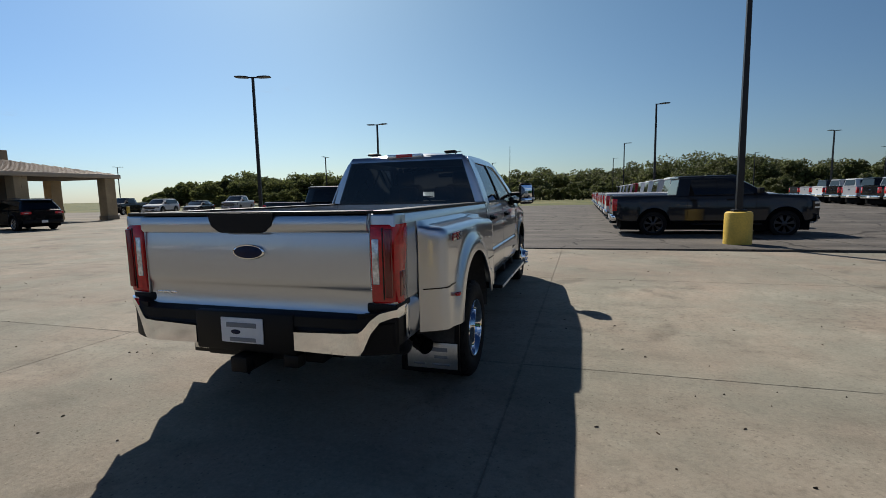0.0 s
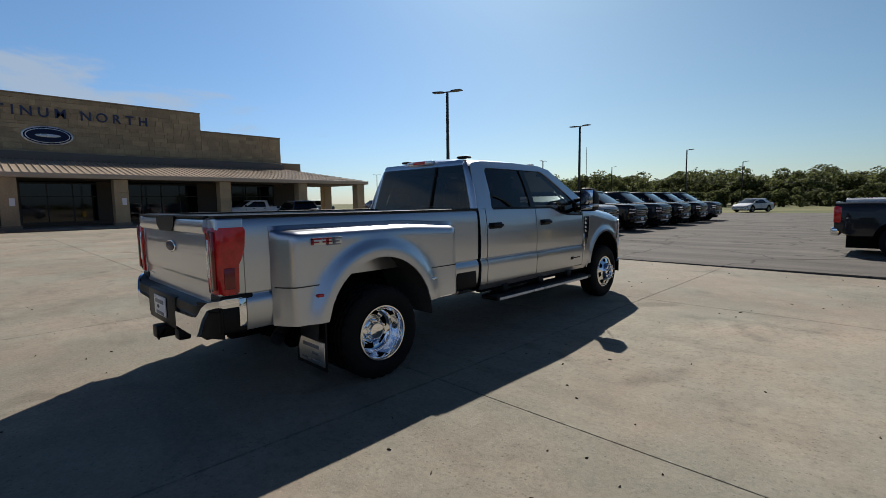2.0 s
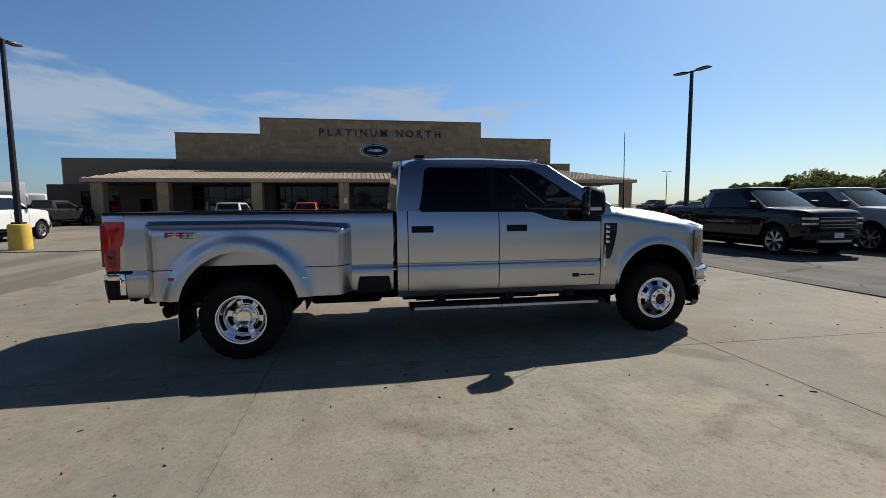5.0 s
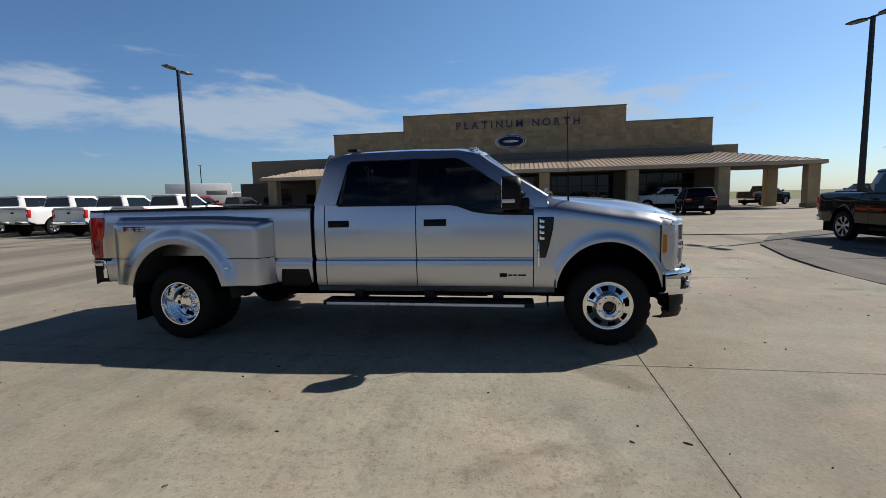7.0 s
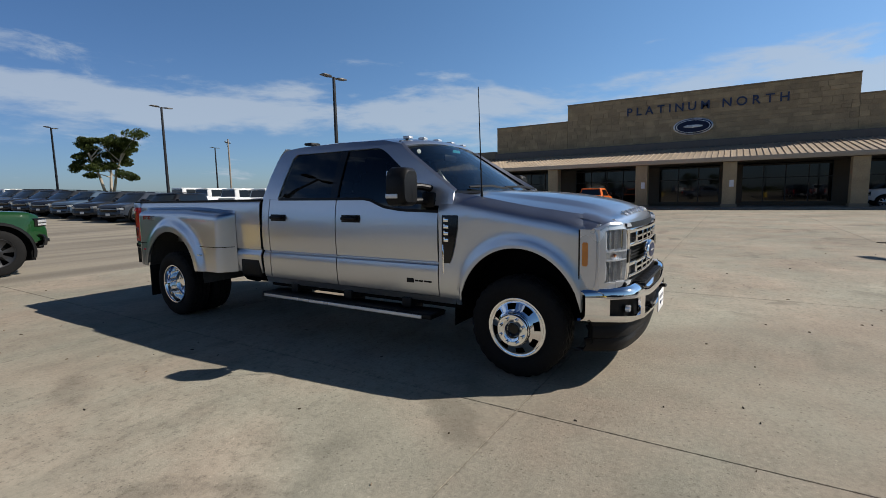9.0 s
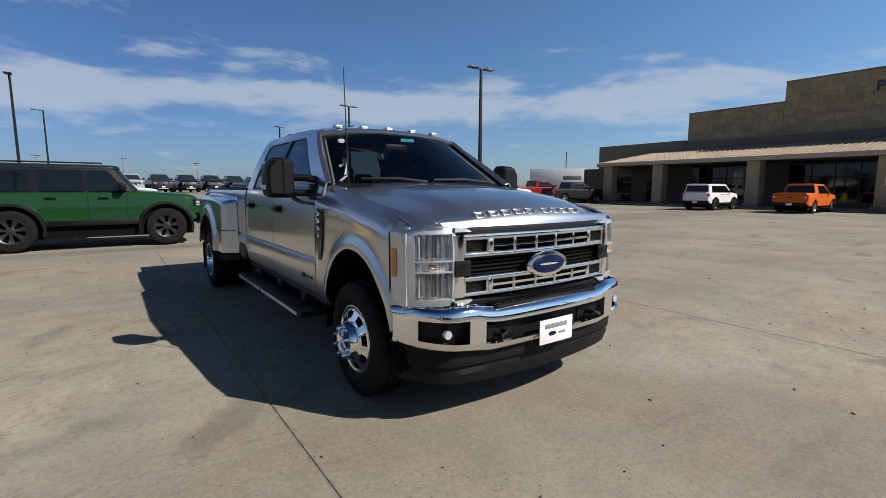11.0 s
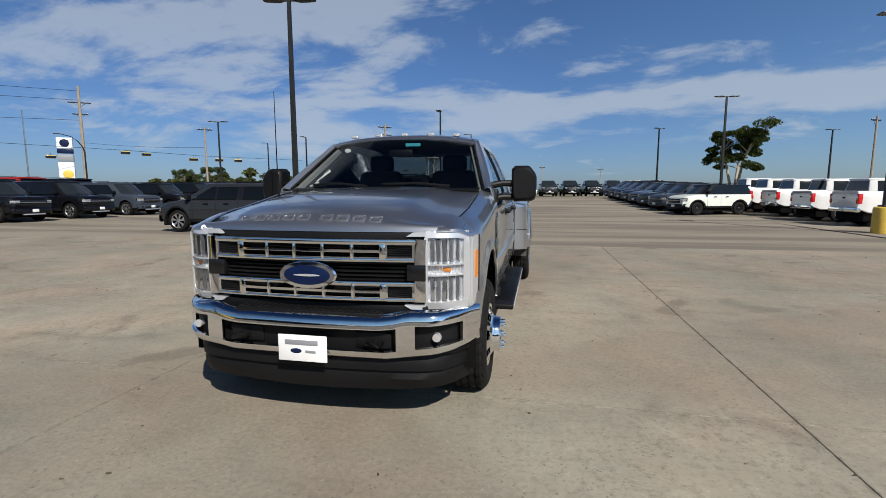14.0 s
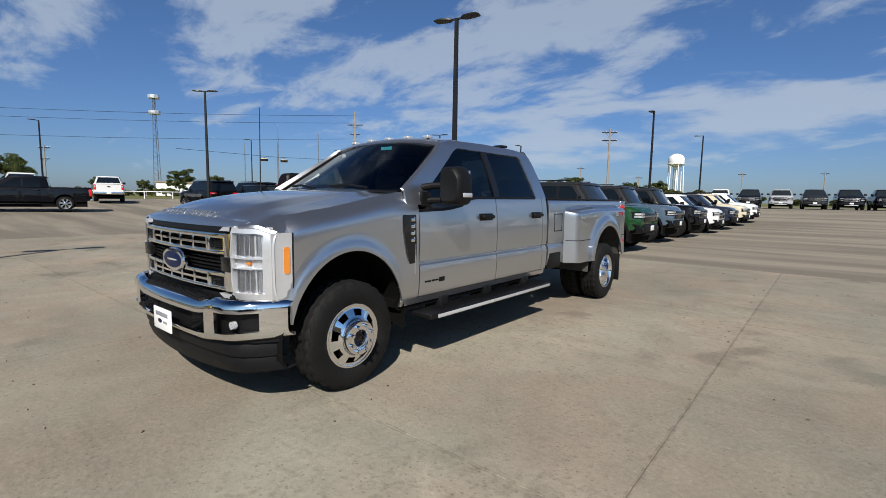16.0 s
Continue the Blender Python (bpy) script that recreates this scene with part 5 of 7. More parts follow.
# ---- ground ----
def ground_material():
    """Worn parking lot round the place, turning to dry grass in the distance."""
    m = bpy.data.materials.new("lot_ground")
    m.use_nodes = True
    tree = m.node_tree
    add, link = nodes_of(tree)
    shade = tree.nodes["Principled BSDF"]
    geo = add("ShaderNodeNewGeometry")
    where = geo.outputs["Position"]
    def noise_of(scale, detail, vec=where):
        n = add("ShaderNodeTexNoise", Scale=scale, Detail=detail)
        link(vec, n.inputs["Vector"])
        return n.outputs["Fac"]
    def span(socket, a, b, c, d):
        r = add("ShaderNodeMapRange")
        for key, v in zip(("From Min", "From Max", "To Min", "To Max"), (a, b, c, d)):
            r.inputs[key].default_value = v
        link(socket, r.inputs["Value"])
        return r.outputs[0]
    def calc(op, x, y):
        n = add("ShaderNodeMath"); n.operation = op
        for k, v in enumerate((x, y)):
            if isinstance(v, float):
                n.inputs[k].default_value = v
            else:
                link(v, n.inputs[k])
        return n.outputs[0]
    def blend(f, a, b):
        n = add("ShaderNodeMix"); n.data_type = "RGBA"
        link(f, n.inputs["Factor"])
        for key, v in (("A", a), ("B", b)):
            if isinstance(v, tuple):
                n.inputs[key].default_value = (*v, 1)
            else:
                link(v, n.inputs[key])
        return n.outputs["Result"]
    long = add("ShaderNodeMapping")
    long.inputs["Scale"].default_value = (0.06, 0.5, 1)
    link(where, long.inputs[0])
    bands = noise_of(1.3, 5.0, long.outputs[0])
    old = blend(span(bands, 0.42, 0.60, 0, 1), (0.25, 0.221, 0.174), (0.160, 0.141, 0.113))
    grit = span(noise_of(30.0, 4.0), 0.3, 0.7, 0.82, 1.18)
    lawn = blend(span(noise_of(0.12, 4.0), 0.4, 0.62, 0, 1), (0.16, 0.15, 0.055), (0.085, 0.10, 0.03))
    split = add("ShaderNodeSeparateXYZ")
    link(where, split.inputs[0])
    far_n = span(calc("ADD", split.outputs["Y"], calc("MULTIPLY", noise_of(0.3, 2.0), 3.0)), 47.0, 48.0, 0, 1)
    far_e = span(split.outputs["X"], 62.0, 63.0, 0, 1)
    far_s = span(split.outputs["Y"], -80.0, -79.0, 1, 0)
    far_w = span(split.outputs["X"], -90.0, -89.0, 1, 0)
    field = calc("MAXIMUM", calc("MAXIMUM", far_n, far_e), calc("MAXIMUM", far_s, far_w))
    n = add("ShaderNodeMix"); n.data_type, n.blend_type = "RGBA", "MULTIPLY"
    n.inputs["Factor"].default_value = 1
    link(blend(field, old, lawn), n.inputs["A"]); link(grit, n.inputs["B"])
    link(n.outputs["Result"], shade.inputs["Base Color"])
    shade.inputs["Roughness"].default_value = 0.9
    shade.inputs["Specular IOR Level"].default_value = 0.25
    bp = add("ShaderNodeBump", Strength=0.4, Distance=0.01)
    link(noise_of(30.0, 4.0), bp.inputs["Height"]); link(bp.outputs[0], shade.inputs["Normal"])
    return m


def build_ground():
    xs = [-3000, -1200, -500, -250] + list(range(-120, 121, 6)) + [250, 500, 1200, 3000]
    ys = [-3000, -1200, -500, -250] + list(range(-120, 121, 6)) + [250, 500, 1200, 3000]
    rows = [[Vector((x, y, lie(x, y) - 0.03)) for y in ys] for x in xs]
    ob = part("ground", lofted(rows, out=(0, 0, 1)), ground_material())
    tagged(ob, "worn grey parking lot with dry grass beyond it", "ground", kind="structure")
    # dark asphalt north of the slabs, with a curved corner
    edge = [(160, 4.596), (-3.3, 4.596), (-5.7, 4.95), (-8.45, 5.66), (-10.7, 6.9), (-12.6, 8.6), (-14.2, 11.2), (-15.0, 14.5), (-15.3, 47.5), (160, 47.5)]
    bm = bmesh.new()
    low = [bm.verts.new((x, y, -.10)) for x, y in edge]
    top = [bm.verts.new((x, y, lie(x, y) + .006)) for x, y in edge]
    bm.faces.new(top)
    for i in range(len(edge)):
        j = (i + 1) % len(edge)
        bm.faces.new((low[i], low[j], top[j], top[i]))
    bmesh.ops.triangulate(bm, faces=bm.faces)
    tagged(part("road", bm, ASPHALT, smooth=0), "dark grey asphalt parking lot beside the concrete", "asphalt", kind="structure")
    # paving slabs with open joints
    pave = tagged(new("pavement"), "tan concrete slabs with narrow joints", "pavement", kind="structure")
    dx, dy = 4.48, 4.38
    meshes = {}
    def slab(x0, x1, y0, y1):
        key = (round(x1 - x0, 2), round(y1 - y0, 2))
        if key not in meshes:
            bm = boxed(0.002, key[0] - .002, 0.002, key[1] - .002, -.12, 0, .003, 1)
            me = bpy.data.meshes.new("slab")
            bm.to_mesh(me); bm.free()
            me.materials.append(CONCRETE)
            meshes[key] = me
        ob = new("slab", meshes[key])
        ob.parent, ob.location = pave, (x0, y0, 0)
    for i in range(-7, 4):
        x0 = -2.95 + dx * i
        for j in range(-3, 13):
            y0, y1 = .22 + dy * j, .22 + dy * (j + 1)
            if j > 0 and x0 + dx > -10:
                continue
            if j == -3:
                y0 = -9.40
                if y1 - y0 < 1:
                    continue
            slab(x0, x0 + dx, max(y0, -9.40), y1)
    for j in range(-9, -3):
        for i in range(-7, -2):
            slab(-2.95 + dx * i, -2.95 + dx * (i + 1), .22 + dy * j, .22 + dy * (j + 1))
    for i in range(-7, 4):
        slab(-2.95 + dx * i, -2.95 + dx * (i + 1), -9.40, -8.54)
    bm = boxed(-34.2, 14.9, -9.38, 4.58, -.11, -.005)
    box(bm, -34.2, -12.0, -39.1, -9.38, -.11, -.005)
    box(bm, -34.2, -12.0, 4.58, 57.0, -.11, -.005)
    rng = random.Random(31)
    litter = bmesh.new()
    for _ in range(420):
        x, y, a = rng.uniform(-9, 11), rng.uniform(-9.3, 4.5), rng.uniform(0, 6.28)
        w, l = rng.uniform(.003, .008), rng.uniform(.005, .016) * (1.7 if rng.random() < .12 else 1)
        turn = Matrix.Translation((x, y, 0)) @ Matrix.Rotation(a, 4, "Z")
        rows = [[turn @ Vector((w * k * c, l * t, h)) for c, h in ((-1, .0005), (0, .006 + .004 * k), (1, .0005))] for t, k in ((-1, .2), (-.3, 1), (.4, .8), (1, .15))]
        loft(litter, rows)
    tagged(part("ground_litter", litter, LITTER, smooth=0), "small dry leaves and grit strewn on the concrete", "litter", kind="stuff")
    part("joint_filler", bm, JOINT, pave, "dusty sand in the joints", smooth=0)


# ---- light poles ----
def light_pole(base, height, heads, yaw, name="light_pole"):
    """A tapered square steel pole with flat lamp heads, on a painted concrete base where it has one."""
    x, y = base[:2]
    z = lie(x, y) - .02
    ob = thing("lamp_post", "dark bronze lamp post on a yellow concrete base" if len(base) > 2 else "dark bronze steel lamp post with flat lamp heads", "lamp post", "parking lot lamp posts", at=pose(x, y, z, 0, 0, yaw))
    z0 = .92 if len(base) > 2 else 0
    if z0:
        bm = bmesh.new()
        lathe(bm, [(.001, 0), (.33, 0), (.335, .04), (.33, .84), (.315, .90), (.28, .925), (.001, .93)], 28, m=Matrix.Rotation(radians(-90), 4, "Y"))
        part("base", bm, YELLOW, ob, "yellow painted concrete base")
        part("base_cover", boxed(-.16, .16, -.16, .16, .92, .99, .015), POLE, ob)
    part("pole", lofted([[Vector((r * a, r * b, zz)) for a, b in ((-1, -1), (1, -1), (1, 1), (-1, 1))] for r, zz in ((.075, z0), (.07, z0 + 1.5), (.05, height - .05))], closed=True, cap=True), POLE, ob)
    for s in heads:
        bm = bmesh.new()
        box(bm, s * .04, s * .22, -.03, .03, height - .10, height - .05)
        rows = []
        for k, (w, t) in ((.18, (.07, .05)), (.30, (.17, .055)), (.55, (.19, .05)), (.75, (.17, .035)), (.80, (.12, .02))):
            rows.append([Vector((s * k, -w, height - .10 + .05 * k)), Vector((s * k, w, height - .10 + .05 * k)), Vector((s * k, w * .9, height - .10 + .05 * k + t)), Vector((s * k, -w * .9, height - .10 + .05 * k + t))])
        loft(bm, rows, closed=True, cap=True)
        bmesh.ops.recalc_face_normals(bm, faces=bm.faces)
        part("lamp_head", bm, POLE, ob)
    return ob


def build_lamps():
    light_pole((5.99, 5.9, 1), 7.3, (1, -1), 90)
    light_pole((6.18, -10.25, 1), 7.25, (1, -1), 10)
    light_pole((-12.85, -15.25, 1), 7.25, (1, -1), 0)
    light_pole((28.5, -12.1, 1), 8.0, (1, -1), 40)
    for x, y, h, heads, yaw in ((-12.45, 10.5, 7.1, (1, -1), 20), (-12.4, 23.9, 6.8, (1, -1), 0), (-13.3, -31.6, 7.5, (1, -1), 10), (6.25, -32.5, 7.3, (1,), 90), (-13.3, -49.6, 7.2, (1, -1), 40), (6.5, 25.2, 7.1, (1,), 0), (6.6, 50.4, 7.1, (1,), 0), (26.2, 48.9, 7.1, (1, -1), 30), (6.9, 75.5, 7.1, (1,), 0), (28.2, 78.0, 7.1, (1,), 0), (49.2, 86.0, 7.1, (1, -1), 0), (-31.8, 49.5, 7.1, (1, -1), 90), (-69.0, 49.2, 7.1, (1, -1), 60), (-13.6, 50.5, 7.1, (1,), 0), (-31.0, 69.2, 7.1, (1,), 0), (-13.5, 75.6, 7.1, (1,), 0), (-31.0, -53.4, 7.0, (1, -1), 20), (24.9, -46.6, 7.0, (1,), 70), (6.2, -48.5, 7.0, (1,), 0), (-64.4, -53.0, 7.0, (1, -1), 20), (52.8, -7.9, 7.2, (1,), 90), (49.8, -26.7, 7.2, (1,), 60), (25.6, -32.6, 7.2, (1, -1), 20), (33.4, -52.5, 7.0, (1,), 0)):
        light_pole((x, y), h, heads, yaw)


# ---- the dealership building ----
WALL_X, EAVE_X, SHOP_X = -45.0, -36.7, -41.5


def build_building():
    ob = thing("dealership_building", "tan limestone dealership with stepped parapet, metal canopy and dark glazing", "building")
    def stone_wall(name, x0, x1, y0, y1, z0, z1, course=.42, label=""):
        """A core with a skin of stone blocks of uneven length and depth, in one mesh."""
        bm = boxed(x0 - .02, x1 - .03, y0, y1, z0, z1)
        single = name == "column" and part(name, bm, STONE, ob, label, smooth=0)
        rng = random.Random(int(y0 * 7 + z1 * 13))
        z = z0
        while z < z1 - .05:
            h = min(rng.choice((.24, .34, .46)), z1 - z)
            y = y0
            while y < y1 - .02:
                w = min(rng.uniform(.4, 1.3), y1 - y)
                d = rng.uniform(0, .03)
                if single:
                    part("stone_block", boxed(x1 - .08, x1 + d, y + .008, y + w - .008, z + .008, z + h - .008), STONE, single, smooth=0)
                else:
                    box(bm, x1 - .08, x1 + d, y + .008, y + w - .008, z + .008, z + h - .008)
                y += w
            z += h
        if not single:
            tagged(part(name, bm, STONE, ob, label, smooth=0), kind="stuff")
    # parapet: low, high, low, and wings
    stone_wall("parapet_wall", WALL_X - .6, WALL_X, -21.6, -13.55, 4.6, 8.72)
    stone_wall("parapet_wall", WALL_X - .6, WALL_X, -13.55, 9.6, 4.6, 10.35)
    stone_wall("parapet_wall", WALL_X - .6, WALL_X, 9.6, 17.7, 4.6, 8.68)
    for y0, y1, z in ((-21.6, -13.55, 8.72), (-13.55, 9.6, 10.35), (9.6, 17.7, 8.68)):
        part("coping", boxed(WALL_X - .7, WALL_X + .07, y0 - .03, y1 + .03, z, z + .10, .01), STUCCO, ob)
    part("side_wall", boxed(WALL_X - 24, WALL_X - .6, -21.5, 17.6, 0, 8.5), STUCCO, ob)
    part("wing_wall", boxed(WALL_X - 14, WALL_X + .4, -31.6, -21.7, 0, 6.2, .02), STUCCO, ob)
    part("wing_wall", boxed(WALL_X - 3.5, WALL_X - .3, 17.8, 20.2, 4.0, 6.1, .02), STUCCO, ob)
    # canopy roof with seams
    ridge_z, eave_z = 5.35, 3.82
    y0, y1 = -26.0, 23.3
    rows = [[Vector((EAVE_X, y0, eave_z)), Vector((EAVE_X, y1, eave_z))], [Vector((WALL_X + .3, y0 + 3.0, ridge_z)), Vector((WALL_X + .3, y1 - 5.2, ridge_z))]]
    roof = part("canopy_roof", lofted(rows, out=(0, 0, 1), thick=.06), ROOFTAN, ob, "tan standing-seam metal canopy roof", smooth=0)
    bm = bmesh.new()
    loft(bm, [[Vector((EAVE_X, y1, eave_z)), Vector((EAVE_X - 8.2, y1, eave_z))], [Vector((WALL_X + .3, y1 - 5.2, ridge_z)), Vector((WALL_X, y1 - 5.2, ridge_z))]])
    loft(bm, [[Vector((EAVE_X, y0, eave_z)), Vector((EAVE_X - 6, y0, eave_z))], [Vector((WALL_X + .3, y0 + 3, ridge_z)), Vector((WALL_X, y0 + 3, ridge_z))]])
    part("canopy_end", bm, ROOFTAN, ob, smooth=0)
    rib = None
    for k in range(118):
        y = y0 + .2 + k * .415
        f = 1.0
        if y < y0 + 3:
            f = (y - y0) / 3
        if y > y1 - 5.2:
            f = max(.04, (y1 - y) / 5.2)
        a, b = Vector((EAVE_X + .01, y, eave_z + .012)), Vector((EAVE_X + (WALL_X + .3 - EAVE_X) * f, y, eave_z + (ridge_z - eave_z) * f + .012))
        bm = bmesh.new()
        loft(bm, [[p + Vector((0, -.022, 0)), p + Vector((0, -.018, .05)), p + Vector((0, .018, .05)), p + Vector((0, .022, 0))] for p in (a, b)], cap=True)
        part("seam_rib", bm, ROOFTAN, roof, smooth=0)
    # a strip coloured as the shadow that the parapet casts on the roof
    part("upper_roof_band", boxed(WALL_X + .0, WALL_X + .9, -21.5, 17.6, ridge_z - .35, ridge_z + .55, .05), ROOFSHADE, ob, "dark band painted in as the parapet's shade on the roof")
    part("fascia", boxed(EAVE_X - .12, EAVE_X + .05, y0, y1, eave_z - .30, eave_z + .03, .015), ROOFTAN, ob)
    part("soffit", boxed(WALL_X + .2, EAVE_X - .12, y0 + .05, y1 - .05, eave_z - .32, eave_z - .24), SHADEWALL, ob)
    # stone columns
    ys = (-24.9, -19.9, -12.4, -5.0, 1.15, 8.6, 15.8, 22.5)
    for y in ys:
        stone_wall("column", EAVE_X - 1.1, EAVE_X - .25, y - .45, y + .45, 0, eave_z - .3)
        part("column_foot", boxed(EAVE_X - 1.18, EAVE_X - .17, y - .53, y + .53, 0, .35, .02), STUCCO, ob)
    for y in (18.3, 22.5):
        stone_wall("column", EAVE_X - 7.6, EAVE_X - 6.7, y - .45, y + .45, 0, eave_z - .3)
    # two pale notices on columns
    for y in (-5.0, 1.15):
        part("notice", boxed(EAVE_X - .22, EAVE_X - .20, y + .0, y + .28, 1.65, 2.15), WHITE, ob, "white notice")
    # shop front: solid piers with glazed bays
    # near-black block stands for the unlit inside of the shop
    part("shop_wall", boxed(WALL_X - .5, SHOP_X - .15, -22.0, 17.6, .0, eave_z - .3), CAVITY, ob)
    part("shop_sill", boxed(SHOP_X - .2, SHOP_X + .06, -22.0, 17.6, 0, .45, .01), SHADEWALL, ob)
    part("wing_front", boxed(WALL_X - .5, SHOP_X, -31.2, -22.0, 0, 3.55), SHADEWALL, ob)
    bays = [(-19.2, -13.2), (-11.6, -5.8), (-4.2, .4), (2.0, 7.8), (9.4, 15.0)]
    edge = -22.0
    for a, b in bays + [(17.6, 17.6)]:
        part("pier", boxed(SHOP_X - .15, SHOP_X + .08, edge, a, .45, eave_z - .3), SHADEWALL, ob)
        edge = b
    for a, b in bays:
        win = part("shop_window", boxed(SHOP_X - .10, SHOP_X + .04, a, b, 3.3, 3.42), FRAME, ob, "dark glazed shop front")
        n = max(3, round((b - a) / 1.5))
        for k in range(n + 1):
            y = a + (b - a) * k / n
            part("mullion", boxed(SHOP_X - .08, SHOP_X + .05, y - .035, y + .035, .45, 3.3), FRAME, win)
        part("transom", boxed(SHOP_X - .08, SHOP_X + .05, a, b, 2.3, 2.37), FRAME, win)
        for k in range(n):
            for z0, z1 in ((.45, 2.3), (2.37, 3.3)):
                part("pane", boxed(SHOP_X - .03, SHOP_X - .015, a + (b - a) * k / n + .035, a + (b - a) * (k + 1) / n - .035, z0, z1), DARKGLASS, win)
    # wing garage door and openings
    # flat dark panel paints the shade inside the garage opening
    part("garage_door", boxed(SHOP_X - .02, SHOP_X + .03, -28.5, -25.3, 0, 2.9), DARKGLASS, ob, "near-black panel standing for the shaded garage opening")
    part("side_door", boxed(SHOP_X - .02, SHOP_X + .03, -23.6, -22.6, 0, 2.2), DARKGLASS, ob)
    # kerb and walk under the canopy
    walk_ob = part("walkway", boxed(WALL_X, EAVE_X + 1.2, -26.5, 17.4, -.1, .14, .02), KERB, ob, "concrete walkway with a kerb")
    for k in range(14):
        part("wheel_stop", boxed(EAVE_X + 2.0, EAVE_X + 2.18, -24 + 2.8 * k, -22.2 + 2.8 * k, 0, .12, .02), KERB, ob, "concrete wheel stop")
    # sign letters and the oval
    m = Matrix.Translation((WALL_X + .06, -7.75, 8.72)) @ Matrix(((0, 0, 1, 0), (1, 0, 0, 0), (0, 1, 0, 0), (0, 0, 0, 1)))
    letters("PLATINUM NORTH", 1.05, .06, LETTER, ob, m, "sign_letter", 0.93)
    rot = Matrix.Translation((WALL_X + .05, -1.95, 7.25)) @ Matrix.Rotation(radians(-90), 4, "Z")
    bm = ellipse_disc(bmesh.new(), 0, 0, 1.62, .76, 0, .10, 40, 1)
    bmesh.ops.transform(bm, matrix=rot, verts=bm.verts)
    oval = part("sign_oval", bm, SILVERTRIM, ob, "plain blue oval sign with a pale rim")
    bm = ellipse_disc(bmesh.new(), 0, 0, 1.50, .66, .10, .03, 40, 1)
    bmesh.ops.transform(bm, matrix=rot, verts=bm.verts)
    part("blue_face", bm, BLUE, oval)
    for k, (a, h, m) in enumerate(((1.40, .575, SILVERTRIM), (1.33, .525, BLUE), (.80, .13, SILVERTRIM))):
        bm = ellipse_disc(bmesh.new(), 0, 0, a, h, .135 + .012 * k, .01, 40, 1)
        bmesh.ops.transform(bm, matrix=rot, verts=bm.verts)
        part("oval_ring" if k < 2 else "pale_bar", bm, m, oval)
    part("bollard", boxed(EAVE_X + 3.0, EAVE_X + 3.2, 21.1, 21.3, 0, 1.1, .05), YELLOW, ob)


# ---- parked vehicles ----
KINDS = dict(
    # length, half width, wheelbase, front overhang, tyre radius, sill, deck (top of the lower body, front to back), cabin
    heavy_pickup=dict(hw=1.0, wb=4.06, fo=.87, ro=1.22, r=.42, sill=.56, hood=(1.30, 1.43), belt=1.41, roof=2.03, wind=(-.47, -1.22), back=(-2.98, -2.88), bed=True, tumble=.24, cuts=((-.78, -1.86), (-1.94, -2.68))),
    light_pickup=dict(hw=.99, wb=3.69, fo=.93, ro=1.25, r=.41, sill=.50, hood=(1.23, 1.33), belt=1.33, roof=1.95, wind=(-.36, -1.26), back=(-3.02, -2.90), bed=True, tumble=.25, cuts=((-.76, -1.82), (-1.90, -2.66))),
    small_pickup=dict(hw=.92, wb=3.08, fo=.90, ro=1.10, r=.36, sill=.42, hood=(1.02, 1.16), belt=1.18, roof=1.74, wind=(-.30, -1.02), back=(-2.78, -2.66), bed=True, tumble=.2, cuts=((-.62, -1.62), (-1.69, -2.46))),
    large_suv=dict(hw=1.0, wb=3.11, fo=.98, ro=1.24, r=.41, sill=.44, hood=(1.18, 1.31), belt=1.31, roof=2.02, wind=(-.35, -1.10), back=(-4.30, -4.12), bed=False, tumble=.22, cuts=((-.70, -1.68), (-1.75, -2.72), (-2.84, -4.02))),
    crossover=dict(hw=.98, wb=3.02, fo=.93, ro=1.09, r=.39, sill=.38, hood=(1.02, 1.16), belt=1.18, roof=1.76, wind=(-.20, -1.05), back=(-4.02, -3.58), bed=False, tumble=.25, cuts=((-.62, -1.58), (-1.65, -2.46), (-2.70, -3.78))),
    off_roader=dict(hw=.94, wb=2.95, fo=.86, ro=.98, r=.455, sill=.56, hood=(1.23, 1.32), belt=1.33, roof=1.94, wind=(-.52, -.92), back=(-3.86, -3.80), bed=False, tumble=.12, cuts=((-.78, -1.52), (-1.62, -2.42), (-2.58, -3.58))),
    small_suv=dict(hw=.92, wb=2.67, fo=.85, ro=.87, r=.37, sill=.42, hood=(1.08, 1.18), belt=1.20, roof=1.74, wind=(-.25, -.80), back=(-3.42, -3.28), bed=False, tumble=.16, cuts=((-.58, -1.42), (-1.50, -2.26), (-2.40, -3.14))),
    sedan=dict(hw=.92, wb=2.85, fo=.92, ro=1.05, r=.34, sill=.30, hood=(.75, .95), belt=1.0, roof=1.45, wind=(-.15, -.95), back=(-3.3, -2.6), bed=False, tumble=.2, cuts=((-.55, -1.45), (-1.52, -2.45))),
)
DARKWHEEL = {"off_roader", "small_suv"}


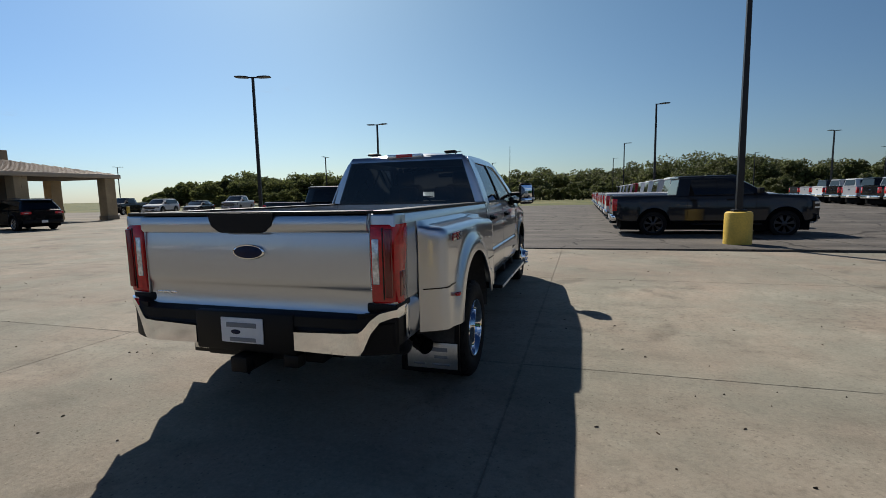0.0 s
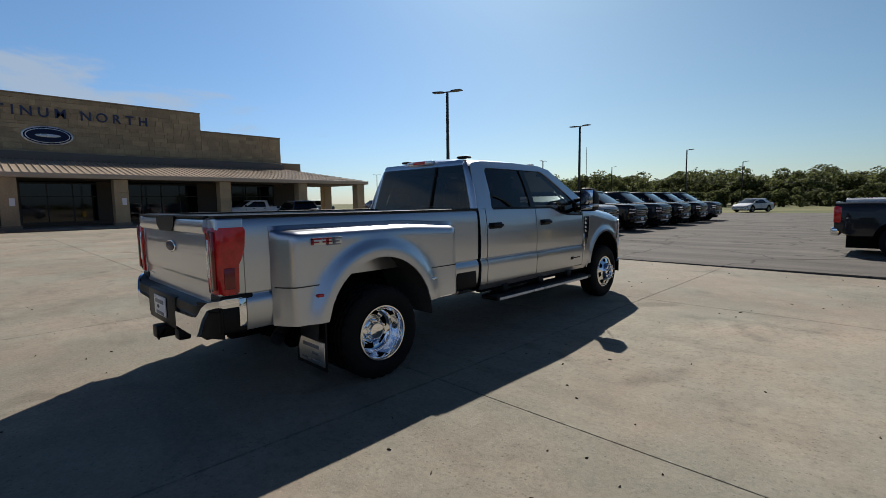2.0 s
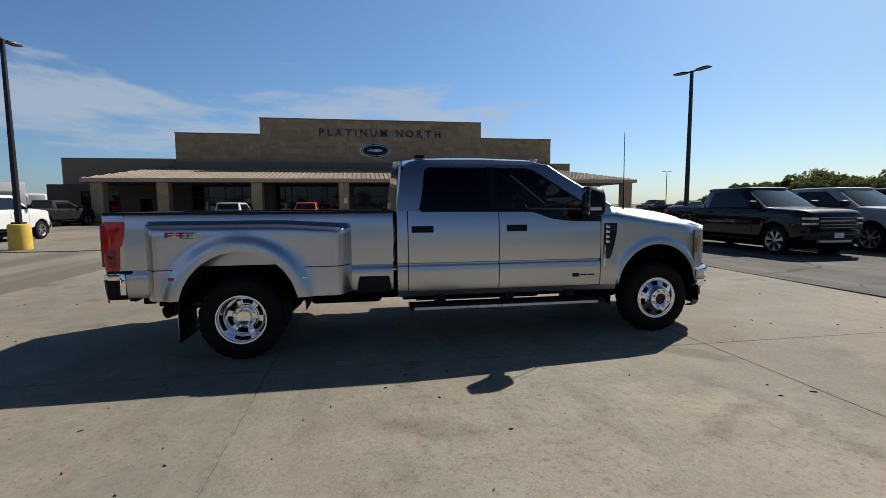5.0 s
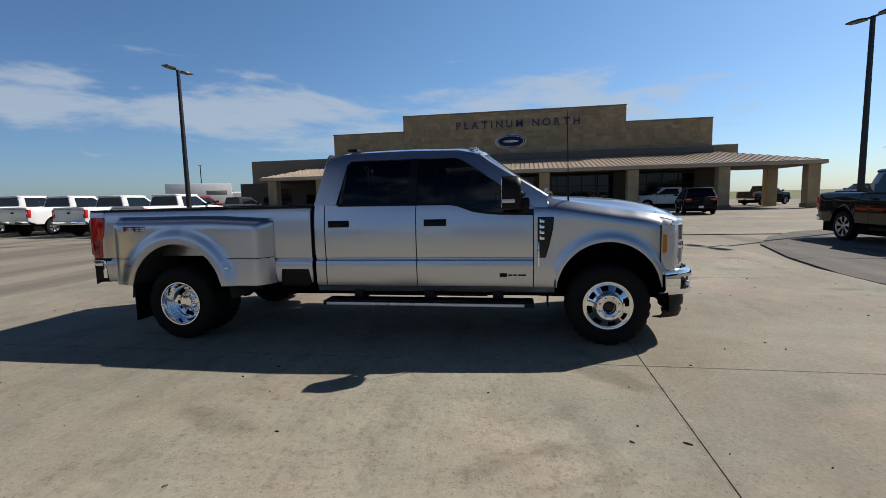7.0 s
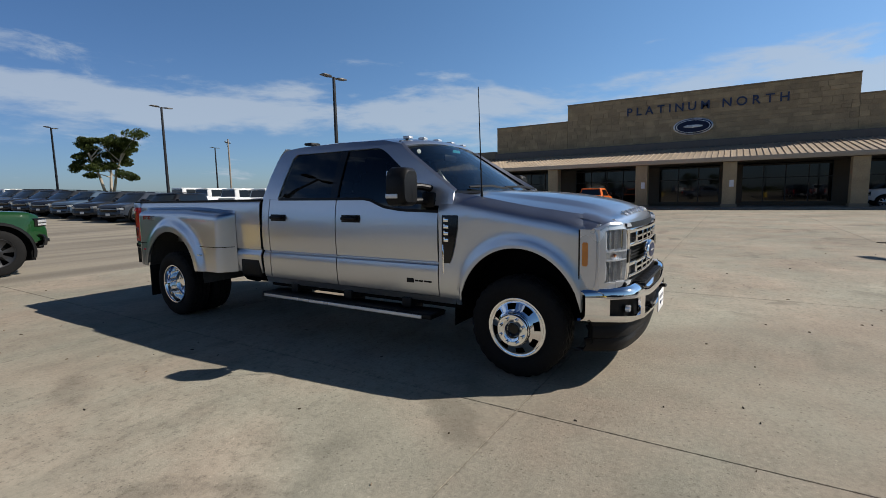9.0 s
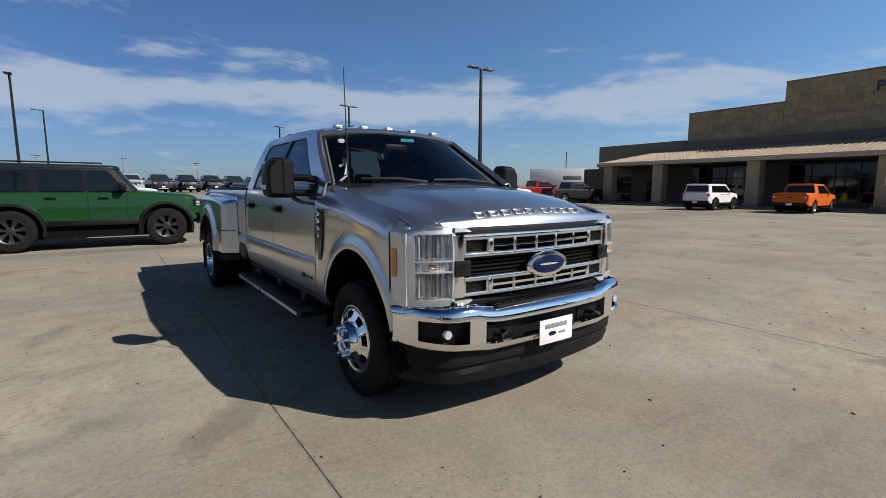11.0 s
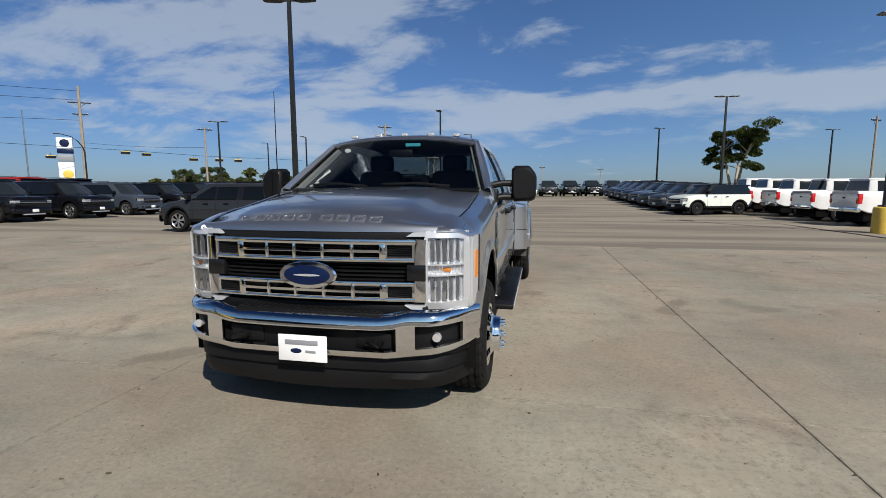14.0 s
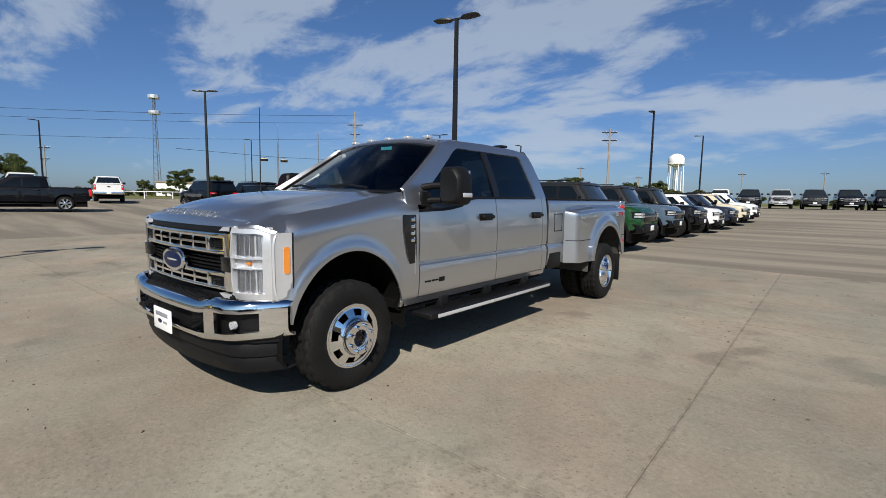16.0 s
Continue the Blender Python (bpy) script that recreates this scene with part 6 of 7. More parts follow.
def build_vehicle(kind, name, label, colour, at, group="", wheels=None, top=None):
    """A parked vehicle: origin on the ground under the front axle, nose towards +y."""
    p = KINDS[kind]
    ob = thing(name, label, {"heavy_pickup": "pickup truck", "light_pickup": "pickup truck", "small_pickup": "pickup truck", "sedan": "car"}.get(kind, "SUV"), group, at=at)
    hw, wb, r, sill, bl = p["hw"], p["wb"], p["r"], p["sill"], p["belt"]
    nose, tail = p["fo"], -wb - p["ro"]
    def top_z(y):
        if y > p["wind"][0] and p["bed"]:
            return float(np.interp(y, (p["wind"][0], nose - .30, nose - .12, nose - .04, nose), (p["hood"][1], p["hood"][0] + .04, p["hood"][0] + .01, p["hood"][0] - .03, p["hood"][0] - .10)))
        if y > p["wind"][0]:
            return float(np.interp(y, (p["wind"][0], nose - .25, nose - .08, nose), (p["hood"][1], p["hood"][0], p["hood"][0] - .08, p["hood"][0] - .28)))
        if p["bed"] and y < p["back"][0]:
            return bl + .02
        return float(np.interp(y, (tail, tail + .12, p["back"][0], p["wind"][0]), (bl - .06, bl, bl, p["hood"][1])))
    arch = r + .10
    def low_z(y):
        for c in (0, -wb):
            if abs(y - c) < arch:
                return max(sill, r + math.sqrt(arch * arch - (y - c) ** 2) * 1.0)
        return sill + (.10 * ease(nose - .35, nose, y)) + (.14 * ease(tail + .4, tail, y))
    ys = sorted({*steps(tail, nose, 34), *[c + arch * k for c in (0, -wb) for k in (-1.001, -.999, -.9, -.7, -.4, 0, .4, .7, .9, .999, 1.001)], tail + .03, nose - .03, p["back"][0] - .01, p["back"][0] + .01})
    rows = []
    for y in ys:
        w = hw - .16 * ease(nose - .45, nose, y) ** 1.5 - .08 * ease(tail + .3, tail, y) ** 1.5
        a, b = low_z(y), max(top_z(y), low_z(y) + .05)
        half = [(w - .04, a), (w + (.02 if a > sill + .2 else 0), a + .03), (w, a + .4 * (b - a)), (w - .005, a + .7 * (b - a)), (w - .03, b - .05), (w - .07, b - .008)]
        if p["bed"] and y < p["back"][0] and y > tail + .06:
            half += [(w - .13, b), (w - .14, b - .45), (0, b - .45)]
        else:
            half += [(w - .14, b + .005), (w - .4, b + .02), (0, b + .025)]
        rows.append([Vector((x, y, z)) for x, z in half] + [Vector((-x, y, z)) for x, z in half[-2::-1]])
    bm = loft(bmesh.new(), rows)
    bm.verts.ensure_lookup_table()
    n = len(rows[0])
    bm.faces.new([bm.verts[k] for k in range(n)])
    bm.faces.new([bm.verts[len(rows) * n - n + k] for k in range(n)][::-1])
    bmesh.ops.recalc_face_normals(bm, faces=bm.faces)
    body = part("body", bm, PAINT, ob, smooth=40)
    body.color = (*colour, 1)
    # cabin: a painted shell with glass set a little proud of it
    (yf0, yf1), (yb0, yb1), roof, tum = p["wind"], p["back"], p["roof"], p["tumble"]
    w0, w1 = hw - .045, hw - tum
    z0, z1 = bl - .01, roof - .07
    at_v = lambda v: (yf0 + (yf1 - yf0) * v, yb0 + (yb1 - yb0) * v, w0 + (w1 - w0) * (v * .75 + v * v * .25), z0 + (z1 - z0) * v)
    corner = lambda yf, yb, w, z, d=0.0: [Vector((w, yb + .10, z)), Vector((w, yf - .16, z)), Vector((w * .93, yf - .05, z)), Vector((w * .74, yf, z)), Vector((-w * .74, yf, z)), Vector((-w * .93, yf - .05, z)), Vector((-w, yf - .16, z)), Vector((-w, yb + .10, z)), Vector((-w * .92, yb, z)), Vector((w * .92, yb, z))]
    cabin = part("cabin", lofted([corner(*at_v(v)) for v in (0, .35, .7, 1.0)], closed=True), PAINT, ob, smooth=40)
    cabin.color = (*(top or colour), 1)
    rows = [[q.lerp(r_, .0) + Vector((0, .006, .006)) for q, r_ in zip((c[2].lerp(c[1], .25), c[3], c[4], c[5].lerp(c[6], .25)), (c[2], c[3], c[4], c[5]))] for c in [corner(*at_v(v)) for v in (.03, .5, .95)]]
    part("windscreen", lofted(rows, out=(0, 1, .3)), SCREENGLASS, cabin)
    rows = [[Vector((f * wv * .86, yb - .006, z)) for f in (-1, 0, 1)] for yf, yb, wv, z in [at_v(v) for v in (.10, .5, .92)]]
    part("rear_window", lofted(rows, out=(0, -1, 0)), DARKGLASS, cabin)
    for s in (1, -1):
        for k, (ya, yc) in enumerate(p["cuts"]):
            rows = []
            for v in (.03, .06, .30, .60, .84, .90):
                yf, yb, wv, z = at_v(v)
                lean = (yf - yf0) if k == 0 else 0
                back = (yb - yb0) * (.7 if k == len(p["cuts"]) - 1 else 0)
                e = .03 if v in (.03, .90) else 0
                rows.append([Vector((s * (wv + .005), y, z)) for y in steps(ya + lean - e, yc + back + e, 3)])
            part("side_window", lofted(rows, out=(s, 0, 0)), DARKGLASS, cabin)
            part("window_rubber", lofted([[Vector((s * (w0 + .008), y, bl + dz)) for dz in (-.006, .014)] for y in (ya, yc)], out=(s, 0, 0)), BLACK, cabin)
        for (_, yc), (yd, _) in zip(p["cuts"], p["cuts"][1:]):
            rows = []
            for v in (.03, .35, .65, .90):
                _, _, wv, z = at_v(v)
                rows.append([Vector((s * (wv + .004), y, z)) for y in (yc - .002, yd + .002)])
            part("pillar", lofted(rows, out=(s, 0, 0)), GLOSSBLACK, cabin)
        seams = [p["cuts"][0][0] - .02] + [yc - .035 for _, yc in p["cuts"][:2]]
        for y in seams:
            if min(abs(y), abs(y + wb)) < arch:
                continue
            a, b = low_z(y), top_z(y)
            rows = [[Vector((s * (x + .002), y + dy, z)) for dy in (-.006, .006)] for x, z in ((hw, a + .08), (hw, a + .4 * (b - a)), (hw - .005, a + .7 * (b - a)), (hw - .03, b - .05))]
            part("door_seam", lofted(rows, out=(s, 0, 0)), BLACK, body)
        if not p["bed"]:
            part("sill_trim", boxed(s * (hw - .06), s * (hw + .012), -wb + arch, -arch, sill - .03, sill + .10, .012), BLACK, body)
        else:
            part("running_board", boxed(s * (hw - .14), s * (hw + .03), -wb + arch + .6, -arch - .1, sill - .12, sill - .07, .01), BLACK, ob)
    rows = []
    cap_ring = corner(yf1 + .04, yb1 - (.05 if p["bed"] else .03 if kind == "off_roader" else .16), w1 + .010, roof - .075)
    for k, (sc, z) in enumerate(((1.0, roof - .085), (1.0, roof - .055), (.97, roof - .022), (.86, roof), (.4, roof + .008))):
        yc = (yf1 + yb1) / 2
        rows.append([Vector((v.x * sc, yc + (v.y - yc) * (sc * .5 + .5), z)) for v in cap_ring])
    ro = part("roof", lofted(rows, closed=True, cap=True), PAINT, ob, smooth=40)
    ro.color = (*(top or colour), 1)
    if not p["bed"] and kind != "sedan":
        for s in (1, -1):
            bm = bmesh.new()
            tube(bm, [(s * (w1 - .10), yf1 - .3, roof + .045), (s * (w1 - .10), yb1 + .3, roof + .045)], .018, 6)
            part("roof_rail", bm, BLACK, ob)
    # ends
    rows = []
    for x in steps(-hw + .05, hw - .05, 12):
        yb = nose + .07 - .20 * max(0, (abs(x) - hw * .55) / (hw * .45)) ** 2
        rows.append([Vector((x, yb - d, z)) for d, z in ((.10, sill - .04), (.02, sill - .02), (0, sill + .06), (0, sill + .15), (.02, sill + .20), (.10, sill + .22))])
    bumper = part("front_bumper", lofted(rows, out=(0, 1, 0), thick=.02), CHROME if kind == "heavy_pickup" else BLACK if kind in ("off_roader", "small_suv") else PAINT, ob)
    bumper.color = (*colour, 1)
    part("lower_grille", boxed(-hw * .55, hw * .55, nose - .02, nose + .078, sill + .02, sill + .10, .01), BLACK, bumper)
    part("skid_plate", boxed(-hw * .5, hw * .5, nose - .10, nose + .03, sill - .10, sill - .03, .02), SILVERTRIM if kind in ("large_suv", "light_pickup") else BLACK, bumper)
    for s in (1, -1):
        part("fog_lamp", boxed(s * hw * .62, s * hw * .80, nose - .06, nose + .045, sill + .05, sill + .12, .01), GLOSSBLACK, bumper)
    part("rear_bumper", boxed(-hw + .06, hw - .06, tail - .06, tail + .12, sill + .02, sill + .22, .04, 3), CHROME if p["bed"] and kind != "small_pickup" else BLACK, ob)
    hz = p["hood"][0] - .24
    gr = part("grille", boxed(-hw * .58, hw * .58, nose - .05, nose + .030, hz - (.24 if p["bed"] else .16), hz + .13 * bool(p["bed"]) + .10 * (not p["bed"]), .03), GLOSSBLACK, ob, "dark grille")
    part("grille_bar", boxed(-hw * .56, hw * .56, nose + .02, nose + .042, hz - .030, hz + .015, .006), (CHROME if kind == "heavy_pickup" else STEEL) if p["bed"] else STEEL, gr)
    if p["bed"]:
        for dz in (-.19, -.11, .08):
            part("grille_bar", boxed(-hw * .56, hw * .56, nose + .02, nose + .040, hz + dz - .010, hz + dz + .010, .004), CHROME if kind == "heavy_pickup" else STEEL, gr)
    for s in (1, -1):
        rows = []
        for x in steps(hw * .58, hw - .055, 6):
            yb = nose + .016 - .30 * max(0, (x - hw + .19) / .16) ** 1.5
            rows.append([Vector((s * x, yb - d, z)) for d, z in ((.05, hz + .12), (0, hz + .10), (0, hz - (.13 if p["bed"] else .04)), (.05, hz - (.15 if p["bed"] else .06)))])
        lamp = part("headlamp", lofted(rows, out=(0, 1, 0), thick=.02), GLOSSBLACK, ob, "dark-rimmed clear headlamp")
        for z0, z1 in ((hz + .03, hz + .085),) + (((hz - .11, hz - .055),) if p["bed"] else ((hz - .03, hz + .01),)):
            rows = [[Vector((s * x, nose + .024 - .30 * max(0, (x - hw + .19) / .16) ** 1.5, z)) for z in (z0, z1)] for x in steps(hw * .61, hw - .075, 6)]
            part("lens", lofted(rows, out=(0, 1, 0), thick=.008), LENS, lamp, "clear lens")
        if kind in ("crossover", "large_suv", "sedan"):
            lens = part("tail_lamp", boxed(s * (hw - .44), s * (hw - .012), tail - .02, tail + .24, bl - .25, bl - .11, .03, 3), RED, ob, "wide red tail lamp")
            part("reverse_lens", boxed(s * (hw - .30), s * (hw - .12), tail - .028, tail - .01, bl - .205, bl - .175, .004), LENS, lens)
        elif kind == "off_roader":
            part("tail_lamp", boxed(s * (hw - .17), s * (hw - .04), tail - .035, tail + .03, bl - .38, bl - .06, .015), RED, ob, "upright red tail lamp")
        else:
            lens = part("tail_lamp", boxed(s * (hw - .20), s * (hw - .035), tail - .015, tail + .14, bl - .48 if p["bed"] else bl - .26, bl - .08, .02), RED, ob, "red tail lamp")
            part("reverse_lens", boxed(s * (hw - .17), s * (hw - .11), tail - .022, tail - .01, bl - .30 if p["bed"] else bl - .22, bl - .16, .004), LENS, lens)
        bm = boxed(s * (hw - .03), s * (hw + .20), yf0 - .42, yf0 - .28, bl + .02, bl + .20, .03)
        part("mirror", bm, BLACK if kind != "crossover" else GLOSSBLACK, ob)
        for c, tag in ((0, "front_wheel"), (-wb, "rear_wheel")):
            hub = new(tag)
            hub.parent, hub.location = ob, (s * (hw - .12), c, r)
            side = Matrix.Diagonal((s, 1, 1, 1))
            q = .72 if kind in ("crossover", "large_suv", "light_pickup") else .64
            bm = lathe(bmesh.new(), [(r * (q - .05), -.11), (r * .85, -.125), (r * .96, -.11), (r, -.08), (r, .08), (r * .96, .11), (r * .85, .125), (r * q, .115)], 26, m=side)
            part("tyre", bm, RUBBER, hub)
            spokes = 28
            bm = lathe(bmesh.new(), [(r * (q + .02), .10), (r * (q - .02), .115), (r * (q - .08), .095), (r * .20, .085), (r * .14, .10), (.001, .10)], spokes, lambda i, k: i == 2 and k % 4 > 1, side)
            part("rim", bm, wheels or (DARKALLOY if kind in DARKWHEEL else ALLOY), hub)
            # black disc standing for the shade behind the spokes
            bm = lathe(bmesh.new(), [(r * .62, .02), (.001, .02)], 16, m=side)
            part("brake_disc", bm, CAVITY, hub)
        for y in (-wb * .40, -wb * .68) if kind != "off_roader" else (-wb * .42, -wb * .75):
            part("handle", boxed(s * (hw - .005), s * (hw + .03), y - .11, y + .09, bl - .17, bl - .13, .01), BLACK, body)
        bm = lofted([[Vector((s * (hw - .30), c + arch * 1.02 * math.cos(a), r + arch * 1.02 * math.sin(a))), Vector((s * (hw - .01), c + arch * 1.02 * math.cos(a), r + arch * 1.02 * math.sin(a)))] for c in (0,) for a in steps(0, math.pi, 10)])
        loft(bm, [[Vector((s * (hw - .30), -wb + arch * 1.02 * math.cos(a), r + arch * 1.02 * math.sin(a))), Vector((s * (hw - .01), -wb + arch * 1.02 * math.cos(a), r + arch * 1.02 * math.sin(a)))] for a in steps(0, math.pi, 10)])
        part("wheel_housing", bm, CAVITY, ob)
        if kind in ("off_roader", "small_suv", "crossover"):
            for c in (0, -wb):
                bm = loft(bmesh.new(), [[Vector((s * (hw + dx), c + (arch + dr) * math.cos(a), r + (arch + dr) * math.sin(a))) for dx, dr in ((.0, .065), (.035, .045), (.04, 0), (.0, -.01))] for a in steps(-.25, math.pi + .25, 16)])
                part("arch_trim", bm, BLACK, body)
    part("underbody", boxed(-hw + .10, hw - .10, tail + .25, nose - .25, r * .55, bl - .35), CAVITY, ob)
    part("licence_plate", boxed(-.15, .15, nose + .078, nose + .088, sill + .03, sill + .17, .004), WHITE, ob)
    part("licence_plate", boxed(-.15, .15, tail - .072, tail - .062, sill + .06, sill + .20, .004), WHITE, ob)
    if kind == "off_roader":
        bm = lathe(bmesh.new(), [(.001, -.12), (.30, -.12), (.40, -.09), (.40, .07), (.34, .11), (.20, .10), (.001, .08)], 24, m=Matrix.Translation((0, tail - .14, 1.02)) @ Matrix.Rotation(radians(-90), 4, "Z"))
        part("spare_wheel", bm, RUBBER, ob, "black spare wheel on the tailgate")
    if p["bed"]:
        part("rear_emblem", ellipse_disc(bmesh.new(), 0, bl - .24, .11, .045, tail - .004, .01, 20, -1), BLUE, body)
        part("tailgate_seam", boxed(-hw + .22, hw - .22, tail - .008, tail + .01, bl - .06, bl - .045), BLACK, body)
    return ob


COLOURS = dict(white=(.70, .70, .69), black=(.004, .004, .0055), grey=(.019, .021, .025), silver=(.34, .35, .37), blue=(.06, .09, .13), green=(.008, .042, .013), orange=(.62, .13, .02), red=(.24, .015, .015), tan=(.52, .47, .36), mint=(.62, .66, .60), navy=(.015, .02, .035), slate=(.034, .041, .055), charcoal=(.016, .016, .017))
WORDS = dict(white="white", black="black", grey="dark grey", silver="silver", blue="grey-blue", green="dark green", orange="orange", red="dark red", tan="sand-coloured", mint="pale mint", navy="navy blue", slate="slate grey", charcoal="charcoal")
NAMES = dict(heavy_pickup=("crew_cab_pickup", "heavy crew-cab pickup"), light_pickup=("crew_cab_pickup", "crew-cab pickup"), small_pickup=("compact_pickup", "compact pickup"), large_suv=("large_suv", "large SUV"), crossover=("crossover_suv", "three-row crossover SUV"), off_roader=("off_road_suv", "boxy off-road SUV"), small_suv=("small_suv", "small boxy SUV"), sedan=("sedan", "four-door sedan"))
MODELS = {}


def park(kind, colour, x, y, yaw, group, beside="parked in a row", top=None, wheels=None):
    """Park a vehicle with the middle of its front axle at x, y. The first of a kind is built, the next ones are copies."""
    at = pose(x, y, max(lie(x, y) - (.02 if y < -9.4 else 0), 0), 0, 0, yaw)
    name, words = NAMES[kind]
    label = f"{WORDS[colour]} {words} {beside}"
    key = (kind, top is not None, wheels)
    if key not in MODELS:
        MODELS[key] = build_vehicle(kind, name, label, COLOURS[colour], at, group, wheels, top=top and COLOURS[top])
        return MODELS[key]
    ob = copy_thing(MODELS[key], at)
    tagged(ob, label, group=group)
    for o in ob.children_recursive:
        if o.type == "MESH" and o.data.materials[0] == PAINT:
            o.color = (*COLOURS[top if top and o.name.split(".")[0] in ("roof", "cabin") else colour], 1)
    return ob


def build_parked():
    lot = "vehicles parked on the asphalt lot"
    for k, c in enumerate(("black", "silver", "black", "grey", "black", "black", "slate")):
        park("light_pickup", c, -5.6, 9.1 + 3.25 * k, -90, lot)
    park("light_pickup", "grey", 7.95, 9.4, -90, lot, "with black wheels, beside a yellow lamp base", wheels=DARKALLOY)
    for k, c in enumerate(("white", "silver", "white", "white", "red", "white", "silver", "white", "white", "grey")):
        park("heavy_pickup", c, 8.25, 12.9 + 3.2 * k, -90, lot)
    for k, c in enumerate(("white", "black", "silver", "black", "white", "silver", "grey")):
        park("heavy_pickup", c, 25.2 + .35 * k, 26.6 + 3.3 * k, -88, lot)
    park("sedan", "white", -8.2, 52.5, 160, lot, "standing on the far road")
    park("light_pickup", "grey", -16.0, 60.0, 200, lot, "standing on the far road")
    row = "pickups parked with tailgates to the lane"
    for k in range(6):
        park("heavy_pickup", "white", -19.1, -19.3 - 3.3 * k, 90, row)
    row = "off-road SUVs parked side by side"
    for k, (kind, c, t) in enumerate((("off_roader", "green", "charcoal"), ("off_roader", "blue", "charcoal"), ("off_roader", "black", "charcoal"), ("small_suv", "white", None), ("small_suv", "navy", None), ("small_suv", "tan", None), ("small_suv", "white", None))):
        park(kind, c, (1.15, 1.3, 1.15, 1.0, .85, .7, .55)[k], (-11.75, -15.7, -19.0, -22.3, -25.4, -28.6, -31.8)[k], 90, row, top=t)
    row = "crossover SUVs parked side by side"
    for k, c in enumerate(("grey", "silver", "black", "blue", "grey")):
        park("crossover", c, 11.75, -12.55 - 3.1 * k, -90, row)
    row = "large SUVs parked side by side"
    for k, c in enumerate(("black", "black", "slate", "black", "black", "grey")):
        park("large_suv", c, 23.4, -14.7 - 3.5 * k, 90, row)
    for k, c in enumerate(("black", "black", "red", "black")):
        park("large_suv", c, 33.5 + .3 * k, -13.5 - 3.5 * k, -90, row)
    row = "compact SUVs parked side by side"
    park("small_suv", "mint", -9.9, -26.7, -70, row, "with a black roof, parked", top="black")
    for k, c in enumerate(("slate", "grey", "blue", "grey", "navy", "grey", "slate")):
        park("crossover", c, -9.7 + .1 * k, -30.2 - 3.1 * k, -70, row)
    row = "pickups parked at the far end"
    for k, c in enumerate(("white", "black", "silver", "grey", "black", "black", "grey", "white", "black")):
        park("light_pickup", c, 5.5 - 2.65 * k, -54.6 - .45 * k, 4, row)
    shop = "vehicles in front of the building"
    park("small_suv", "white", -33.2, -12.9, 90, shop, "parked by the canopy")
    park("small_pickup", "orange", -34.3, -7.7, 90, shop, "parked by the canopy")
    park("crossover", "black", -31.0, 11.3, 80, shop, "standing before the canopy")
    park("light_pickup", "white", -39.6, 10.2, 180, shop, "standing under the canopy")
    park("light_pickup", "black", -49.8, 26.0, 32, shop, "standing beyond the canopy end")
    park("heavy_pickup", "red", -34.8, -29.6, 80, shop, "parked by the trailer")
    park("light_pickup", "grey", -35.5, -25.8, 78, shop, "parked by the wing")
    for k, c in enumerate(("black", "white", "grey", "silver")):
        park(("light_pickup", "crossover", "sedan")[k % 3], c, -50 + 4.2 * k, 33 + 1.5 * k, 200, shop, "parked beyond the canopy")
    far = "vehicles parked along the road"
    park("light_pickup", "black", 32.3, -1.5, -14, far, "parked across the lane")
    park("heavy_pickup", "white", 44.6, -10.8, -105, far, "seen from behind")
    park("heavy_pickup", "white", 44.0, -5.4, -105, far, "parked behind a black pickup")
    trailer = thing("box_truck", "white box truck parked beside a red pickup", "truck", at=pose(-55.4, -41.8, lie(-55, -42), 0, 0, 41))
    part("cargo_box", boxed(-1.25, 1.25, -8.0, 0, .9, 3.7, .04), WHITE, trailer)
    part("cab", boxed(-1.1, 1.1, .1, 1.9, .5, 2.5, .25, 4), WHITE, trailer)
    part("logo_bar", boxed(1.25, 1.262, -3.2, -.6, 2.1, 2.7, .004), GREYPRINT, trailer)
    for x in (-1, 1):
        for y in (1.0, -5.8):
            bm = lathe(bmesh.new(), [(.3, -.12), (.48, -.12), (.5, 0), (.48, .12), (.001, .1)], 20, m=Matrix.Translation((x, y, .5)))
            part("wheel", bm, RUBBER, trailer)


# ---- trees and far things ----
def leaf_cloud(bm, rng, centre, radius, count, size):
    """Many small tilted leaf clumps, thinned towards the middle, with an uneven outline."""
    for _ in range(count):
        d = Vector((rng.gauss(0, 1), rng.gauss(0, 1), rng.gauss(0, 1)))
        d.normalize()
        p = Vector(centre) + Vector([d[i] * radius[i] * rng.uniform(.45, 1.08) for i in range(3)])
        a = Vector((rng.gauss(0, 1), rng.gauss(0, 1), rng.gauss(0, .7))).normalized()
        b = a.orthogonal().normalized()
        s = size * rng.uniform(.5, 1.3)
        vs = [bm.verts.new(p + a * s * u + b * s * v) for u, v in ((-.6, -.3), (.1, -.55), (.65, .1), (-.1, .5))]
        bm.faces.new(vs)


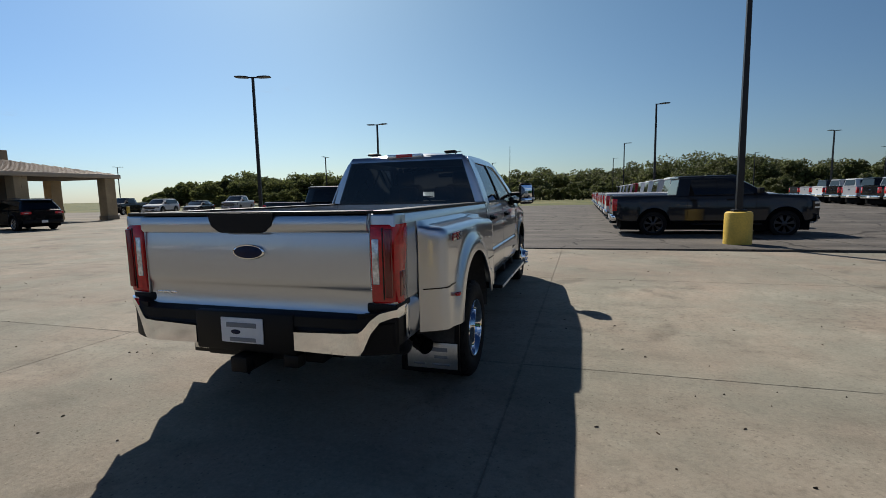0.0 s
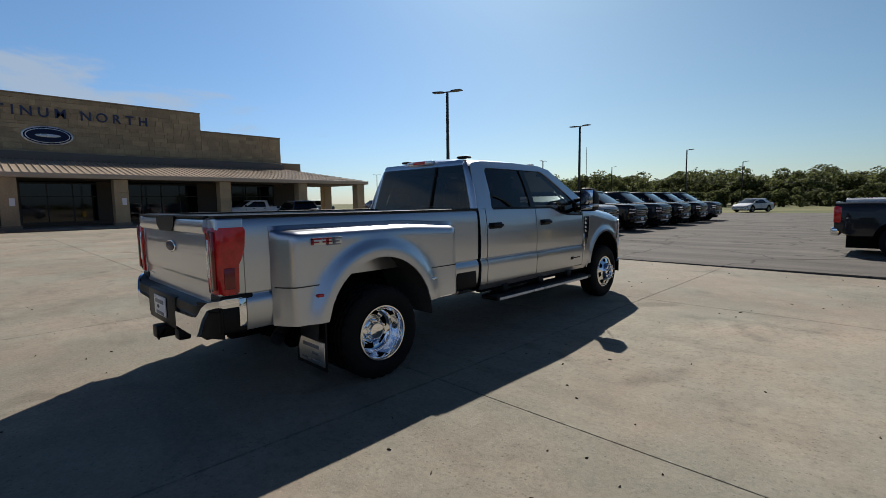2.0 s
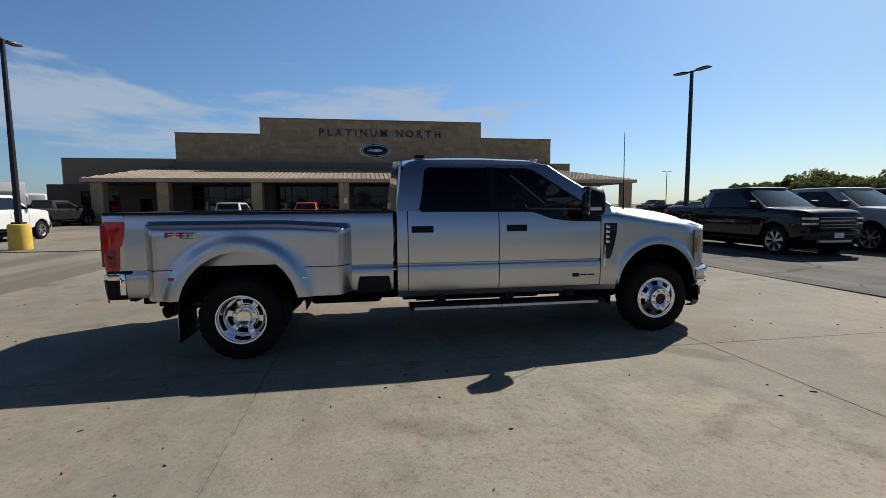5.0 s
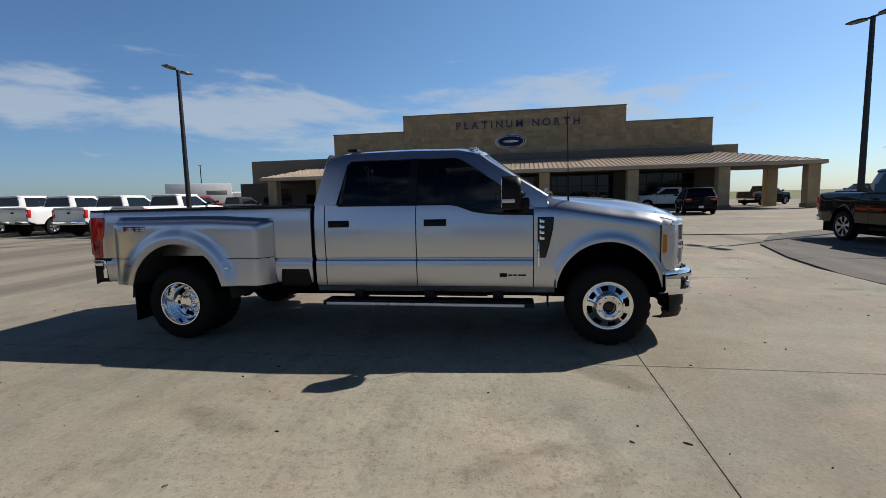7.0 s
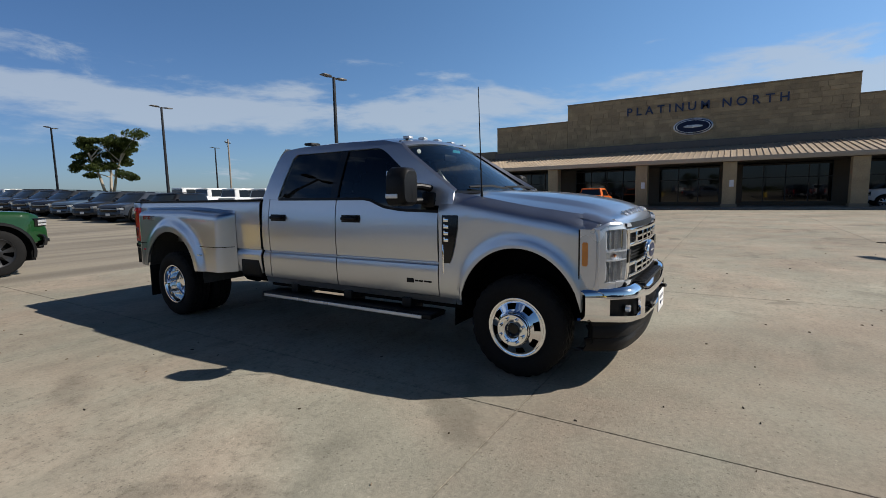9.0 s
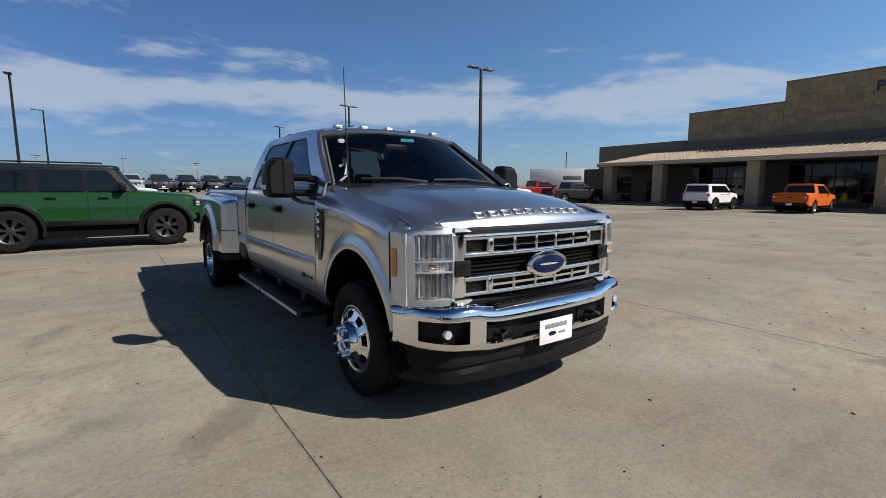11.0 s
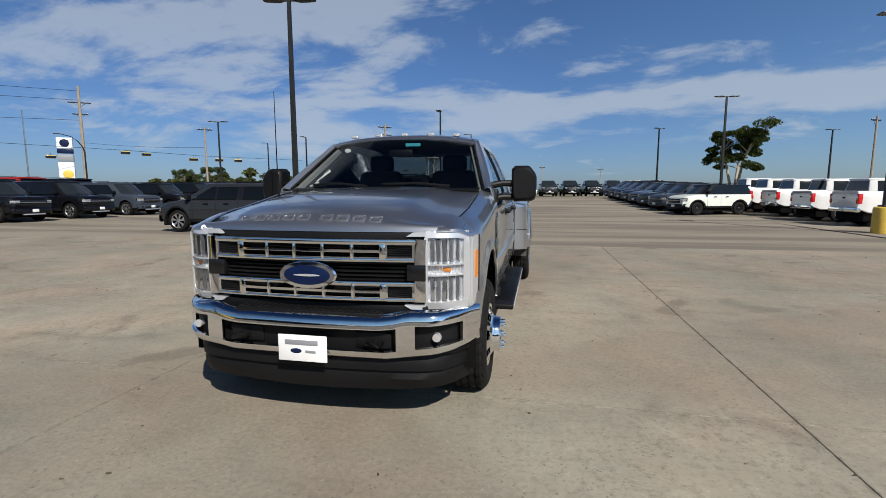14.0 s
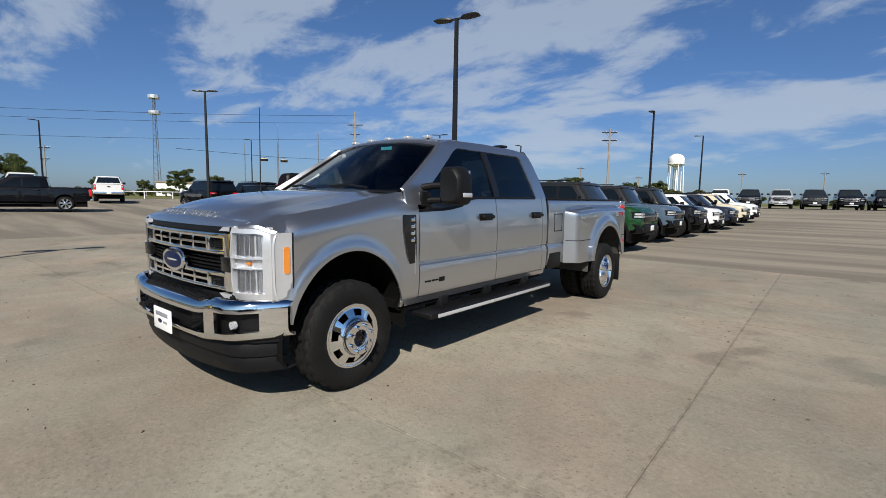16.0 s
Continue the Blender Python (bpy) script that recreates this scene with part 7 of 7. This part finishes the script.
def build_woods():
    rng = random.Random(5)
    def belt_of(name, near, far, bearings, top_of, n, label, clumps=9, size=.36):
        """Trees strewn over a band of bearings (degrees from north to east) and distances."""
        bm = bmesh.new()
        for k in range(n):
            a = radians(bearings[0] + (bearings[1] - bearings[0]) * (k + rng.uniform(-.5, .5)) / n)
            d = rng.uniform(near, far)
            x, y = d * math.sin(a), d * math.cos(a)
            z = lie(x, y) - .05
            h = (1.45 + d * math.tan(radians(top_of(math.degrees(a))))) * rng.uniform(.72, 1.04) - z
            tube(bm, [(x, y, z), (x + rng.uniform(-.4, .4), y, z + h * .6)], [.22, .08], 5)
            for _ in range(clumps):
                rad = h * rng.uniform(.14, .25)
                leaf_cloud(bm, rng, (x + rng.uniform(-.32, .32) * h, y + rng.uniform(-1.5, 1.5), z + h * rng.uniform(.12, .84)), (rad * 1.25, rad, rad * .8), 200, size)
        ob = part(name, bm, LEAF, smooth=0)
        tagged(ob, label, "woods", kind="stuff")
    tops = lambda a: float(np.interp(a, (-52, -48, -43, -36, -20, -5, 5, 9, 13.4, 18, 24, 40, 70), (.7, 2.5, 3.4, 3.2, 3.6, 3.3, 3.4, 4.1, 4.8, 4.0, 3.1, 2.8, 2.3)))
    belt_of("far_woods", 104, 128, (-51, 66), tops, 230, "dense green belt of broad-leaved trees beyond the lot")
    belt_of("far_thicket", 88, 100, (-40, 62), lambda a: tops(a) * .42, 130, "low green bushes in front of the woods", 5, .27)
    belt_of("far_scrub", 120, 170, (78, 214), lambda a: float(np.interp(a, (78, 110, 120, 127, 132, 140, 146, 152, 158, 163, 168, 172, 178, 214), (.5, .6, .8, 1.5, .8, 2.2, 2.5, 2.3, 2.4, 1.5, 1.9, .8, .5, .6))) * (1 + .15 * math.sin(a * 2.3)), 190, "scattered low trees along the road", 6, .55)


def tree(base, height, spread, seed, label):
    rng = random.Random(seed)
    ob = thing("tree", label, "tree", at=Matrix.Translation(base))
    bm = bmesh.new()
    tips = []
    for k in range(3):
        a = 2.1 * k + rng.uniform(-.3, .3)
        lean = spread * rng.uniform(.25, .5)
        p0, p1, p2 = Vector((.3 * math.cos(a), .3 * math.sin(a), 0)), Vector((lean * .5 * math.cos(a), lean * .5 * math.sin(a), height * .38)), Vector((lean * math.cos(a), lean * math.sin(a), height * .68))
        tube(bm, [p0, p1, p2], [height * .022, height * .016, height * .009], 7)
        for j in range(9):
            b = rng.uniform(0, 6.28)
            q = p1.lerp(p2, rng.uniform(-.1, 1))
            e = q + Vector((spread * rng.uniform(.25, .55) * math.cos(b), spread * rng.uniform(.25, .55) * math.sin(b), height * rng.uniform(-.06, .27)))
            tube(bm, [q, q.lerp(e, .5) + Vector((0, 0, .3)), e], [height * .009, height * .006, height * .003], 5)
            tips.append(e)
        tips.append(p2 + Vector((0, 0, height * .15)))
    part("trunk", bm, BARK, ob)
    bm = bmesh.new()
    for e in tips:
        rad = spread * rng.uniform(.10, .19)
        for _ in range(4):
            leaf_cloud(bm, rng, e + Vector((rng.gauss(0, rad * .5), rng.gauss(0, rad * .5), rng.gauss(0, rad * .35))), (rad, rad, rad * .6), 230, height * .018)
    part("crown", bm, LEAFDARK, ob, smooth=0)
    return ob


def build_far():
    tree((-40.5, -104, .9), 14.6, 7.6, 3, "tall open-crowned tree standing alone beyond the lot")
    for x, y, h, s in ((95.5, -11.6, 6.8, 4), (93, -3, 6.0, 13), (108.2, -41.4, 6.2, 5), (114.3, -52.7, 5.6, 6), (122.4, -30.1, 4.4, 8), (120, -38.1, 3.8, 9), (63.3, -73.0, 5.2, 16), (65.6, -84.0, 6.0, 17), (66.9, -95.4, 4.4, 18), (56.9, -90.0, 4.8, 19), (57.2, -135, 8.2, 12), (61.3, -200, 9, 14), (51, -200, 9, 15)):
        tree((x, y, .9), h, h * .62, s, "dark green round-crowned tree beside the road")
    # water tower
    tw = thing("water_tower", "white water tower with a dark painted mark, on legs", "water tower", at=Matrix.Translation((73.3, -322.5, 0)))
    bm = lathe(bmesh.new(), [(.001, 23.0), (1.9, 23.3), (4.2, 24.8), (4.75, 26.2), (4.7, 28.6), (3.9, 30.3), (2.1, 31.4), (.001, 31.8)], 32, m=Matrix.Rotation(radians(-90), 4, "Y"))
    part("tank", bm, WHITE, tw)
    for k in range(6):
        a = math.pi / 3 * k
        part("leg", tube(bmesh.new(), [(5.2 * math.cos(a), 5.2 * math.sin(a), 0), (4.3 * math.cos(a), 4.3 * math.sin(a), 25.5)], .26, 8), WHITE, tw)
    part("riser", tube(bmesh.new(), [(0, 0, 0), (0, 0, 25)], .9, 12), WHITE, tw)
    part("balcony", lathe(bmesh.new(), [(4.6, 25.2), (5.3, 25.2), (5.3, 25.4), (4.6, 25.4)], 32, m=Matrix.Rotation(radians(-90), 4, "Y")), WHITE, tw)
    # wooden utility poles
    def utility_pole(x, y, h, arms=1):
        ob = thing("utility_pole", "weathered wooden utility pole with a crossarm", "utility pole", "utility poles", at=pose(x, y, .8, 0, 0, 35))
        part("post", tube(bmesh.new(), [(0, 0, 0), (0, 0, h)], [.016 * h, .011 * h], 8), WOODPOLE, ob)
        for k in range(arms):
            z = h - (2.7 if h > 15 else .6) - (1.9 if h > 15 else 1.3) * k
            reach = 1.6 - .5 * k if h > 15 else 1.2
            part("crossarm", boxed(-reach, reach, -.16, -.04, z - .09, z + .09), POLE, ob)
            part("brace", tube(bmesh.new(), [(-reach * .55, -.1, z - .05), (0, -.14, z - .75), (reach * .55, -.1, z - .05)], .035, 5), POLE, ob)
            for dx in (-reach + .1, -reach * .5, reach * .5, reach - .1):
                part("insulator", lathe(bmesh.new(), [(.05, 0), (.07, .08), (.04, .18), (.001, .2)], 8, m=Matrix.Translation((dx, -.1, z + .09)) @ Matrix.Rotation(radians(-90), 4, "Y")), SILVERTRIM, ob)
        return ob
    for x, y, h, a in ((75, -63.5, 18.4, 2), (-48.5, -76.5, 11.4, 1), (25.2, -75.6, 12.4, 2), (55.6, -69.0, 12.0, 1), (62, -150, 12, 1), (46, -160, 9, 1), (-2, -170, 10, 1), (-22, -170, 9, 1), (18, -170, 10, 1), (118, -20, 10, 1), (140, -24, 9, 1)):
        utility_pole(x, y, h, a)
    # overhead lines sagging along the road
    for z, off in ((18.4, 0), (16.9, .8), (13.6, .3)):
        bm = bmesh.new()
        a, b = Vector((170, 60, z + .5)), Vector((75, -63.5, z))
        for p, q in ((a, b),):
            tube(bm, [p.lerp(q, k) - Vector((0, 0, 2.2 * 4 * k * (1 - k))) for k in steps(0, 1, 10)], .035, 4)
        tagged(part("power_line", bm, GLOSSBLACK), "thin black overhead line between poles", "cable")
    # traffic lights on a span wire
    bm = tube(bmesh.new(), [(88, -33, 9.6), (79, -47.2, 8.75), (66.0, -63.2, 8.4), (55.6, -69.0, 7.7), (44, -81, 7.6)], .04, 4)
    tagged(part("span_wire", bm, GLOSSBLACK), "black span wire carrying traffic lights", "cable")
    for x, y, z in ((80.0, -45.6, 7.9), (78.0, -48.5, 7.8), (66.0, -62.9, 7.75), (63.6, -64.6, 7.55), (73.9, -57.0, 6.8), (57.3, -67.9, 6.85), (54.2, -70.4, 6.85), (52.0, -72.6, 6.85)):
        t = thing("traffic_light", "yellow traffic light hung on a wire", "traffic light", "traffic lights", at=pose(x, y, z, 0, 0, 52))
        part("hanger", tube(bmesh.new(), [(0, 0, .5), (0, 0, .85)], .03, 5), GLOSSBLACK, t)
        part("housing", boxed(-.62, .62, -.2, .2, 0, .50, .04), YELLOW, t)
        part("visor", boxed(-.66, .66, .2, .26, .06, .42, .02), GLOSSBLACK, t)
    wire = [Vector((75, -63.5, 9.9)).lerp(Vector((55.6, -69.0, 9.2)), k) - Vector((0, 0, 1.2 * k * (1 - k))) for k in steps(0, 1, 10)]
    tagged(part("power_line", tube(bmesh.new(), wire, .03, 4), GLOSSBLACK), "thin black overhead line between poles", "cable")
    # road lamp with a bowed arm
    lamp = thing("street_lamp", "dark road lamp with a bowed arm", "street lamp", at=pose(62.5, -52.7, .8))
    part("post", tube(bmesh.new(), [(0, 0, 0), (0, 0, 6.4), (.12, .12, 7.1), (.45, .50, 7.9), (.95, 1.05, 8.5), (1.75, 1.95, 8.78)], [.12, .09, .08, .07, .06, .05], 8), POLE, lamp)
    part("head", boxed(-.35, .35, -.12, .12, -.06, .06, .03, m=Matrix.Translation((2.0, 2.2, 8.78)) @ Matrix.Rotation(radians(48), 4, "Z")), POLE, lamp)
    # steel lattice mast
    mast = thing("radio_mast", "grey lattice radio mast with antennas", "mast", at=pose(186, -64, .8))
    for dx, dy in ((-1, -.6), (1, -.6), (0, 1.1)):
        part("leg", tube(bmesh.new(), [(dx * 1.3, dy * 1.3, 0), (dx * .35, dy * .35, 36)], .12, 5), STEEL, mast)
    bm = bmesh.new()
    for k in range(18):
        z, f = 2 * k, 1.3 - .95 * k / 18
        tube(bm, [(-f, -.6 * f, z), (f, -.6 * f, z + 1), (0, 1.1 * f, z + 2), (-f, -.6 * f, z + 2)], .06, 4)
    part("bracing", bm, STEEL, mast)
    for z in (29, 34.5):
        part("antenna_ring", lathe(bmesh.new(), [(.6, z), (2.0, z), (2.0, z + 1.2), (.6, z + 1.2)], 10, m=Matrix.Rotation(radians(-90), 4, "Y")), SILVERTRIM, mast)
    for x, y, h in ((47.7, -28.9, 9.1), (92, -48, 11.5), (74, -53.5, 12.8), (110, -18, 9)):
        pm = thing("steel_mast", "slim grey steel mast", "mast", at=pose(x, y, .8))
        part("post", tube(bmesh.new(), [(0, 0, 0), (0, 0, h)], [.12, .06], 6), STEEL, pm)
    # roadside pylon sign
    sign = thing("pylon_sign", "tall roadside sign with blue, white and yellow panels", "sign", at=pose(83, -67, .8, 0, 0, 39))
    part("post", boxed(-.9, .9, -.25, .25, 0, 3.2), WHITE, sign)
    for z0, z1, m in ((8.6, 10.5, WHITE), (7.7, 8.5, BLUE), (6.3, 7.5, GREYPRINT), (3.0, 6.1, WHITE)):
        part("panel", boxed(-1.15, 1.15, -.3, .3, z0, z1, .03), m, sign)
    part("round_mark", ellipse_disc(bmesh.new(), 0, 9.55, .7, .7, .3, .05, 24, 1), BLUE, sign)
    part("yellow_mark", ellipse_disc(bmesh.new(), -.2, 4.0, .8, .75, .3, .05, 24, 1), YELLOW, sign)
    # low white buildings and a rail fence by the road
    for x, y, w, yaw, h in ((150, -60, 16, 30, 4), (118, -52, 7, 35, 3.2)):
        b = thing("roadside_building", "low white roadside building", "building", at=pose(x, y, .8, 0, 0, yaw))
        part("wall", boxed(-w / 2, w / 2, -4, 4, 0, h, .05), WHITE, b)
        part("roof", boxed(-w / 2 - .3, w / 2 + .3, -4.3, 4.3, h, h + .4, .05), STUCCO, b)
    fence = thing("rail_fence", "white pipe rail fence along the lot edge", "fence", at=pose(62, -16, .8, 0, 0, 70))
    for k in range(9):
        part("post", tube(bmesh.new(), [(-12 + 3 * k, 0, 0), (-12 + 3 * k, 0, .9)], .05, 6), WHITE, fence)
    part("rail", tube(bmesh.new(), [(-12, 0, .85), (12, 0, .85)], .05, 6), WHITE, fence)


build_ground()
build_lamps()
build_building()
build_parked()
build_woods()
build_far()
